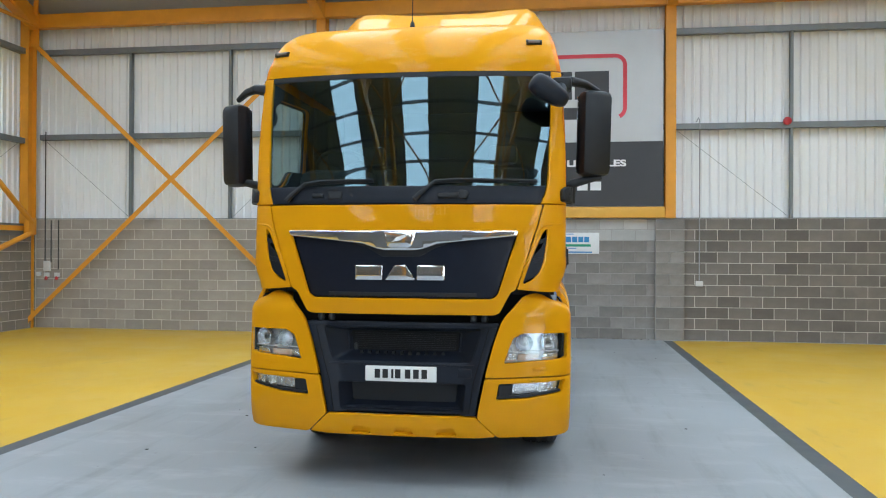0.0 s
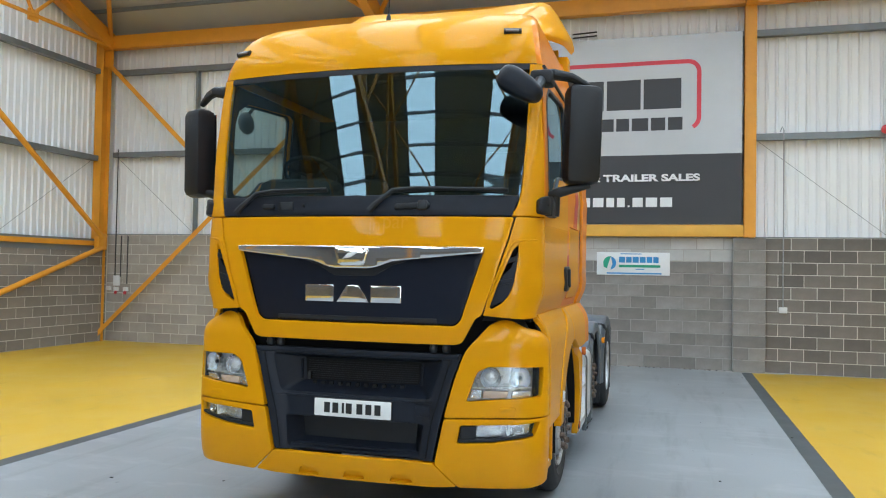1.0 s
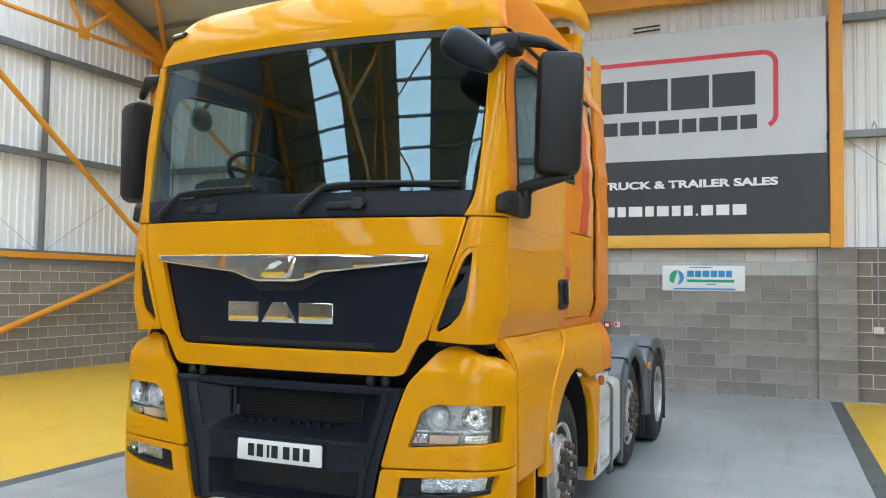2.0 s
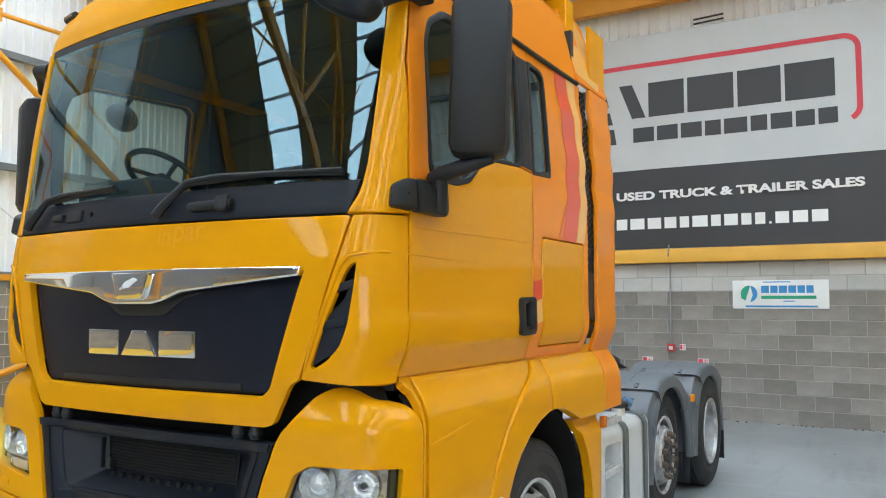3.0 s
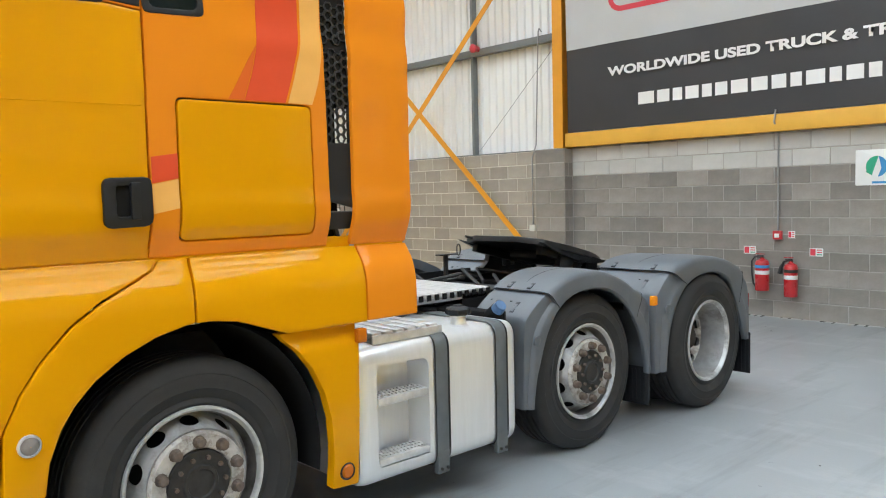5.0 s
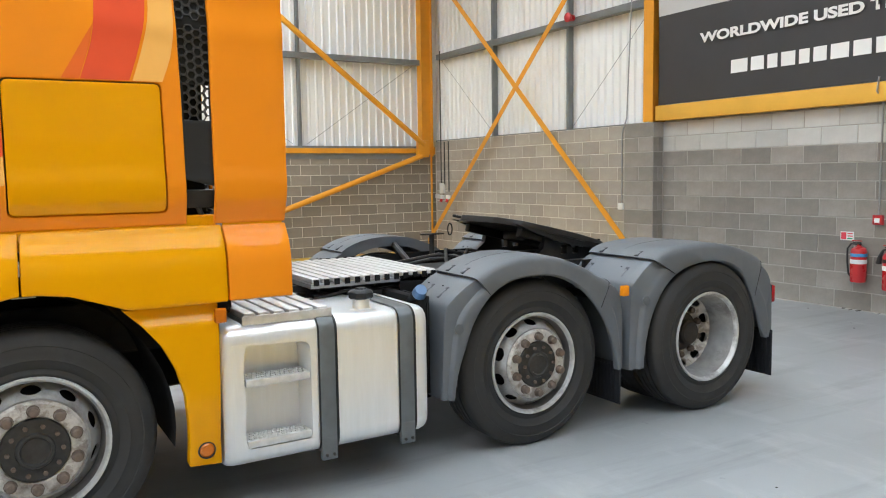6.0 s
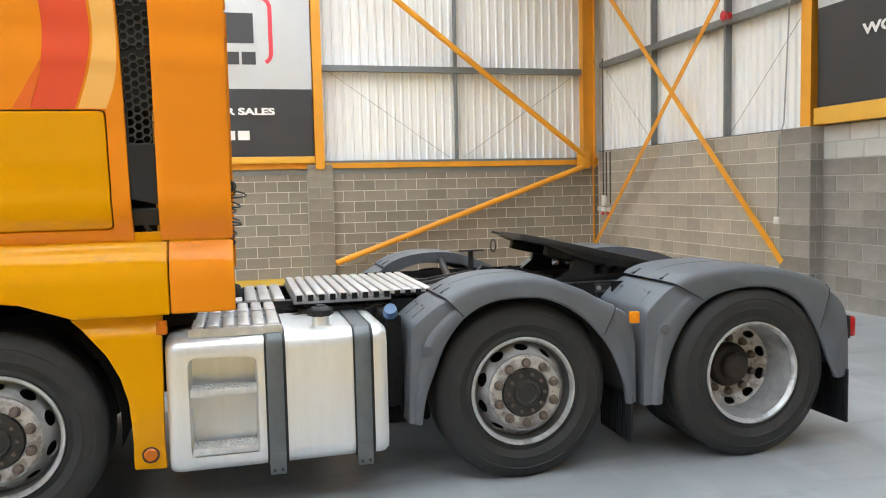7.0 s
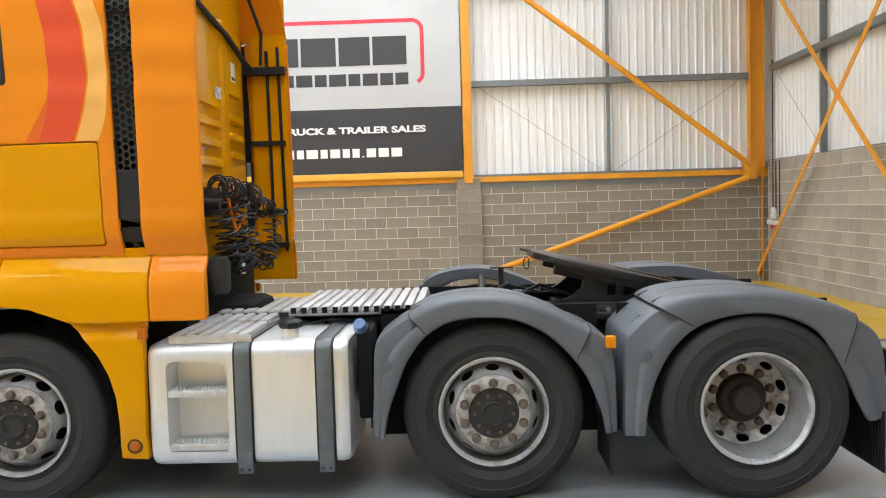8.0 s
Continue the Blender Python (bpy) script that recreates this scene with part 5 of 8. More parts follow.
def roof_ring(b):
    """Half of the roof's outline at a height, from the middle of the front round to the back."""
    yf, z = curve([(k[0], k[1]) for k in ROOF_C], b), curve([(k[0], k[2]) for k in ROOF_C], b)
    w, deep = curve(ROOF_W, z), 0.075 + 0.10 * smooth((z - 3.0) / 0.5)
    cu = w - 0.205
    bow = 0.08 * (cu / CORNER_U) ** 2 * (1 - 0.6 * b)
    k = 2 * bow / cu * (w - cu)
    out = [Vector((cu * i / NF, yf + bow * (i / NF) ** 2, z)) for i in range(NF)]
    for i in range(NC):
        a = i / NC * math.pi / 2
        c, s = math.cos(a), math.sin(a)
        r = (c ** 2.6 + s ** 2.6) ** (-1 / 2.6)
        out.append(Vector((cu + (w - cu) * r * s, yf + bow + deep * (1 - r * c) + k * s * c, z)))
    ys = yf + bow + deep
    return out + [Vector((w, ys + (max(7.8, ys + 0.02) - ys) * i / NS, z)) for i in range(NS + 1)]


grid = []
for i in range(NB + 1):
    half = roof_ring(i / NB)
    grid.append([bm.verts.new((-p.x, p.y, p.z)) for p in half[:0:-1]] + [bm.verts.new(p) for p in half])
last = len(grid[0]) - 1
for i in range(NB):
    for j in range(last):
        f = bm.faces.new((grid[i][j], grid[i][j + 1], grid[i + 1][j + 1], grid[i + 1][j]))
        f.material_index = 1 if not (NS + 5 < j < last - NS - 6) and grid[i][j].co.z < 3.50 else 0
for j in range(last // 2 - 1):
    bm.faces.new((grid[NB][j], grid[NB][j + 1], grid[NB][last - j - 1], grid[NB][last - j]))
bm.normal_update()
if sum(f.normal.z for f in bm.faces) < 0:
    bmesh.ops.reverse_faces(bm, faces=bm.faces)
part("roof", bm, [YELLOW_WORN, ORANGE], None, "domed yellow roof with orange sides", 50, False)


def roof_front(u, z):
    lo, hi = 0.0, 1.0
    for _ in range(22):
        m = (lo + hi) / 2
        lo, hi = (m, hi) if curve([(k[0], k[2]) for k in ROOF_C], m) < z else (lo, m)
    ring = roof_ring(lo)
    return interp([(p.x, p.y) for p in ring[:NF + 8]], abs(u))


for u, z in ((0.925, 3.215), (-1.0, 3.18)):
    c = Vector((u, roof_front(u, z) - 0.006, z))
    d = Vector((0.055, roof_front(u + 0.055, z) - roof_front(u, z), 0))
    ml = part("marker_lamp", tube([c - d, c + d], 0.02, 10), BLACK_PLASTIC)
    part("marker_lens", tube([c - d * 0.75 + Vector((0, -0.016, 0.002)), c + d * 0.75 + Vector((0, -0.016, 0.002))], 0.01, 8), CLEAR_LENS, ml)
an = part("aerial", tube([(-0.05, 6.17, 3.46), (-0.05, 6.18, 3.72)], 0.004, 6), BLACK_PLASTIC)
part("aerial_base", lathe([(0.02, 3.46), (0.016, 3.49), (0.006, 3.51)], 12, "z", (-0.05, 6.17, 0)), BLACK_PLASTIC, an)

# roof air deflector
bm = bmesh.new()
rows = []
for i in range(21):
    t = i / 20
    y = 6.55 + 1.45 * t
    top = 3.53 + 0.562 * smooth(t ** 0.9)
    edge = 3.50 + 0.17 * t
    row = []
    for j in range(41):
        a = -1 + 2 * j / 40
        w = 0.80 + 0.26 * smooth(t * 1.4)
        k = abs(a)
        fall = smooth((k - 0.70) / 0.30)
        mid = 0.025 * smooth((0.62 - k) / 0.4) * smooth((t - 0.1) / 0.3)
        z = (top - mid) * (1 - fall) + edge * fall
        u = math.copysign(w * min(k / 0.92, 1), a)
        row.append(bm.verts.new((u, y, z)))
    rows.append(row)
for i in range(20):
    for j in range(40):
        bm.faces.new((rows[i][j], rows[i][j + 1], rows[i + 1][j + 1], rows[i + 1][j]))
ext = bmesh.ops.extrude_face_region(bm, geom=bm.faces[:], use_keep_orig=True)
for v in (g for g in ext["geom"] if isinstance(g, bmesh.types.BMVert)):
    v.co.z -= 0.03
    v.co.x *= 0.975
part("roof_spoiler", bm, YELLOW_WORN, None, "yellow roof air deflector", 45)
part("spoiler_support", box(-0.95, 0.95, 7.75, 7.80, 3.50, 3.62), YELLOW)

# ---- sides ----
SS = (0.06, 0.02)
WIN = [(5.875, 2.21), (5.91, 2.178), (6.10, 2.178), (6.21, 2.205), (6.36, 2.325), (6.74, 2.348), (6.745, 2.885), (6.70, 2.912), (6.02, 2.872), (5.90, 2.80), (5.865, 2.70)]
QTR = [(6.892, 2.335), (7.118, 2.348), (7.088, 2.875), (7.05, 2.90), (6.892, 2.91)]
for s in (1, -1):
    F = side(s)
    door = part("door", plate([(5.735, 1.412), (6.875, 1.412), (6.875, 2.33), (6.74, 2.343), (6.365, 2.318), (6.215, 2.197), (6.10, 2.17), (5.90, 2.17), (5.80, 2.14), (5.735, 2.06)], (), 0.03, 0.0, 0.006, SS, F), YELLOW, None, "yellow cab door with an orange window frame")
    part("window_frame", plate([(5.735, 2.066), (5.80, 2.145), (5.895, 2.174), (6.10, 2.174), (6.213, 2.201), (6.363, 2.322), (6.74, 2.348), (6.875, 2.336), (6.875, 2.965), (5.80, 2.965), (5.778, 2.85), (5.755, 2.70), (5.742, 2.6)], [rounded(WIN, 0.02, 2)], 0.03, 0.0, 0.005, SS, F), ORANGE, door, "orange window frame")
    part("window_seal", plate([(p[0] * 1.0, p[1]) for p in rounded([(6.31 + (a - 6.31) * 1.022, 2.545 + (b - 2.545) * 1.036) for a, b in WIN], 0.03, 3)], [rounded([(6.31 + (a - 6.31) * 0.965, 2.545 + (b - 2.545) * 0.955) for a, b in WIN], 0.03, 3)], 0.02, 0.003, 0.003, SS, F), BLACK_PLASTIC, door)
    part("window_pane", plate(rounded(WIN, 0.02, 2), (), 0.0, -0.012, 0, (0.12, 0.08), F), SIDE_GLASS, door)
    part("door_crease", tube([F(y, z, 0.0) for y, z in ((5.75, 1.965), (6.2, 1.975), (6.86, 1.985))], 0.0025, 6), YELLOW, door)
    part("door_crease", tube([F(y, z, -0.001) for y, z in ((5.75, 1.866), (6.0, 1.860), (6.32, 1.853))], 0.003, 6, [0.0035, 0.003, 0.0012]), YELLOW, door)
    part("door_handle", plate(rounded([(6.70, 1.535), (6.88, 1.54), (6.88, 1.72), (6.70, 1.715)], 0.03, 3), [rounded([(6.745, 1.575), (6.80, 1.575), (6.80, 1.69), (6.745, 1.685)], 0.01, 2)], 0.022, 0.02, 0.006, None, F), BLACK_PLASTIC, door, "black door handle")
    part("door_handle_grip", plate(rounded([(6.795, 1.565), (6.83, 1.565), (6.83, 1.70), (6.795, 1.70)], 0.008, 2), (), 0.02, 0.035, 0.006, None, F), BLACK_PLASTIC, door)
    part("door_handle_recess", plate([(6.735, 1.565), (6.81, 1.565), (6.81, 1.70), (6.735, 1.70)], (), 0.004, 0.004, 0, None, F), VOID_BLACK, door)
    # sleeper wall behind the door, with a locker lid
    hatch = rounded([(7.0, 1.472), (7.61, 1.472), (7.60, 2.022), (7.0, 2.018)], 0.025, 3)
    hatch_hole = rounded([(6.995, 1.466), (7.616, 1.466), (7.606, 2.028), (6.994, 2.024)], 0.027, 3)
    sl = part("sleeper_wall", plate([(6.882, 1.412), (7.70, 1.412), (7.695, 1.6), (7.69, 1.95), (7.68, 2.3), (7.655, 2.965), (6.882, 2.965)], [hatch_hole, rounded(QTR, 0.02, 2)], 0.03, -0.002, 0.006, SS, F), ORANGE, None, "orange sleeper wall with red and cream stripes")
    part("locker_lid", plate(hatch, (), 0.025, 0.0, 0.005, SS, F), YELLOW, sl, "yellow locker lid")
    part("quarter_seal", plate(rounded([(7.004 + (a - 7.004) * 1.085, 2.63 + (b - 2.63) * 1.025) for a, b in QTR], 0.025, 3), [rounded([(7.004 + (a - 7.004) * 0.86, 2.63 + (b - 2.63) * 0.95) for a, b in QTR], 0.03, 3)], 0.02, 0.002, 0.003, SS, F), BLACK_PLASTIC, sl)
    part("quarter_pane", plate(rounded(QTR, 0.02, 2), (), 0.0, -0.012, 0, (0.12, 0.08), F), SIDE_GLASS, sl)
    part("door_pillar", plate([(6.742, 2.352), (6.872, 2.345), (6.872, 2.905), (6.742, 2.90)], (), 0.015, 0.004, 0.003, SS, F), BLACK_PLASTIC, door)
    # stripes: thin films
    film = lambda nm, pts, mt, d: part(nm, plate(pts, (), 0.001, d, 0, SS, F), mt, sl)
    def line(tab, n=18):
        up = sorted((z, y) for y, z in tab)
        return [(curve(up, up[-1][0] + (up[0][0] - up[-1][0]) * k / n), up[-1][0] + (up[0][0] - up[-1][0]) * k / n) for k in range(n + 1)]
    arc_r0 = line([(7.25, 2.965), (7.30, 2.78), (7.335, 2.62), (7.355, 2.44), (7.352, 2.30), (7.335, 2.18), (7.287, 2.032)])
    arc_r1 = line([(7.42, 2.965), (7.49, 2.78), (7.53, 2.64), (7.553, 2.46), (7.553, 2.32), (7.525, 2.18), (7.478, 2.032)])
    arc_c1 = line([(7.56, 2.965), (7.60, 2.80), (7.655, 2.60), (7.668, 2.28), (7.650, 2.14), (7.612, 2.032)])
    film("stripe_red", arc_r0 + arc_r1[::-1], RED_FILM, 0.0)
    film("stripe_deep_orange", [(7.347, 2.26), (7.33, 2.17), (7.284, 2.032), (7.215, 2.032), (7.255, 2.10), (7.300, 2.18)], DARK_ORANGE_FILM, -0.0004)
    film("stripe_cream", [(y + 0.013, z) for y, z in arc_r1] + arc_c1[::-1], CREAM_FILM, -0.0004)
    film("stripe_red", [(6.888, 1.795), (6.992, 1.81), (6.992, 1.715), (6.888, 1.695)], RED_FILM, 0.0)
    film("stripe_cream", [(6.888, 1.692), (6.992, 1.712), (6.992, 1.60), (6.888, 1.58)], CREAM_FILM, -0.0004)
    # gutter rail over the windows
    part("gutter", tube([F(y, z, 0.004) for y, z in ((5.82, 2.972), (6.3, 2.975), (6.72, 2.972), (7.2, 2.972), (7.60, 2.972))], 0.014, 8), BLACK_PLASTIC)
    # honeycomb air vent
    vent = part("side_vent", plate([(7.645, 2.965), (7.81, 2.965), (7.825, 2.3), (7.828, 2.03), (7.68, 2.03), (7.67, 2.3)], (), 0.03, -0.03, 0, SS, F), VOID_BLACK, None, "black vertical vent strip with honeycomb openings")
    part("vent_panel", plate([(7.68, 1.872), (7.832, 1.872), (7.835, 1.575), (7.69, 1.615)], (), 0.02, -0.012, 0.003, SS, F), BLACK_PLASTIC, vent)
    for y0, y1 in ((7.672, 7.70), (7.815, 7.835)):
        part("vent_rail", plate([(y0, 1.868), (y1, 1.868), (y1, 2.035), (y0, 2.035)], (), 0.02, -0.012, 0, None, F), BLACK_PLASTIC, vent)
    part("vent_bracket", plate([(7.69, 1.475), (7.835, 1.475), (7.835, 1.56), (7.69, 1.56)], (), 0.03, -0.02, 0.004, None, F), BLACK_PLASTIC, vent)
    part("vent_rod", tube([F(7.75, 1.48, -0.03), F(7.80, 1.40, -0.04)], 0.012, 8), BLACK_PLASTIC, vent)
    for k in range(26):
        zc = 1.892 + 0.0402 * k
        if k in (10, 15, 20):
            continue
        for j in range(4):
            yc = interp([(1.42, 7.70), (1.95, 7.69), (2.3, 7.68), (2.965, 7.655)], zc) + 0.021 + 0.0342 * j
            zz = zc + (0.0201 if j % 2 else 0)
            hexa = [(yc + 0.0225 * math.cos(radians(60 * i)), zz + 0.0228 * math.sin(radians(60 * i))) for i in range(6)]
            hexi = [(yc + 0.0172 * math.cos(radians(60 * i)), zz + 0.0176 * math.sin(radians(60 * i))) for i in range(6)]
            if s > 0:
                part("honeycomb_cell", plate(hexa, [hexi], 0.010, -0.0205 - 0.0004 * (j % 2), 0, None, F), VENT_GREY, vent)
    # side air deflector behind the vent
    dfl = part("side_deflector", plate(rounded([(7.82, 1.41), (8.155, 1.408), (8.155, 2.985), (7.80, 2.985), (7.815, 2.4)], 0.012, 2), (), 0.025, 0.012, 0.008, SS, F), ORANGE, None, "orange side air deflector behind the cab")
    part("deflector_foot", plate(rounded([(7.854, 1.402), (8.155, 1.40), (8.155, 1.06), (7.856, 1.06)], 0.008, 2), (), 0.025, 0.012, 0.008, SS, F), ORANGE, dfl)
    up = part("deflector_top", plate(rounded([(7.60, 2.99), (8.155, 2.995), (8.13, 3.30), (8.05, 3.47), (7.80, 3.52), (7.60, 3.45)], 0.03, 3), (), 0.025, 0.010, 0.01, SS, lambda y, z, d: Vector((F(y, z, d).x * (1 - 0.11 * smooth((z - 3.0) / 0.55) ** 1.2), y, z))), ORANGE, dfl)
    part("deflector_top_film", plate([(7.60, 3.04), (7.98, 3.01), (8.09, 3.18), (8.06, 3.38), (7.9, 3.47), (7.62, 3.42)], (), 0.001, 0.0112, 0, SS, lambda y, z, d: Vector((F(y, z, d).x * (1 - 0.11 * smooth((z - 3.0) / 0.55) ** 1.2), y, z))), CREAM_FILM, dfl)
    # lower wing panels and wheel arch
    low_panel = [(5.822, 1.4075), (6.911, 1.4075), (6.875, 1.366), (6.669, 1.273), (6.555, 1.195), (6.456, 1.089), (6.386, 0.987), (6.326, 0.864), (6.305, 0.70), (5.828, 0.70)]
    wing = part("lower_wing", plate(rounded(low_panel, 0.012, 2), (), 0.03, 0.004, 0.01, SS, F), YELLOW)
    part("wing_edge", plate(rounded([(5.756, 1.40), (5.796, 1.38), (5.805, 1.32), (5.805, 0.72), (5.786, 0.72), (5.786, 1.30), (5.775, 1.36), (5.748, 1.385)], 0.006, 2), (), 0.03, 0.003, 0.004, SS, F), YELLOW, wing)
    part("wing_gap", plate([(5.76, 0.72), (5.84, 0.72), (5.84, 1.37), (5.76, 1.37)], (), 0.01, -0.034, 0, SS, F), VOID_BLACK, wing)
    part("wing_crease", plate([(5.83, 1.125), (6.18, 1.205), (6.19, 1.212), (5.83, 1.16)], (), 0.008, 0.0050, 0.0009, SS, F), YELLOW, wing)
    part("wing_crease", plate([(5.83, 0.835), (6.14, 0.88), (6.15, 0.885), (5.83, 0.86)], (), 0.008, 0.0050, 0.0009, SS, F), YELLOW, wing)
    arch_i = [(7.016, 1.152), (6.98, 1.149), (6.86, 1.119), (6.74, 1.066), (6.63, 0.992), (6.56, 0.918), (6.51, 0.842), (6.468, 0.737), (6.45, 0.62)]
    arch_o = [(6.315, 0.62), (6.33, 0.86), (6.39, 0.985), (6.46, 1.085), (6.56, 1.19), (6.675, 1.268), (6.88, 1.362), (6.915, 1.404), (7.03, 1.404), (7.022, 1.345), (7.018, 1.27)]
    part("wheel_arch_front", plate(rounded(arch_i + arch_o, 0.01, 2), (), 0.05, 0.014, 0.014, SS, F), YELLOW)
    part("wheel_arch_rear", plate(rounded([(7.036, 1.404), (7.848, 1.404), (7.848, 1.29), (7.848, 1.16), (7.850, 1.058), (7.625, 1.055), (7.425, 1.058), (7.32, 1.095), (7.20, 1.137), (7.09, 1.152), (7.022, 1.153), (7.024, 1.27), (7.028, 1.345)], 0.008, 2), (), 0.05, 0.014, 0.014, SS, F), YELLOW)
    sk = part("skirt", plate(rounded([(7.40, 1.052), (7.81, 1.052), (7.806, 0.978), (7.802, 0.70), (7.795, 0.43), (7.80, 0.30), (7.652, 0.309), (7.655, 0.43), (7.654, 0.52), (7.644, 0.645), (7.612, 0.765), (7.556, 0.878), (7.484, 0.970)], 0.01, 2), (), 0.05, -0.004, 0.014, (0.06, 0.02), lambda y, z, d: F(y, z, d - 0.03 * smooth((z - 0.965) / 0.05))), YELLOW)
    c = F(7.73, 0.378, -0.004)
    part("round_marker", lathe([(0.001, s * 0.012), (0.025, s * 0.011), (0.033, s * 0.004), (0.033, -s * 0.01)], 20, "x", c), AMBER, sk, "round amber reflector")
    part("marker_ring", lathe([(0.034, -s * 0.006), (0.034, s * 0.006), (0.040, s * 0.006), (0.042, -s * 0.006)], 20, "x", c, True), BLACK_PLASTIC, sk)
    part("amber_marker", plate(rounded([(7.785, 0.965), (7.835, 0.965), (7.835, 1.03), (7.785, 1.03)], 0.006, 2), (), 0.03, 0.022, 0.005, None, F), AMBER, None, "amber side marker lamp")
    c = F(6.405, 0.815, 0.014)
    part("clear_marker", lathe([(0.001, s * 0.016), (0.02, s * 0.014), (0.034, s * 0.004), (0.038, 0), (0.038, -s * 0.006)], 20, "x", c), CLEAR_LENS)
    part("clear_marker_ring", lathe([(0.030, s * 0.004), (0.032, s * 0.012), (0.037, s * 0.010), (0.040, 0)], 20, "x", c, True), RIM_BRIGHT)
    part("arch_label", box(min(s * 1.02, s * 1.10), max(s * 1.02, s * 1.10), 6.99, 7.08, 1.134, 1.138), PLATE_WHITE, None, "small white label inside the arch")
    # sill behind the gap under the door
    part("door_sill", plate([(5.755, 1.372), (7.83, 1.372), (7.83, 1.445), (5.755, 1.445)], (), 0.012, -0.009, 0, SS, F), YELLOW)
    # arch liner
    bm = bmesh.new()
    prev = None
    for k in range(25):
        a = radians(-10 + 200 * k / 24)
        yy, zz = 7.02 + 0.585 * math.cos(a), 0.52 + 0.63 * math.sin(a)
        cur = (bm.verts.new((s * 1.15, yy, zz)), bm.verts.new((s * 0.45, yy, zz)))
        if prev:
            bm.faces.new((prev[0], prev[1], cur[1], cur[0]))
        prev = cur
    part("arch_liner", bm, VOID_BLACK, None, "", 35, False)
    # step box behind the bumper
    st = part("step_box", box(min(s * 0.80, s * 1.14), max(s * 0.80, s * 1.14), 5.80, 6.30, 0.36, 0.40, 0.006), YELLOW)
    part("step_riser", box(min(s * 0.97, s * 1.0), max(s * 0.97, s * 1.0), 5.80, 6.30, 0.40, 0.72), YELLOW, st)
    part("step_back", box(min(s * 0.97, s * 1.15), max(s * 0.97, s * 1.15), 6.27, 6.30, 0.40, 0.70, 0.008), YELLOW, st)
    part("step_head", box(min(s * 0.97, s * 1.14), max(s * 0.97, s * 1.14), 5.83, 6.27, 0.712, 0.73), YELLOW, st)
    tread = bmesh.new()
    for k in range(7):
        add_box(tread, min(s * 1.004, s * 1.135), max(s * 1.004, s * 1.135), 5.85 + 0.062 * k, 5.89 + 0.062 * k, 0.401, 0.412, 0.003)
    part("step_tread", tread, ALU_STEP, st, "perforated aluminium tread")
    # lining inside
    part("side_lining", plate([(5.85, 1.42), (7.60, 1.42), (7.60, 2.96), (5.85, 2.96), (5.80, 2.6)], [WIN, QTR], 0.015, -0.045, 0, (0.15, 0.1), F), LINING)

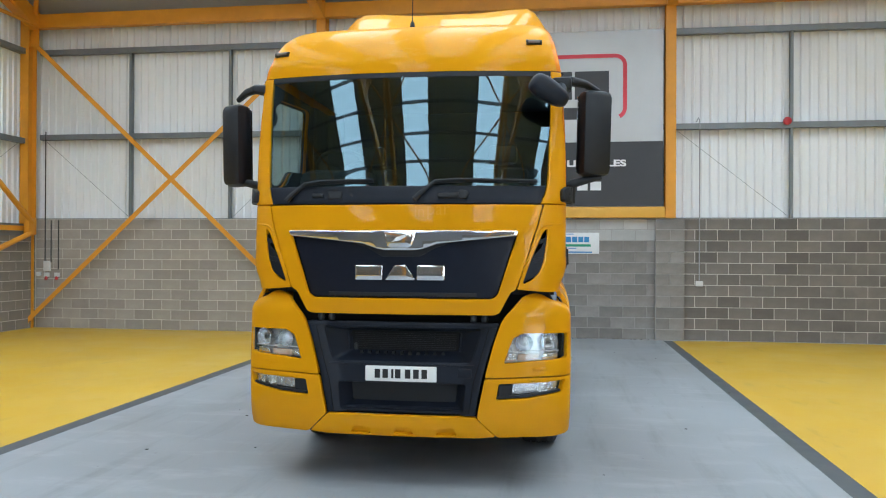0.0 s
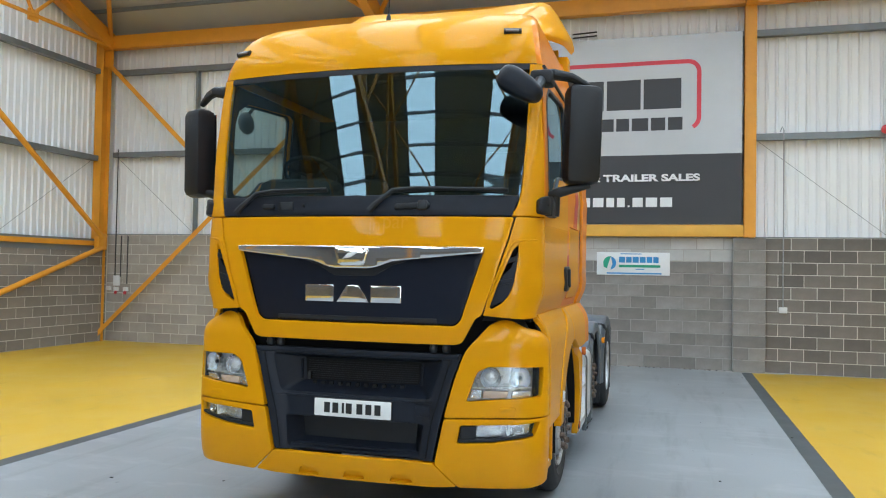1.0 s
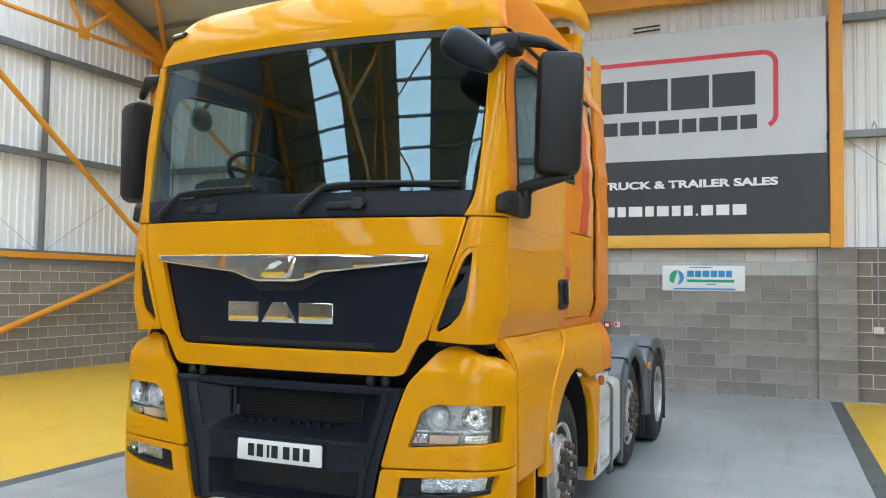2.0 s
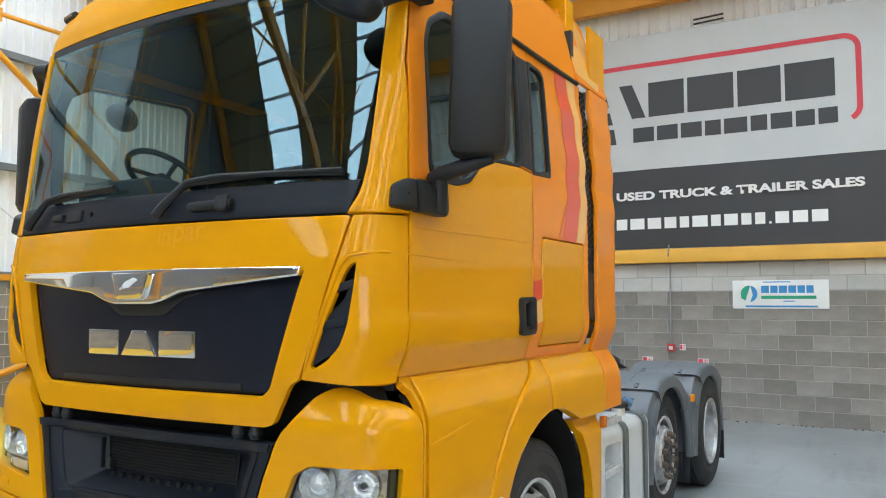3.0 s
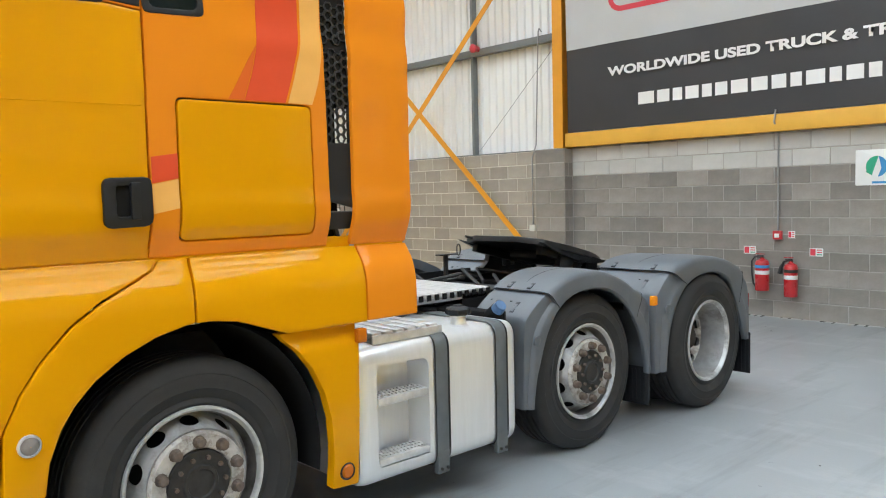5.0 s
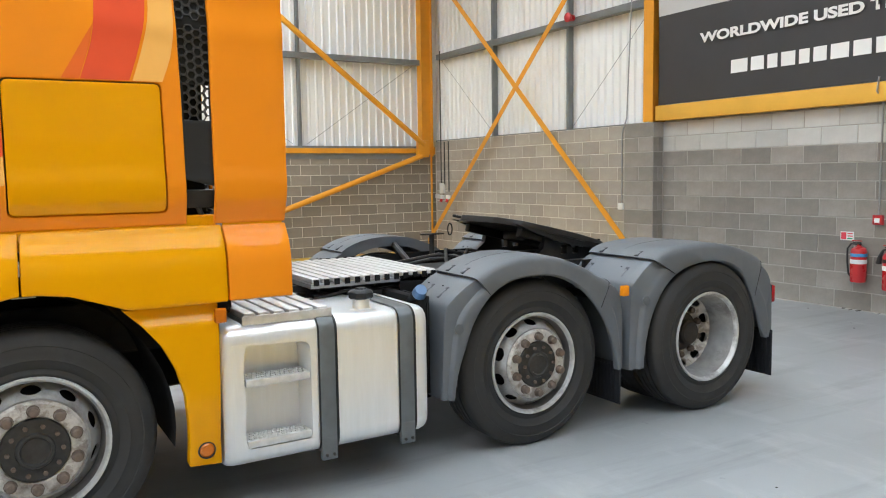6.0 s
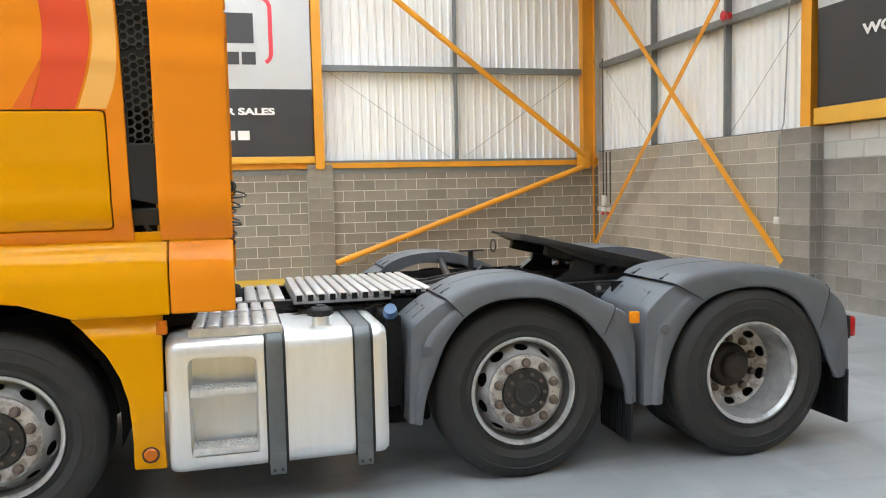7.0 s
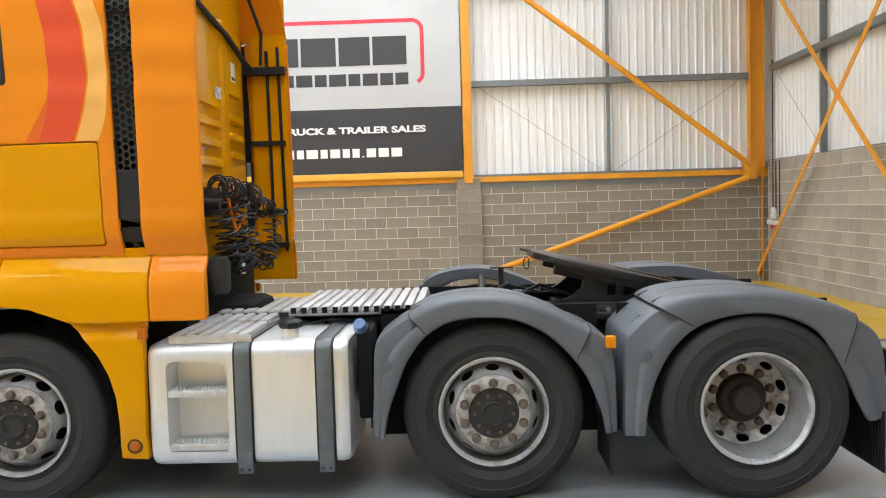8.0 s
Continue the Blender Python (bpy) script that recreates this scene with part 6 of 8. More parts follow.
# ---- mirrors ----
for s in (1, -1):
    base = part("mirror_base", plate(rounded([(5.742, 2.022), (5.935, 2.02), (5.95, 2.04), (5.947, 2.118), (5.90, 2.125), (5.83, 2.118), (5.79, 2.14), (5.742, 2.143)], 0.012, 3), (), 0.05, 0.045, 0.012, (0.02, 0.05), side(s)), BLACK_PLASTIC, None, "black door mirror on two arms")
    cap = part("mirror_foot_cap", plate(rounded([(5.655, 2.03), (5.736, 2.022), (5.736, 2.142), (5.70, 2.136), (5.668, 2.112)], 0.015, 3), (), 0.05, 0.043, 0.012, (0.02, 0.05), side(s)), BLACK_PLASTIC, base)
    c = side(s)(5.705, 2.08, 0.044)
    part("foot_screw", tube([c, side(s)(5.705, 2.08, 0.0455)], 0.006, 10), VOID_BLACK, cap)
    part("arm_post", tube([(s * 1.195, 5.885, 2.03), (s * 1.20, 5.885, 2.12), (s * 1.205, 5.885, 2.175)], 0.034, 12, [0.036, 0.034, 0.03]), BLACK_PLASTIC, base)
    part("lower_arm", tube([(s * 1.16, 5.872, 2.160), (s * 1.21, 5.88, 2.176), (s * 1.30, 5.89, 2.200), (s * 1.42, 5.905, 2.222)], 0.03, 12, [0.022, 0.034, 0.030, 0.016]), BLACK_PLASTIC, base)
    head = box(-0.122, 0.122, -0.08, 0.08, -0.315, 0.315, 0.05)
    for v in head.verts:
        if v.co.y < 0:
            v.co.y -= 0.03 * (1 - (v.co.z / 0.34) ** 2)
        v.co.x *= 1 - 0.08 * abs(v.co.z) / 0.34
    MM = pose(1.365, 5.915, 2.545, 0, 1.5, 22) if s > 0 else pose(-1.40, 5.915, 2.495, 0, -1.5, -22) @ Matrix.Diagonal((0.80, 1, 1.02, 1))
    head.transform(MM)
    part("mirror_head", head, BLACK_PLASTIC, base, "tall black mirror housing")
    mg = box(-0.10, 0.10, 0.076, 0.083, -0.285, 0.285, 0.003)
    mg.transform(MM)
    part("mirror_glass", mg, CHROME, base)
    part("upper_arm", tube([(s * 1.13, 5.80, 2.905), (s * 1.20, 5.78, 2.91), (s * 1.30, 5.86, 2.905), (s * 1.40, 5.93, 2.86)], 0.028, 10, [0.045, 0.036, 0.03, 0.022]), BLACK_PLASTIC, base)
    if s > 0:
        part("arm_joint", box(1.06, 1.20, 5.70, 5.86, 2.84, 2.93, 0.02), BLACK_PLASTIC, base)
        wm = bmesh.new()
        bmesh.ops.create_uvsphere(wm, u_segments=24, v_segments=14, radius=1.0)
        for v in wm.verts:
            p = [math.copysign(abs(a) ** 0.72, a) for a in v.co]
            v.co = Vector((p[0] * 0.15, p[1] * 0.085 * (1 if p[1] < 0 else 0.5), p[2] * 0.078 * (1 - 0.18 * p[0])))
        wm.transform(pose(1.04, 5.50, 2.785, 0, 32, 12))
        part("kerb_mirror", wm, DARK_TRIM, base, "small rounded kerb mirror")
        part("kerb_arm", tube([(1.12, 5.56, 2.77), (1.13, 5.66, 2.83), (1.12, 5.76, 2.88)], 0.035, 10), DARK_TRIM, base)
    else:
        wm = bmesh.new()
        bmesh.ops.create_uvsphere(wm, u_segments=24, v_segments=14, radius=1.0)
        for v in wm.verts:
            v.co = Vector((v.co.x * 0.05, v.co.y * 0.13, v.co.z * 0.085))
        wm.transform(pose(-1.30, 6.38, 2.80, 0, 0, 12))
        part("oval_mirror", wm, FENDER_GREY, base, "grey oval blind-spot mirror")
        part("oval_arm", tube([(-1.30, 6.40, 2.87), (-1.24, 6.42, 2.95), (-1.14, 6.45, 2.97)], 0.014, 8), BLACK_PLASTIC, base)

# ---- inside the cab ----
part("cab_floor", box(-1.08, 1.08, 5.75, 7.62, 1.36, 1.40), LINING)
part("cab_back", box(-1.10, 1.10, 7.60, 7.64, 1.38, 3.3), LINING)
part("headlining", box(-1.05, 1.05, 5.95, 7.60, 3.02, 3.05), LINING)
dash = bmesh.new()
add_box(dash, -1.06, 1.06, 5.70, 6.12, 1.75, 2.11, 0.05)
add_box(dash, -0.86, -0.28, 5.76, 6.04, 1.95, 2.29, 0.08)
part("dashboard", dash, LINING)
for u in (-0.58, 0.62):
    seat = part("seat", box(u - 0.25, u + 0.25, 6.45, 6.95, 1.55, 1.85, 0.06), SEAT_CLOTH)
    part("seat_back", box(u - 0.24, u + 0.24, 6.92, 7.10, 1.80, 2.42, 0.07, Matrix.Translation((0, 0, 0))), SEAT_CLOTH, seat)
    part("headrest", box(u - 0.13, u + 0.13, 6.95, 7.06, 2.45, 2.62, 0.04), SEAT_CLOTH, seat)
    part("seat_pillar", box(u - 0.15, u + 0.15, 6.55, 6.85, 1.40, 1.55), LINING, seat)
wheel_pts = [Vector((0.21 * math.cos(2 * math.pi * k / 28), 0.21 * math.sin(2 * math.pi * k / 28), 0)) for k in range(29)]
MW = pose(-0.58, 6.10, 2.33, -35)
sw = part("steering_wheel", tube([MW @ p for p in wheel_pts], 0.016, 8), BLACK_PLASTIC)
part("steering_hub", tube([MW @ Vector((0, 0, 0.0)), MW @ Vector((0, 0, -0.35))], 0.05, 10), BLACK_PLASTIC, sw)
for k in range(3):
    a = radians(90 + 120 * k)
    part("steering_spoke", tube([MW @ Vector((0, 0, 0)), MW @ Vector((0.21 * math.cos(a), 0.21 * math.sin(a), 0))], 0.014, 6), BLACK_PLASTIC, sw)
cur = bmesh.new()
for k in range(14):
    add_tube(cur, [(-1.06 + 0.013 * k, 7.2, 1.9), (-1.06 + 0.013 * k, 7.2, 2.95)], 0.012, 6)
part("side_curtain", cur, LINING)
part("bunk_panel", box(-1.075, -1.045, 6.84, 7.58, 2.0, 2.96, 0.01), LINING)

# ---- cab back wall ----
bw = part("cab_rear_wall", box(-1.05, 1.05, 7.66, 7.80, 1.30, 3.54, 0.02), YELLOW, None, "yellow ribbed rear wall of the cab")
def on_wall(a, b, d):
    return Vector((a, 7.80 + d, b))


def pressing(u0, u1, z0, z1, h, r=0.03):
    """A pressed panel standing h off the cab's back wall, with sloped edges."""
    return tray(rounded([(u0, z0), (u1, z0), (u1, z1), (u0, z1)], r, 3), rounded([(u0 + 0.02, z0 + 0.02), (u1 - 0.02, z0 + 0.02), (u1 - 0.02, z1 - 0.02), (u0 + 0.02, z1 - 0.02)], r, 3), -0.004, h, on_wall, 2)


for u0, u1, z0, z1, h in ((-0.36, 0.98, 2.36, 3.00, 0.022), (-0.36, 0.98, 2.215, 2.30, 0.028), (-0.36, 0.98, 2.075, 2.16, 0.028), (-0.36, 0.98, 1.935, 2.02, 0.028), (-0.36, 0.98, 1.60, 1.86, 0.02),
                          (-0.92, -0.56, 2.50, 3.00, 0.02), (-0.92, -0.60, 2.30, 2.38, 0.026), (-0.92, -0.60, 2.16, 2.24, 0.026), (-0.92, -0.60, 2.02, 2.10, 0.026), (-0.54, -0.40, 1.62, 3.04, 0.03)):
    bm = pressing(u0, u1, z0, z1, h)
    n = len(bm.verts) // 3
    bm.verts.ensure_lookup_table()
    bm.faces.new(bm.verts[2 * n:3 * n])
    part("wall_rib", bm, YELLOW, bw)
part("wall_label", box(-0.74, -0.64, 7.821, 7.824, 2.62, 2.76), PLATE_WHITE, bw)
part("label_print", box(-0.735, -0.645, 7.8245, 7.8255, 2.63, 2.655), INK_DARK, bw)
part("wall_latch", box(-0.34, -0.22, 7.823, 7.832, 2.44, 2.52), LAMP_GREY, bw)
part("wall_cable", tube([(0.9, 7.84, 3.25), (0.2, 7.84, 3.02), (-0.5, 7.84, 2.93), (-0.9, 7.86, 2.80), (-1.0, 7.9, 2.74)], 0.022, 8), BLACK_PLASTIC, bw)
for s in (1, -1):
    part("wall_end_cap", box(min(s * 1.052, s * 1.062), max(s * 1.052, s * 1.062), 7.66, 7.80, 1.40, 3.0, 0.002), VOID_BLACK, bw)
# struts inside the far deflector
fd = part("deflector_frame", tube([(-1.10, 8.10, 1.30), (-1.08, 8.08, 2.95)], 0.014, 8), BLACK_PLASTIC, None, "black steel strut frame")
part("frame_bar", tube([(-1.10, 8.0, 1.30), (-1.08, 7.99, 2.92)], 0.014, 8), BLACK_PLASTIC, fd)
for z in (1.35, 1.62, 2.18, 2.75):
    part("frame_rung", box(-1.12, -1.07, 7.84, 8.12, z - 0.02, z + 0.02), BLACK_PLASTIC, fd)
part("frame_rail", box(-1.12, -1.04, 7.80, 8.14, 2.73, 2.79), BLACK_PLASTIC, fd)
part("frame_hook", tube([(-1.04, 7.95, 2.8), (-1.02, 7.97, 3.05), (-0.95, 7.9, 3.3), (-0.8, 7.83, 3.5)], 0.014, 8), BLACK_PLASTIC, fd)
for s in (1, -1):
    part("deflector_inner", box(min(s * 1.10, s * 1.12), max(s * 1.10, s * 1.12), 7.86, 8.14, 1.07, 3.40), YELLOW)

# coiled air and power lines
def coil(p0, p1, r, turns, wire_r, sagz):
    p0, p1 = Vector(p0), Vector(p1)
    pts = []
    n = turns * 12
    for k in range(n + 1):
        t = k / n
        c = p0.lerp(p1, t) + Vector((0, 0, -sagz * 4 * t * (1 - t)))
        d = (p1 - p0).normalized()
        dz = -sagz * 4 * (1 - 2 * t)
        ax = (Vector((p1.x - p0.x, p1.y - p0.y, p1.z - p0.z + dz))).normalized()
        a = ax.cross(Vector((0, 1, 0.2))).normalized()
        b = ax.cross(a)
        w = 2 * math.pi * turns * t
        wob = r * (1 + 0.12 * math.sin(5.3 * w / 6.283 + 40 * r) + 0.12 * math.sin(2.1 * w / 6.283))
        c += Vector((0, 0.02 * math.sin(1.7 * w / 6.283), 0.012 * math.sin(2.9 * w / 6.283)))
        pts.append(c + wob * (math.cos(w) * a + math.sin(w) * b))
    return tube(pts, wire_r, 6)


part("coiled_hose", coil((0.12, 8.02, 1.72), (-0.08, 8.04, 1.64), 0.072, 28, 0.0065, 0.40), HOSE, None, "black coiled air hoses behind the cab")
part("coiled_hose", coil((0.26, 7.98, 1.70), (0.10, 8.0, 1.62), 0.068, 26, 0.0065, 0.36), HOSE)
part("coiled_hose", coil((-0.45, 8.17, 1.66), (-0.50, 7.98, 1.46), 0.056, 22, 0.006, 0.30), HOSE)
part("coiled_hose", coil((0.30, 7.95, 1.80), (-0.22, 8.08, 1.72), 0.060, 18, 0.0065, -0.02), HOSE)
part("coiled_hose", coil((-0.22, 8.05, 1.72), (-0.42, 8.12, 1.68), 0.055, 9, 0.0065, 0.04), HOSE)
for pts, mt in (([(0.25, 8.02, 1.72), (0.2, 8.05, 1.5), (0.05, 8.06, 1.58), (0.02, 7.9, 1.7)], AMBER), ([(0.12, 7.98, 1.78), (0.0, 8.02, 1.72), (-0.1, 7.9, 1.62)], RED_CAP)):
    part("air_line", tube(pts, 0.012, 8), mt)
part("coupling_bracket", box(-0.5, 0.45, 7.82, 7.88, 1.60, 1.80, 0.01), BLACK_PLASTIC)
for u in (-0.3, -0.1, 0.1, 0.28):
    part("coupling", tube([(u, 7.88, 1.70), (u, 7.98, 1.68)], 0.03, 12), STEEL_DIRTY)
part("air_canister", lathe([(0.001, 1.12), (0.07, 1.12), (0.085, 1.15), (0.085, 1.32), (0.07, 1.35), (0.001, 1.35)], 20, "z", (0.42, 7.98, 0)), STEEL_DIRTY)
part("rear_plumbing", box(-0.6, 0.9, 7.70, 7.95, 0.95, 1.28, 0.02), VOID_BLACK)
part("small_plate", box(-0.30, -0.18, 7.96, 7.965, 1.18, 1.28), PLATE_WHITE)

# ---- wheels ----
def cone_band(r0, a0, r1, a1, holes, ra, rs, seg=60, th=0.012, shift=0.5):
    """A turned band from (r0, a0) to (r1, a1) with oval hand holes through it."""
    L = math.hypot(r1 - r0, a1 - a0)
    rm = (r0 + r1) / 2
    W = 2 * math.pi * rm
    hs = [ellipse((k + shift) / holes * W, L * 0.5, ra, rs, 16) for k in range(holes)]
    nx, nr = (a1 - a0) / L, (r1 - r0) / L
    def fn(a, b, d):
        t = a / rm
        r = r0 + nr * b - nx * d
        x = a0 + nx * b + nr * d
        return Vector((x, r * math.cos(t), r * math.sin(t)))
    bm = plate([(0, 0), (W, 0), (W, L), (0, L)], hs, th, 0, 0, (W / seg, None), fn)
    bmesh.ops.remove_doubles(bm, verts=bm.verts, dist=0.0005)
    return bm


def wheel(s, u, y, z, R, width, deep, name="wheel"):
    """One road wheel; u is the outer face. deep: the dished outer wheel of a twin pair, else the hub stands out."""
    w = part(name, bmesh.new(), TYRE, None, "road wheel with painted steel rim")
    T = Matrix.Translation((s * u, y, z)) @ Matrix.Diagonal((s, 1, 1, 1))
    def add(nm, bm, mt, lab="", angle=35):
        bm.transform(T)
        return part(nm, bm, mt, w, lab, angle)
    prof = [(0.285, -0.03), (0.298, -0.012), (0.315, -0.006), (0.335, -0.012), (0.345, -0.004), (0.365, 0.004), (R - 0.13, 0.008), (R - 0.125, 0.011), (R - 0.118, 0.008), (R - 0.095, 0.012), (R - 0.07, 0.006), (R - 0.066, 0.009), (R - 0.055, 0.006), (R - 0.05, 0.003), (R - 0.03, -0.006), (R - 0.012, -0.022), (R - 0.004, -0.035)]
    grooves = 4
    tw = width - 0.07
    for g in range(grooves):
        a = -0.035 - tw * (g + 1) / (grooves + 1)
        prof += [(R, a + 0.008), (R - 0.012, a + 0.006), (R - 0.012, a - 0.006), (R, a - 0.008)]
    prof += [(R - 0.004, -width + 0.035), (R - 0.03, -width + 0.006), (R - 0.10, -width), (0.30, -width + 0.02), (0.285, -width + 0.03)]
    add("tyre", lathe(prof, 72, "x", closed=True), TYRE, "black tyre with dusty sidewall")
    if not deep:
        add("rim", lathe([(0.302, 0.004), (0.304, -0.008), (0.296, -0.012), (0.288, -0.02), (0.283, -0.06), (0.27, -0.10), (0.27, -0.14), (0.262, -0.14), (0.262, -0.10), (0.274, -0.055), (0.28, -0.014), (0.292, 0.002)], 64, "x", closed=True), RIM_BRIGHT)
        add("barrel", lathe([(0.2795, -0.016), (0.2735, -0.055), (0.2615, -0.10), (0.2600, -0.10), (0.2720, -0.055), (0.2780, -0.016)], 64, "x", closed=True), BARREL_SHADE)
        add("wheel_shadow_plate", lathe([(0.10, -0.13), (0.268, -0.13), (0.268, -0.135), (0.10, -0.135)], 40, "x", closed=True), VOID_BLACK)
        add("disc", cone_band(0.266, -0.10, 0.205, 0.005, 10, 0.040, 0.036), RIM, "silver disc with hand holes")
        add("flange", lathe([(0.208, -0.004), (0.206, 0.012), (0.196, 0.024), (0.143, 0.026), (0.136, 0.018), (0.136, -0.02)], 48, "x"), RIM_WORN, "worn rusty wheel flange")
        for k in range(10):
            a = 2 * math.pi * k / 10 + 0.31
            add("wheel_nut", lathe([(0.024, 0.024), (0.027, 0.030), (0.023, 0.034), (0.022, 0.056), (0.016, 0.063), (0.001, 0.065)], 10, "x", (0, 0.1675 * math.cos(a), 0.1675 * math.sin(a))), RUST_NUT)
        add("hub", lathe([(0.137, 0.0), (0.137, 0.020), (0.130, 0.030), (0.078, 0.034), (0.072, 0.044), (0.060, 0.046), (0.055, 0.036), (0.001, 0.038)], 36, "x"), HUB_DARK, "dark greasy hub cap")
        for k in range(10):
            a = 2 * math.pi * k / 10
            add("hub_bolt", lathe([(0.010, 0.036), (0.010, 0.05), (0.001, 0.051)], 6, "x", (0, 0.105 * math.cos(a), 0.105 * math.sin(a))), RUST_NUT)
    else:
        D = 0.05      # how much deeper the disc sits in the dish
        add("rim", lathe([(0.302, 0.004), (0.304, -0.008), (0.296, -0.014), (0.287, -0.02), (0.280, -0.05), (0.272, -0.075), (0.262, -0.19 - D), (0.254, -0.19 - D), (0.264, -0.075), (0.274, -0.04), (0.282, -0.010), (0.292, 0.003)], 64, "x", closed=True), RIM_BRIGHT, "bright deep-dished rim")
        # Darker paint than the lip: shade inside the dish put into the colour.
        add("rim_well", lathe([(0.2780, -0.022), (0.2725, -0.045), (0.2625, -0.078), (0.2525, -0.19 - D), (0.2510, -0.19 - D), (0.2610, -0.078), (0.2710, -0.045), (0.2765, -0.022)], 64, "x", closed=True), RIM)
        add("disc", cone_band(0.258, -0.165 - D, 0.205, -0.215 - D, 10, 0.038, 0.030), RIM_WORN, "silver disc with hand holes")
        add("flange", lathe([(0.208, -0.228 - D), (0.207, -0.211 - D), (0.198, -0.205 - D), (0.143, -0.205 - D), (0.136, -0.215 - D), (0.136, -0.235 - D)], 48, "x"), RIM_WORN)
        for k in range(10):
            a = 2 * math.pi * k / 10 + 0.31
            add("wheel_nut", lathe([(0.024, -0.207 - D), (0.027, -0.201 - D), (0.023, -0.197 - D), (0.022, -0.175 - D), (0.016, -0.168 - D), (0.001, -0.166 - D)], 10, "x", (0, 0.1675 * math.cos(a), 0.1675 * math.sin(a))), RUST_NUT)
        add("hub", lathe([(0.137, -0.225 - D), (0.135, -0.185 - D), (0.12, -0.165 - D), (0.088, -0.155 - D), (0.084, -0.115 - D), (0.07, -0.10 - D), (0.001, -0.098 - D)], 36, "x"), HUB_RUST, "brown rusty hub")
        # the inner twin
        inner = [(p, a - width - 0.03) for p, a in prof]
        add("inner_tyre", lathe(inner, 48, "x", closed=True), TYRE)
    return w


AX = ((7.04, 0.492, 0.502, 1.10, 0.30), (9.68, 0.490, 0.500, 1.078, 0.30), (11.085, 0.496, 0.507, 1.158, 0.29))
for i, (y, z, R, u, wd) in enumerate(AX):
    for s in (1, -1):
        wheel(s, u, y, R - 0.004, R, wd, i == 2)
    part("axle", tube([(-u + 0.25, y, z), (u - 0.25, y, z)], 0.06, 12), STEEL_DIRTY)
part("differential", lathe([(0.001, -0.22), (0.12, -0.2), (0.2, -0.08), (0.2, 0.08), (0.12, 0.2), (0.001, 0.22)], 20, "x", (0, 11.075, 0.51)), STEEL_DIRTY)

# ---- chassis ----
for s in (1, -1):
    bm = bmesh.new()
    a, b = (0.34, 0.41) if s > 0 else (-0.41, -0.34)
    add_box(bm, (s * 0.40 - 0.004), (s * 0.40 + 0.004), 5.9, 11.72, 0.72, 0.98)
    add_box(bm, a, b, 5.9, 11.72, 0.975, 0.985)
    add_box(bm, a, b, 5.9, 11.72, 0.715, 0.725)
    rail = part("chassis_rail", bm, STEEL_DIRTY, None, "dark dirty steel chassis rail")
    for k in range(26):
        part("rail_bolt", lathe([(0.014, 0), (0.014, s * 0.012), (0.001, s * 0.013)], 6, "x", (s * 0.404, 8.3 + 0.13 * k, 0.78 + 0.13 * (k % 2))), STEEL_DIRTY, rail)
for y in (8.3, 9.2, 10.2, 11.0, 11.68):
    part("cross_member", box(-0.40, 0.40, y - 0.05, y + 0.05, 0.76, 0.95, 0.008), STEEL_DIRTY)
for s in (1, -1):
    for y0, y1 in ((8.98, 9.26), (10.14, 10.48)):
        part("suspension_bracket", box(min(s * 0.42, s * 0.6), max(s * 0.42, s * 0.6), y0, y1, 0.24, 0.80, 0.02), VOID_BLACK)
part("gearbox", box(-0.28, 0.28, 6.2, 8.2, 0.45, 1.05, 0.08), VOID_BLACK)
part("engine_block", box(-0.42, 0.42, 5.8, 6.9, 0.5, 1.32, 0.08), VOID_BLACK)
part("prop_shaft", tube([(0, 8.2, 0.75), (0, 11.0, 0.55)], 0.06, 12), STEEL_DIRTY)
for s in (1, -1):
    for y in (9.45, 9.95, 10.78, 11.36):
        part("air_spring", lathe([(0.09, 0.55), (0.125, 0.59), (0.13, 0.68), (0.125, 0.76), (0.09, 0.80)], 20, "z", (s * 0.52, y, 0)), BLACK_PLASTIC)
    part("spring_beam", box(s * 0.52 - 0.05, s * 0.52 + 0.05, 9.3, 10.1, 0.46, 0.55, 0.01), STEEL_DIRTY)
    part("spring_beam", box(s * 0.52 - 0.05, s * 0.52 + 0.05, 10.65, 11.5, 0.46, 0.55, 0.01), STEEL_DIRTY)
# The two tanks nearest the middle are added to block light under the chassis.
for u, y0, y1, z, r in ((-0.62, 9.05, 9.2, 0.6, 0.12), (-0.72, 8.95, 9.12, 0.58, 0.13), (0.0, 8.3, 9.1, 0.52, 0.14), (-0.2, 9.9, 10.5, 0.62, 0.12)):
    part("air_tank_blocker", lathe([(0.001, y0), (r * 0.7, y0 + 0.01), (r, y0 + 0.05), (r, y1 - 0.05), (r * 0.7, y1 - 0.01), (0.001, y1)], 20, "y", (u, 0, z)), VOID_BLACK)
part("silencer", box(-1.05, -0.45, 7.75, 8.8, 0.28, 0.85, 0.06), STEEL_DIRTY)
# lines and valves along the rails
rng = random.Random(7)
for k in range(9):
    u = rng.uniform(0.42, 0.62) * (1 if k % 2 else -1)
    y0 = rng.uniform(8.2, 9.0)
    pts = [(u + rng.uniform(-0.05, 0.05), y0 + 0.28 * i, 0.94 + rng.uniform(-0.03, 0.03)) for i in range(7)]
    part("air_pipe", tube(pts, 0.011, 6), HOSE)
for y in (8.55, 8.75, 8.92, 9.12):
    vb = part("valve_block", box(0.44, 0.58, y - 0.05, y + 0.06, 0.86, 0.95, 0.012), BLACK_PLASTIC)
    part("valve_cap", lathe([(0.02, 0.95), (0.02, 0.97), (0.001, 0.972)], 10, "z", (0.5, y, 0)), HUB_DARK, vb)
part("mud_bracket", box(0.45, 1.0, 8.93, 9.0, 0.45, 0.95, 0.02), VOID_BLACK)

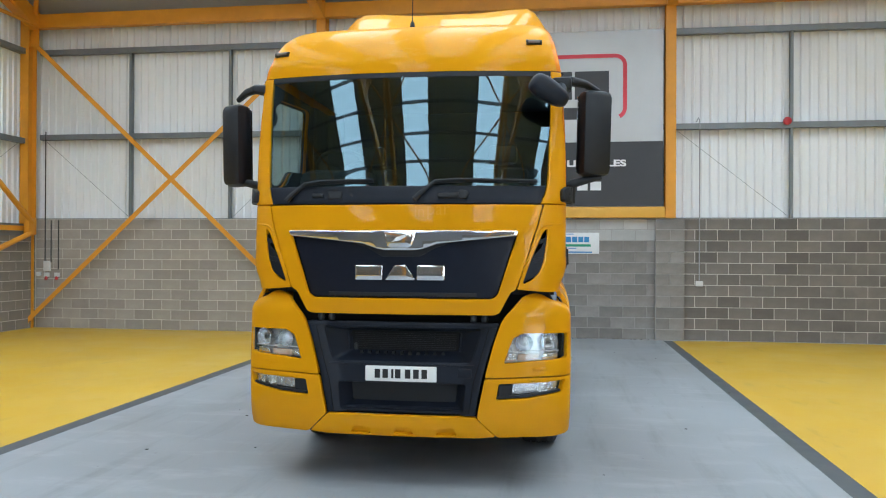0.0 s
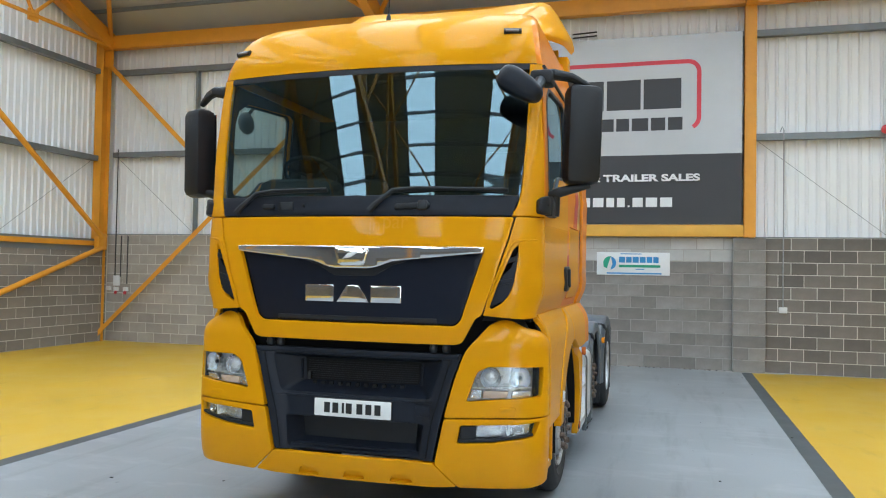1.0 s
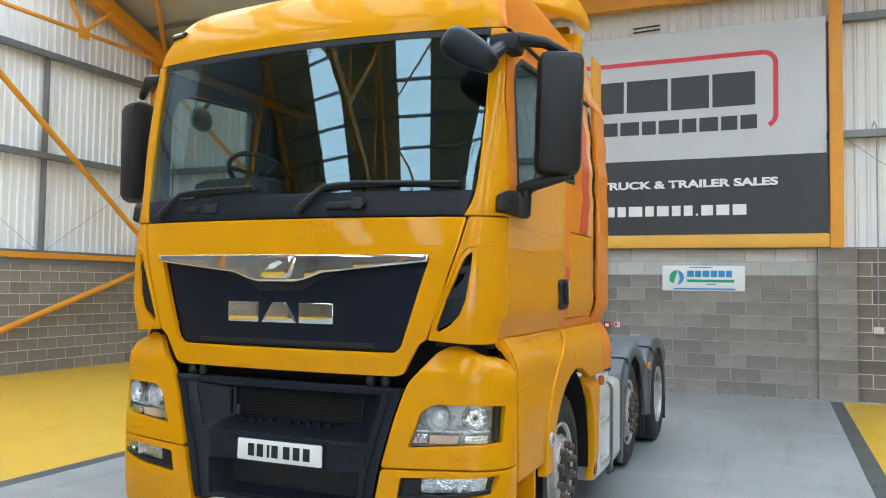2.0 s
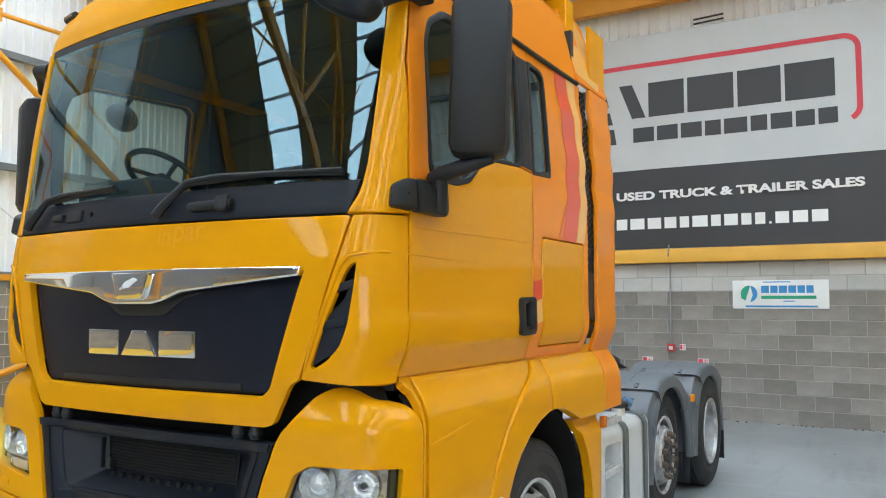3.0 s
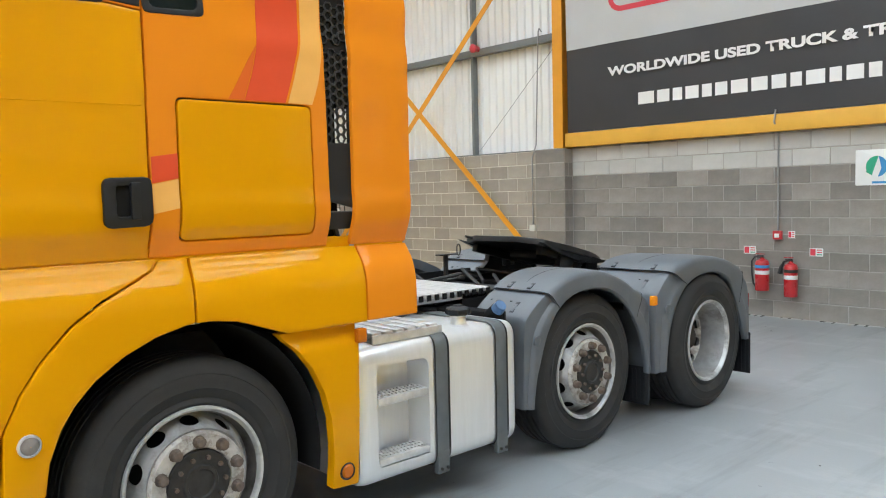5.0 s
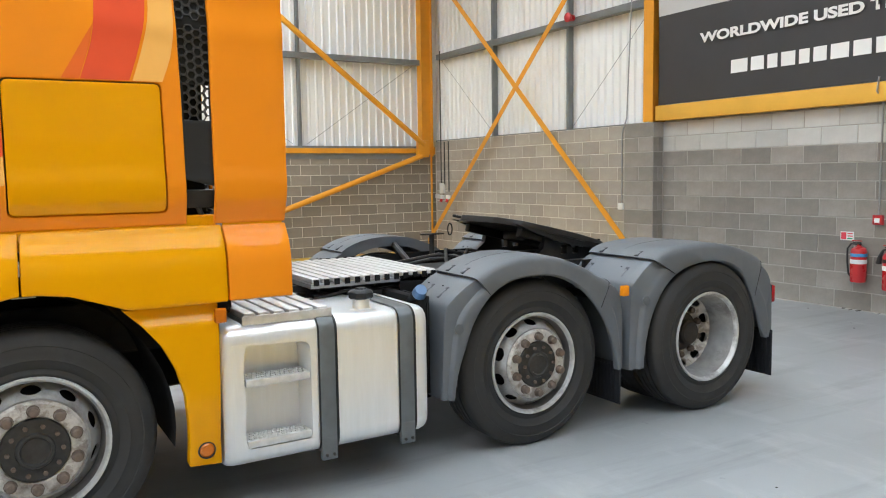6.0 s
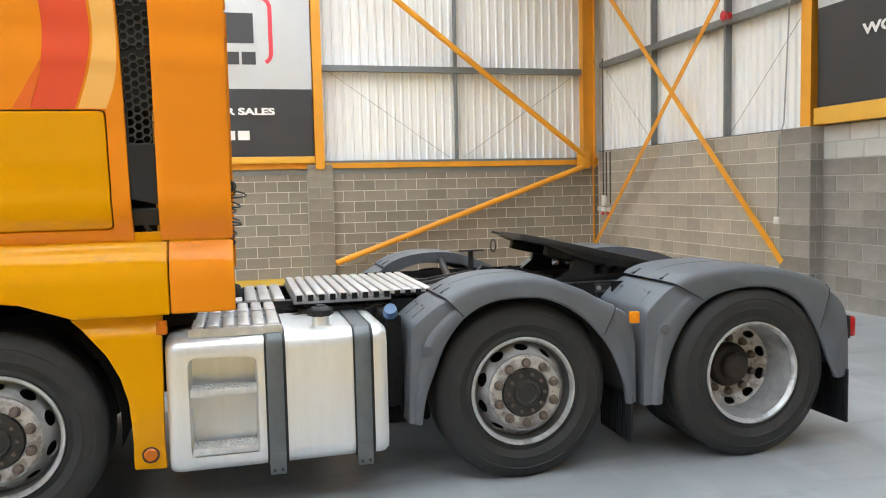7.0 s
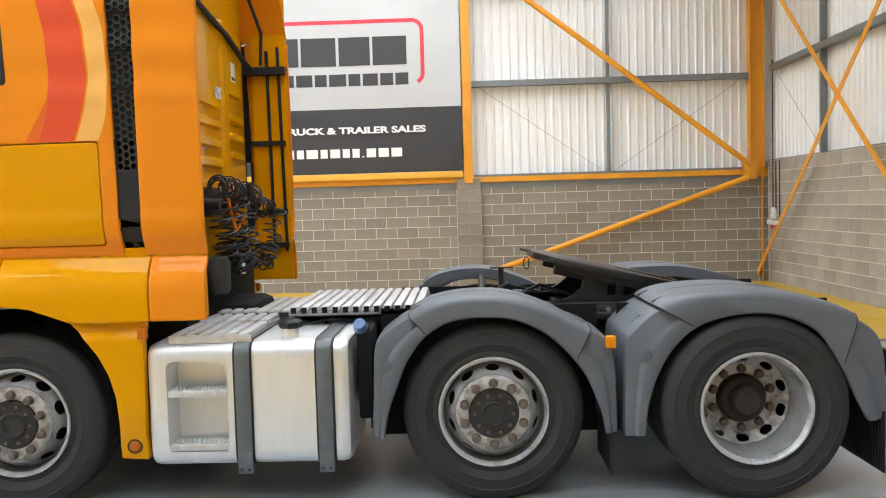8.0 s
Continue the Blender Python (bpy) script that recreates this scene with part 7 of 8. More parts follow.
# ---- fuel tank ----
def tank():
    pts = rounded([(7.815, 0.255), (8.905, 0.285), (8.905, 1.01), (7.815, 0.985)], 0.05, 5)
    # body: rounded section swept along y
    sec = rounded([(1.172, 0.255), (1.172, 0.93), (0.46, 0.93), (0.46, 0.255)], 0.085, 7)
    hole = rounded([(7.915, 0.335), (8.245, 0.325), (8.245, 0.825), (7.915, 0.835)], 0.05, 4)
    bm = bmesh.new()
    ys = [7.815, 7.83, 7.86, 8.86, 8.885, 8.90]
    ks = [0.955, 0.985, 1.0, 1.0, 0.985, 0.955]
    rings = []
    for y, k in zip(ys, ks):
        rings.append([bm.verts.new((0.82 + (u - 0.82) * k, y, 0.62 + (z - 0.62) * k)) for u, z in sec])
    n = len(sec)
    for r0, r1 in zip(rings, rings[1:]):
        for i in range(n):
            a, b = r0[i], r0[(i + 1) % n]
            if r0 is rings[2] and abs(a.co.x - 1.172) < 1e-4 and abs(b.co.x - 1.172) < 1e-4:
                continue
            bm.faces.new((a, b, r1[(i + 1) % n], r1[i]))
    bm.faces.new(rings[0]), bm.faces.new(rings[-1])
    root = part("fuel_tank", bm, ALU, None, "brushed aluminium fuel tank with built-in steps")
    zl = min(z for u, z in sec if abs(u - 1.172) < 1e-4)
    zh = max(z for u, z in sec if abs(u - 1.172) < 1e-4)
    face = plate([(7.86, zl), (8.86, zl), (8.86, zh), (7.86, zh)], [hole], 0.0, 0.0, 0, None, lambda a, b, d: Vector((1.172 + d, a, b)))
    part("tank_face", face, ALU, root)
    # recess
    bm = bmesh.new()
    o = [bm.verts.new((1.172, a, b)) for a, b in hole]
    m = [bm.verts.new((1.155, a * 0.985 + 8.08 * 0.015, b * 0.985 + 0.58 * 0.015)) for a, b in hole]
    i_ = [bm.verts.new((1.02, a * 0.93 + 8.08 * 0.07, b * 0.95 + 0.58 * 0.05)) for a, b in hole]
    N = len(hole)
    for k in range(N):
        bm.faces.new((o[k], o[(k + 1) % N], m[(k + 1) % N], m[k]))
        bm.faces.new((m[k], m[(k + 1) % N], i_[(k + 1) % N], i_[k]))
    bm.faces.new(i_)
    part("step_recess", bm, ALU, root)
    for z in (0.655, 0.362):
        tr = box(1.05, 1.175, 7.922, 8.24, z - 0.018, z + 0.018, 0.005)
        st = part("tank_step", tr, ALU_STEP, root, "aluminium tread step")
        teeth = bmesh.new()
        for r in range(3):
            for k in range(13):
                add_box(teeth, 1.065 + 0.036 * r, 1.083 + 0.036 * r, 7.935 + 0.023 * k + 0.01 * (r % 2), 7.947 + 0.023 * k + 0.01 * (r % 2), z + 0.018, z + 0.024)
        part("step_teeth", teeth, ALU_STEP, st)
    for y in (8.33, 8.772):
        rub = bmesh.new()
        sec3 = rounded([(1.1775, 0.249), (1.1775, 0.9355), (0.457, 0.9355), (0.457, 0.249)], 0.089, 7)
        rr = [[rub.verts.new((u, yy, z)) for u, z in sec3] for yy in (y - 0.050, y + 0.054)]
        for i in range(len(sec3)):
            rub.faces.new((rr[0][i], rr[0][(i + 1) % len(sec3)], rr[1][(i + 1) % len(sec3)], rr[1][i]))
        part("strap_rubber", rub, BLACK_PLASTIC, root)
        bm = bmesh.new()
        sec2 = rounded([(1.180, 0.245), (1.180, 0.938), (0.455, 0.938), (0.455, 0.245)], 0.09, 7)
        a = [[bm.verts.new((u, yy, z)) for u, z in sec2] for yy in (y - 0.042, y - 0.036, y + 0.036, y + 0.042)]
        for v in a[0] + a[3]:
            v.co.x = 0.82 + (v.co.x - 0.82) * 0.99
            v.co.z = 0.62 + (v.co.z - 0.62) * 0.99
        for r0, r1 in zip(a, a[1:]):
            for i in range(len(sec2)):
                bm.faces.new((r0[i], r0[(i + 1) % len(sec2)], r1[(i + 1) % len(sec2)], r1[i]))
        strap = part("tank_strap", bm, STRAP, root, "dark grey steel strap")
        part("strap_foot", box(1.145, 1.1815, y - 0.040, y + 0.040, 0.215, 0.33, 0.004), STRAP, strap)
        for q in (-0.02, 0.02):
            part("strap_bolt", lathe([(0.008, 0), (0.008, 0.01), (0.001, 0.01)], 6, "x", (1.1815, y + q, 0.24)), STEEL_DIRTY, strap)
    part("filler_neck", lathe([(0.075, 0.922), (0.055, 0.932), (0.045, 0.938), (0.045, 0.990)], 24, "z", (1.05, 8.575, 0)), ALU, root)
    capm = lathe([(0.001, 1.042), (0.024, 1.042), (0.03, 1.034), (0.054, 1.028), (0.064, 1.018), (0.064, 0.994), (0.054, 0.986), (0.045, 0.986)], 16, "z", (1.05, 8.575, 0))
    for v in capm.verts:
        a = math.atan2(v.co.y - 8.575, v.co.x - 1.05)
        k = 1 + 0.07 * math.cos(8 * a)
        v.co.x, v.co.y = 1.05 + (v.co.x - 1.05) * k, 8.575 + (v.co.y - 8.575) * k
    part("filler_cap", capm, BLACK_PLASTIC, root, "black filler cap")
    return root


tank()
# blue-capped reservoir behind the tank
rv = part("reservoir", tube([(0.82, 8.97, 0.55), (0.88, 8.97, 0.90), (0.99, 8.955, 0.975)], 0.05, 14, [0.06, 0.045, 0.036]), VOID_BLACK)
part("reservoir_cap", tube([(0.985, 8.955, 0.965), (1.02, 8.95, 0.995)], 0.045, 16, [0.040, 0.033]), BLUE_CAP, rv, "blue cap")

# ---- aluminium tread planks ----
def tread_plank(u0, u1, y0, y1, z, ribs, along_u, name):
    """A ribbed plank; the ribs run across u or along y."""
    root = part(name, box(u0, u1, y0, y1, z - 0.045, z - 0.020), CONDUIT, None, "ribbed aluminium walkway")
    for k in range(ribs):
        if along_u:
            w = (y1 - y0) / ribs
            b = box(u0 + 0.004, u1 - 0.004, y0 + w * k + w * 0.09, y0 + w * k + w * 0.91, z - 0.022, z + 0.012, 0.012)
        else:
            w = (u1 - u0) / ribs
            b = box(u0 + w * k + w * 0.16, u0 + w * k + w * 0.8, y0 + 0.004, y1 - 0.004, z - 0.012, z + 0.012, 0.008)
        part("tread_rib", b, ALU_STEP, root)
    return root


tp = tread_plank(0.70, 1.125, 7.93, 8.37, 0.968, 6, True, "tank_walkway")
part("tread_edge", box(1.125, 1.137, 7.925, 8.375, 0.925, 0.968, 0.002), ALU_STEP, tp)
tread_plank(0.39, 0.695, 7.93, 8.37, 0.975, 6, True, "walkway")
tread_plank(-0.36, 0.385, 7.95, 8.44, 0.99, 6, True, "walkway")
wk = tread_plank(-0.36, 0.62, 8.47, 9.29, 1.035, 13, True, "walkway")
for k in range(13):
    w = 0.82 / 13
    part("rib_end", box(0.62, 0.626, 8.47 + w * k + w * 0.25, 8.47 + w * k + w * 0.75, 1.005, 1.04), VOID_BLACK, wk)

# ---- rear fenders ----
FENDER_MID = ([(9.012, 0.387), (9.022, 0.62), (9.034, 0.87), (9.07, 0.945), (9.225, 1.05), (9.38, 1.118), (9.582, 1.145), (9.80, 1.128), (10.017, 1.052), (10.13, 0.99), (10.295, 0.925), (10.343, 0.80), (10.349, 0.60), (10.352, 0.385)],
              [(9.085, 0.382), (9.11, 0.52), (9.154, 0.64), (9.22, 0.80), (9.33, 0.937), (9.47, 1.008), (9.64, 1.025), (9.80, 1.008), (9.952, 0.939), (10.07, 0.84), (10.171, 0.709), (10.23, 0.58), (10.262, 0.48), (10.279, 0.385)])
FENDER_REAR = ([(10.376, 0.363), (10.382, 0.60), (10.39, 0.87), (10.425, 0.95), (10.56, 1.065), (10.72, 1.122), (10.993, 1.14), (11.2, 1.126), (11.398, 1.086), (11.55, 1.035), (11.69, 0.965), (11.765, 0.86), (11.786, 0.65), (11.79, 0.43)],
               [(10.491, 0.372), (10.51, 0.52), (10.56, 0.688), (10.65, 0.84), (10.77, 0.945), (10.92, 0.998), (11.093, 1.012), (11.25, 0.988), (11.398, 0.915), (11.49, 0.79), (11.571, 0.634), (11.62, 0.52), (11.65, 0.46), (11.67, 0.425)])


def fender(s, outlines, u0, u1):
    """A plastic mudguard of three shells (crown, front leg, rear leg) with a broad side flange."""
    root = new("rear_fender")
    root.parent = truck
    root["label"] = "grey plastic rear mudguard"
    def fine(line):
        tab_y, tab_z = [(k, p[0]) for k, p in enumerate(line)], [(k, p[1]) for k, p in enumerate(line)]
        return [Vector((curve(tab_y, k / 4), curve(tab_z, k / 4))) for k in range(4 * (len(line) - 1) + 1)]
    O, I = fine(outlines[0]), fine(outlines[1])
    def shell(nm, k0, k1, inset):
        bm = bmesh.new()
        rings = []
        for k in range(k0, k1 + 1):
            o, i = O[k], I[k]
            e = min((k - k0), (k1 - k), 1)
            step = max(0.0, 1 - abs(k - (k1 if k0 == 0 else k0)) / 8) * 0.06 if inset else 0.0
            o = o.lerp(i, inset * 0.6 + step + (0.0 if e else 0.03))
            prof = [(u0, 0.0), (u1 - 0.20, -0.03), (u1 - 0.10, 0.0), (u1 - 0.05, 0.01), (u1 - 0.022, 0.05), (u1 - 0.006, 0.14), (u1 - inset * 0.2, 0.30), (u1 - inset * 0.2, 0.90), (u1 - 0.010, 0.985), (u1 - 0.025, 1.0), (u1 - 0.03, 0.92), (u1 - 0.035, 0.3), (u1 - 0.07, 0.14), (u0 + 0.014, 0.12), (u0 + 0.014, 0.62), (u0, 0.62)]
            if inset:
                prof = [(u0, 0.0), (u1 - 0.20, 0.0), (u1 - 0.09, 0.0), (u1 - 0.055, 0.012), (u1 - 0.036, 0.05), (u1 - 0.030, 0.14), (u1 - 0.028, 0.48), (u1 - 0.010, 0.58), (u1 - 0.004, 0.64), (u1 - 0.004, 0.92), (u1 - 0.012, 0.985), (u1 - 0.025, 1.0), (u1 - 0.05, 0.92), (u1 - 0.06, 0.3), (u1 - 0.09, 0.14), (u0 + 0.014, 0.12), (u0 + 0.014, 0.62), (u0, 0.62)]
            rings.append([bm.verts.new((s * u, *o.lerp(i, f))) for u, f in prof])
        n = len(rings[0])
        for r0, r1 in zip(rings, rings[1:]):
            for k in range(n):
                bm.faces.new((r0[k], r0[(k + 1) % n], r1[(k + 1) % n], r1[k]))
        bm.faces.new(rings[0]), bm.faces.new(rings[-1])
        return part(nm, bm, FENDER_GREY, root, "", 40)
    shell("crown", 16, 38, 0.0)
    shell("front_leg", 0, 16, 0.05)
    shell("rear_leg", 38, 52, 0.05)
    def clip(nm, k, uu, half, wide, sink, lift):
        """A flush clip: a dark frame with a grey tongue in it, laid along the outline at k."""
        d = (O[k + 1] - O[k - 1]).normalized()
        at = O[k].lerp(I[k], sink)
        lay = Matrix.Translation((s * uu, at.x, at.y)) @ pose(0, 0, 0, math.degrees(math.atan2(d.y, d.x)))
        bm = box(-wide, wide, -half, half, -0.006, lift, 0.002)
        bm.transform(lay)
        frame_ob = part(nm, bm, DARK_TRIM, root)
        bm = box(-wide + 0.006, wide - 0.006, -half + 0.008, half - 0.02, -0.006, lift + 0.003, 0.002)
        bm.transform(lay)
        part("clip_tongue", bm, FENDER_GREY, frame_ob)
    for uu in (u0 + 0.12, u1 - 0.17):
        clip("latch", 17, uu, 0.03, 0.016, 0.0, 0.004)
        clip("latch", 37, uu, 0.03, 0.016, 0.0, 0.004)
        clip("latch_slot", 13, uu, 0.045, 0.016, 0.085, 0.003)
        at = O[14].lerp(I[14], 0.10)
        bm = lathe([(0.010, -0.004), (0.010, 0.004), (0.001, 0.004)], 10, "z")
        bm.transform(Matrix.Translation((s * (uu - 0.06), at.x, at.y)))
        part("latch_hole", bm, VOID_BLACK, root)
    for k in (16, 38):
        seam = [(s * u, *O[k].lerp(I[k], f)) for u, f in ((u0 + 0.02, 0.02), (u1 - 0.12, 0.02), (u1 - 0.05, 0.03), (u1 - 0.012, 0.10), (u1, 0.25), (u1, 0.9))]
        part("shell_seam", tube(seam, 0.0022, 6), VOID_BLACK, root)
    for uu in (u0 + (u1 - u0) * 0.48,):
        part("crown_groove", tube([(s * uu, O[k].x, O[k].y + 0.0) for k in range(18, 31)], 0.0045, 6), DARK_TRIM, root)
    p = O[9].lerp(I[9], 0.55)
    part("rivet", lathe([(0.028, -s * 0.005), (0.028, s * 0.004), (0.024, s * 0.006), (0.001, s * 0.006)], 16, "x", (s * u1, p.x, p.y)), FENDER_GREY, root)
    return root


for s in (1, -1):
    fender(s, FENDER_MID, 0.70, 1.15)
    fender(s, FENDER_REAR, 0.54, 1.165)
    part("inner_guard", box(min(s * 0.70, s * 1.0), max(s * 0.70, s * 1.0), 8.995, 9.012, 0.40, 0.95, 0.004), VOID_BLACK)
    for (ya, z0, z1, uu0, uu1) in ((10.305, 0.155, 0.42, 0.74, 1.13), (11.755, 0.135, 0.47, 0.58, 1.15)):
        bm = box(min(s * uu0, s * uu1), max(s * uu0, s * uu1), ya, ya + 0.012, z0, z1, 0.003)
        fl = part("mudflap", bm, BLACK_PLASTIC, None, "black ribbed rubber mudflap")
        ribs = int((uu1 - uu0) / 0.03)
        for k in range(ribs):
            a = uu0 + 0.01 + 0.03 * k
            part("flap_rib", box(min(s * a, s * (a + 0.012)), max(s * a, s * (a + 0.012)), ya - 0.006, ya, z0 + 0.02, z1 - 0.02), BLACK_PLASTIC, fl)
    for y0, y1, z1 in ((9.03, 10.33, 1.02), (10.45, 11.70, 1.02)):
        part("wheel_well_panel", box(min(s * 0.60, s * 0.62), max(s * 0.60, s * 0.62), y0, y1, 0.56, z1), VOID_BLACK)
    part("fender_lamp", box(min(s * 1.15, s * 1.185), max(s * 1.15, s * 1.185), 10.28, 10.335, 0.852, 0.918, 0.008), AMBER_BRIGHT, None, "amber side marker lamp")
    tl = part("tail_lamp", box(min(s * 0.72, s * 1.09), max(s * 0.72, s * 1.09), 11.82, 11.87, 0.655, 0.78, 0.012), RED_LENS, None, "red tail lamp")
    part("lamp_back", box(min(s * 0.70, s * 1.10), max(s * 0.70, s * 1.10), 11.795, 11.82, 0.645, 0.79, 0.008), BLACK_PLASTIC, tl)
    part("lamp_arm", box(min(s * 0.36, s * 0.72), max(s * 0.36, s * 0.72), 11.70, 11.81, 0.68, 0.76, 0.006), STEEL_DIRTY, tl)
    part("fender_stay", tube([(s * 0.40, 9.675, 0.93), (s * 0.75, 9.675, 1.10)], 0.025, 8), STEEL_DIRTY)
    part("fender_stay", tube([(s * 0.40, 10.22, 0.84), (s * 1.0, 10.22, 0.84)], 0.025, 8), STEEL_DIRTY)

# ---- fifth wheel ----
fw = part("fifth_wheel", bmesh.new(), GREASE, None, "black greased fifth wheel coupling tilted back")
TILT_M = Matrix.Translation((0, 10.52, 1.195)) @ pose(0, 0, 0, -13.5)
outline = [(-0.40, -0.44), (-0.22, -0.54), (0.22, -0.54), (0.40, -0.44), (0.45, -0.2), (0.45, 0.05), (0.40, 0.22), (0.30, 0.42), (0.20, 0.46), (0.10, 0.16), (0.05, 0.04), (-0.05, 0.04), (-0.10, 0.16), (-0.20, 0.46), (-0.30, 0.42), (-0.40, 0.22), (-0.45, 0.05), (-0.45, -0.2)]
bm = plate(rounded(outline, 0.03, 3), (), 0.045, 0.0, 0.012, None, None)
bm.transform(TILT_M)
part("top_plate", bm, GREASE, fw)
for s in (1, -1):
    bm = box(s * 0.33 - 0.03, s * 0.33 + 0.03, -0.40, 0.3, -0.11, -0.045, 0.01)
    bm.transform(TILT_M)
    part("plate_rib", bm, GREASE, fw)
    skirt = bmesh.new()
    prof = [(-0.50, -0.035), (0.40, -0.035), (0.30, -0.050), (0.12, -0.085), (-0.12, -0.085), (-0.30, -0.070)]
    vs = [[skirt.verts.new(TILT_M @ Vector((s * u, y, z))) for y, z in prof] for u in (0.395, 0.43)]
    skirt.faces.new(vs[0]), skirt.faces.new(vs[1])
    for k in range(len(prof)):
        skirt.faces.new((vs[0][k], vs[0][(k + 1) % len(prof)], vs[1][(k + 1) % len(prof)], vs[1][k]))
    part("plate_skirt", skirt, GREASE, fw)
    ped = plate([(10.06, 1.0), (10.20, 1.03), (10.28, 1.09), (10.30, 1.165), (10.42, 1.165), (10.62, 1.155), (10.66, 1.09), (10.74, 1.03), (10.86, 1.0)],
                [rounded([(10.44, 1.04), (10.495, 1.04), (10.495, 1.105), (10.44, 1.105)], 0.01, 2), rounded([(10.545, 1.04), (10.60, 1.04), (10.60, 1.105), (10.545, 1.105)], 0.01, 2)],
                0.05, 0.0, 0.004, None, lambda y, z, d: Vector((s * (0.39 + d), y, z)))
    part("pedestal", ped, GREASE, fw)
    for y in (10.10, 10.82):
        part("pedestal_gusset", box(min(s * 0.30, s * 0.44), max(s * 0.30, s * 0.44), y - 0.012, y + 0.012, 1.0, 1.03, 0.003), STEEL_DIRTY, fw)
    for k in range(9):
        part("mount_bolt", lathe([(0.016, 0), (0.016, s * 0.012), (0.001, s * 0.013)], 6, "x", (s * 0.461, 9.95 + 0.16 * k, 0.962)), CONDUIT if k % 2 else STEEL_DIRTY, fw)
    part("mount_angle", box(min(s * 0.448, s * 0.46), max(s * 0.448, s * 0.46), 9.9, 11.3, 0.90, 0.985, 0.003), STEEL_DIRTY, fw)
    part("pivot_pin", lathe([(0.03, s * 0.33), (0.03, s * 0.43), (0.001, s * 0.431)], 14, "x", (0, 10.52, 1.12)), GREASE, fw)
    part("mount_plate", box(min(s * 0.30, s * 0.46), max(s * 0.30, s * 0.46), 9.9, 11.3, 0.986, 1.002), STEEL_DIRTY, fw)
bm = box(-0.14, 0.14, -0.2, 0.15, -0.12, -0.045, 0.02)
bm.transform(TILT_M)
part("jaw_case", bm, GREASE, fw)
part("release_handle", tube([(-0.22, 10.08, 1.285), (-0.25, 9.99, 1.30), (-0.265, 9.945, 1.312)], 0.010, 8), STEEL_DIRTY, fw)
part("handle_ring", tube([(-0.40, 10.0 + 0.02 * math.sin(2 * math.pi * k / 12), 1.20 + 0.045 * math.cos(2 * math.pi * k / 12)) for k in range(13)], 0.005, 6), STEEL_DIRTY, fw)
part("sensor_post", tube([(-0.35, 9.81, 1.0), (-0.35, 9.81, 1.17)], 0.02, 8), STEEL_DIRTY)
part("sensor_cap", box(-0.38, -0.32, 9.73, 9.90, 1.17, 1.18), STEEL_DIRTY)
for k in range(5):
    part("chassis_clutter", tube([(rng.uniform(-0.35, 0.35), 9.35 + 0.12 * k, 0.99), (rng.uniform(-0.3, 0.3), 9.6 + 0.12 * k, 1.03 + 0.02 * (k % 3)), (rng.uniform(-0.3, 0.3), 9.9 + 0.1 * k, 0.99)], 0.013, 6), HOSE if k % 2 else STEEL_DIRTY)
part("deck_plate", box(-0.33, 0.33, 9.4, 9.9, 0.93, 0.96), STEEL_DIRTY)

# =====================================================================
# blocks of the walls (shared meshes, one object a block where they can be told apart)
# =====================================================================
def block_mesh(name, lx, lz, depth, material):
    bm = box(-lx / 2, lx / 2, -depth, 0, -lz / 2, lz / 2)
    me = bpy.data.meshes.new(name)
    es = [e for e in bm.edges if all(v.co.y < -depth + 0.0001 for v in e.verts)]
    bmesh.ops.bevel(bm, geom=es, offset=0.004, segments=1, affect="EDGES", profile=0.5)
    bmesh.ops.recalc_face_normals(bm, faces=bm.faces)
    bm.to_mesh(me)
    bm.free()
    me.materials.append(material)
    return me


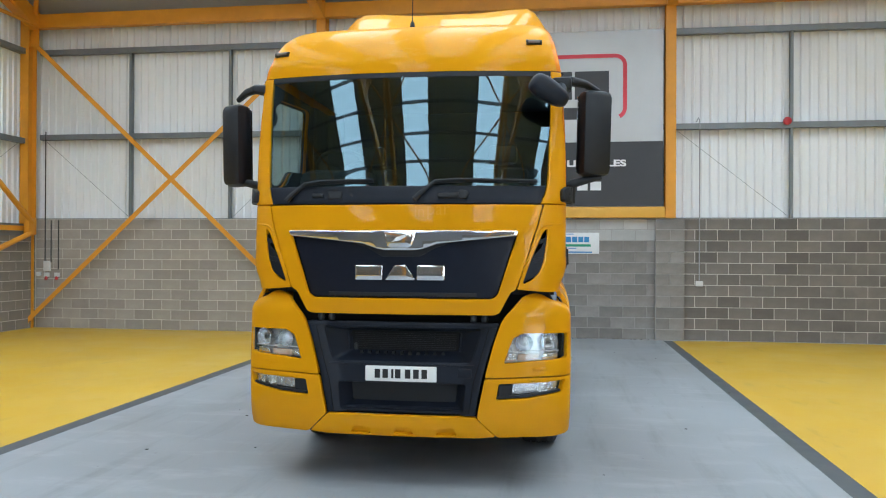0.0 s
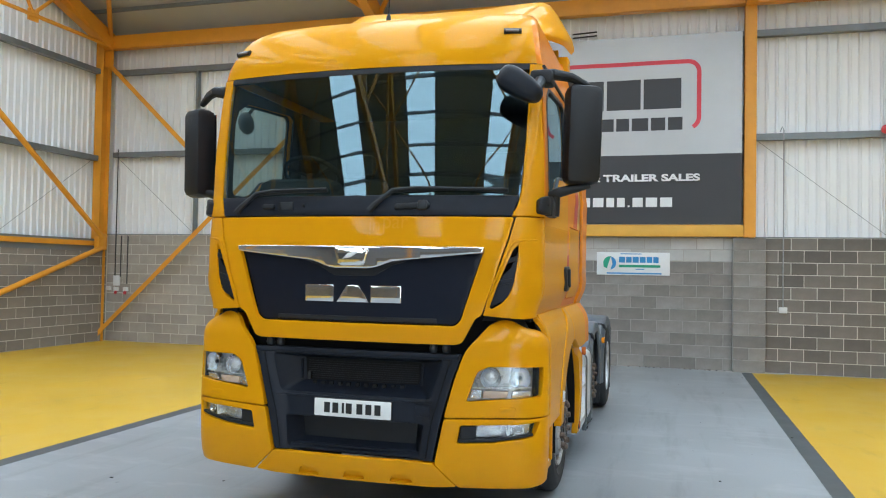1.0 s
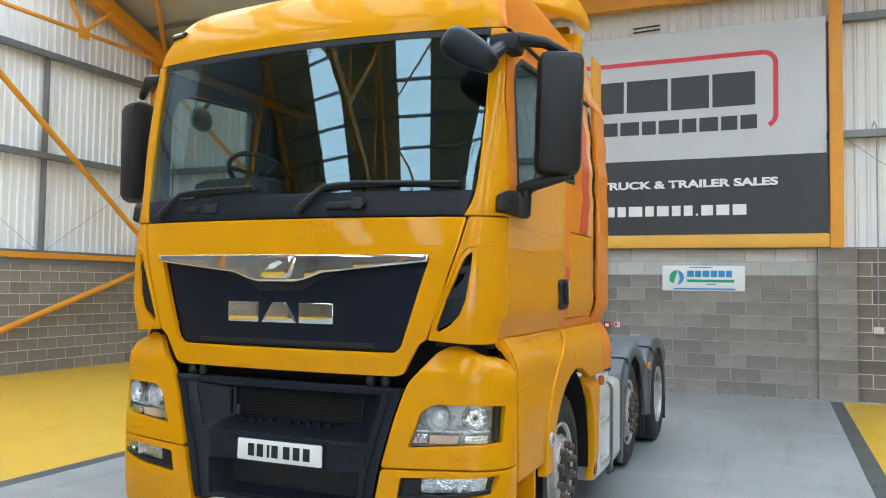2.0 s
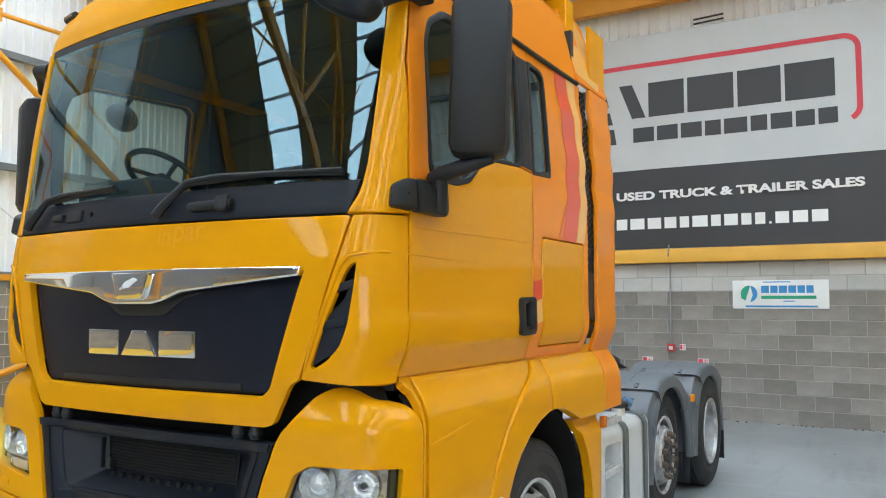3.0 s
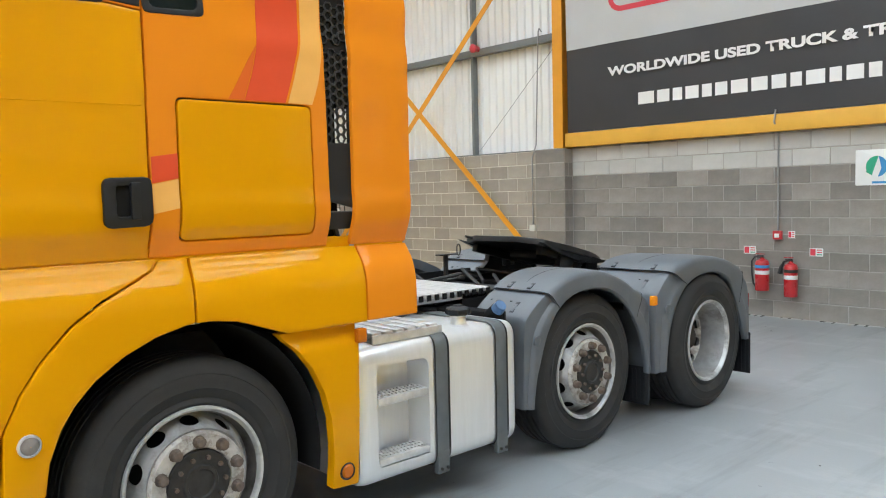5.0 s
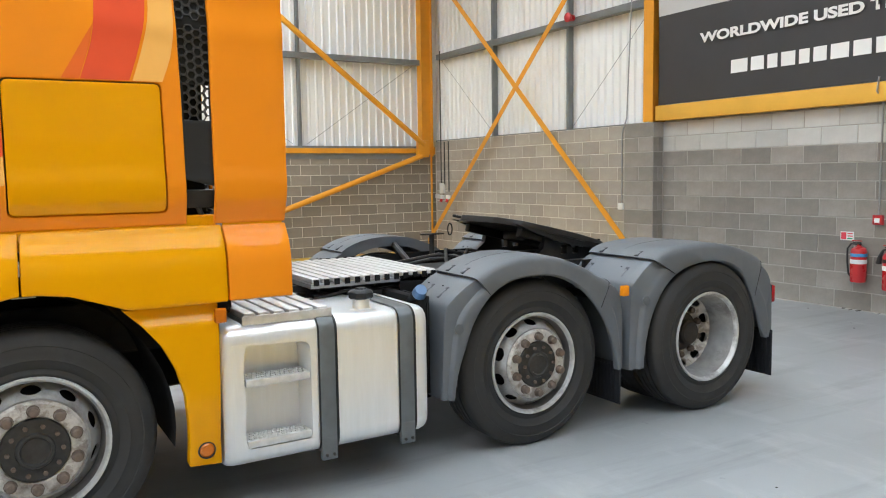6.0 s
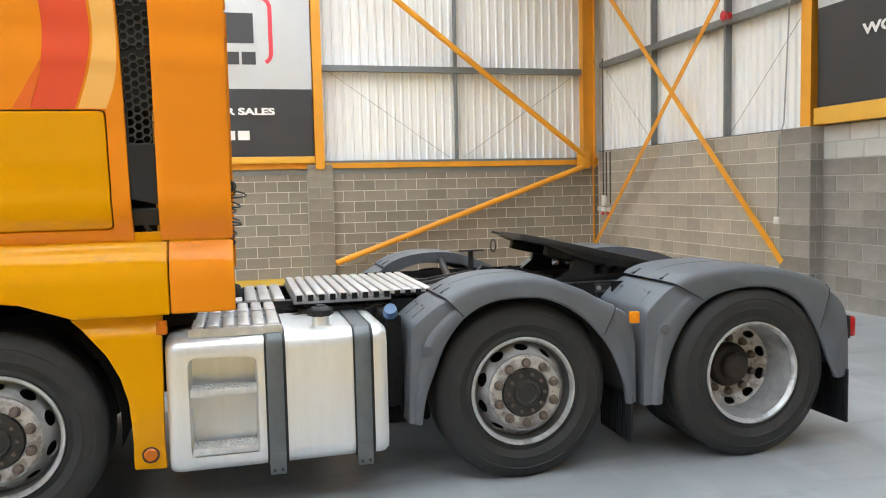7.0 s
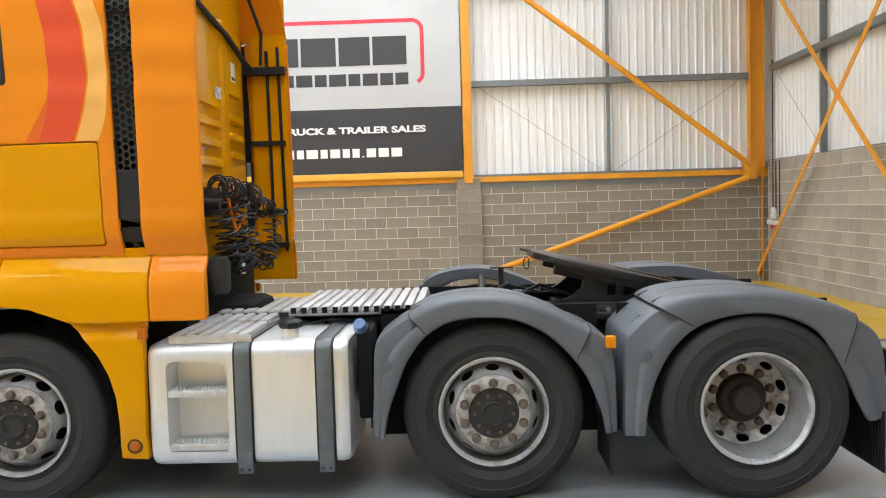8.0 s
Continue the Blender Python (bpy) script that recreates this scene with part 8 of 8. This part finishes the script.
full = {}
def lay_wall(parent, a0, a1, z_top, material, place, single, length=BLOCK_L, top_material=None, top_courses=0, depth=0.0055, joint=JOINT):
    """Blocks in running bond from a0 to a1. place(a, z) gives the pose; single(a): whether the block is an object of its own."""
    n = int(round(z_top / COURSE))
    hgt = z_top / n
    rest, rest_mat = bmesh.new(), material
    for c in range(n):
        z = hgt * (c + 0.5)
        off = -length / 2 if c % 2 else 0.0
        a = a0 + off
        while a < a1 - 0.02:
            lo, hi = max(a, a0), min(a + length, a1)
            w = hi - lo - joint
            if w > 0.03:
                mt = top_material if top_material and c >= n - top_courses else material
                mid = (lo + hi) / 2
                key = (round(w, 3), round(hgt, 4), mt.name, depth)
                if single(mid):
                    if key not in full:
                        full[key] = block_mesh("block", w, hgt - joint, depth, mt)
                    ob = new("block", full[key])
                    ob.parent = parent
                    ob.matrix_basis = place(mid, z)
                else:
                    add_box(rest, -w / 2, w / 2, -depth, 0, -(hgt - joint) / 2, (hgt - joint) / 2, 0, place(mid, z))
            a += length
    if len(rest.verts):
        ob = mesh_ob("block_rest", rest, rest_mat, parent)
        ob["kind"] = "stuff"
    else:
        rest.free()


back = lambda y: (lambda a, z: pose(a, y, z))
# Left bay takes the lit block tone, right bay the shaded one.
lay_wall(wall_back, X0 + 0.02, -5.16, BACK_TOP, BLOCK_LIT, back(Y1 + 0.004), lambda a: a > -9.9)
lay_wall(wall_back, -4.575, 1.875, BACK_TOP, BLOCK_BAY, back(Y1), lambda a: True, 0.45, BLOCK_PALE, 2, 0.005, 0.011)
lay_wall(wall_back, 2.405, X1, BACK_TOP, BLOCK_SHADED, back(Y1 + 0.004), lambda a: a < 5.0)
leftw = lambda x: (lambda a, z: pose(x, a, z, 0, 0, 90))
for xa, xb, dp in ((-5.16, -4.575, 0.20), (1.875, 2.405, 0.105)):
    pier = setting(mesh_ob("pier", box(xa, xb - 0.004, Y1 - dp, Y1 + 0.003, 0, BACK_TOP), MORTAR_BAY), "grey block pier in the wall", "pier")
    lay_wall(pier, xa, xb, BACK_TOP, BLOCK_BAY, back(Y1 - dp), lambda a: True, xb - xa, None, 0, 0.004)
    lay_wall(pier, Y1 - dp, Y1 - 0.004, BACK_TOP, BLOCK_BAY, leftw(xb - 0.004), lambda a: True, dp, None, 0, 0.004)
lay_wall(wall_left, 9.95, Y1 - 0.003, LEFT_TOP, BLOCK_HALF_LIT, leftw(X0 - 0.004), lambda a: True)
lay_wall(wall_left, 1.5, 9.48, LEFT_TOP, BLOCK_HALF_LIT, leftw(X0 - 0.004), lambda a: a > 4.0)
lay_wall(wall_left, Y0, 1.2, LEFT_TOP, BLOCK_HALF_LIT, leftw(X0 - 0.004), lambda a: False)
pier = setting(mesh_ob("pier", box(X0 - 0.003, X0 + 0.10, 9.48, 9.95, 0, LEFT_TOP + 0.1), MORTAR_BAY), "grey block pier in the wall", "pier")
lay_wall(pier, 9.48, 9.95, LEFT_TOP + 0.1, BLOCK_HALF_LIT, leftw(X0 + 0.10), lambda a: True, 0.47, None, 0, 0.004)
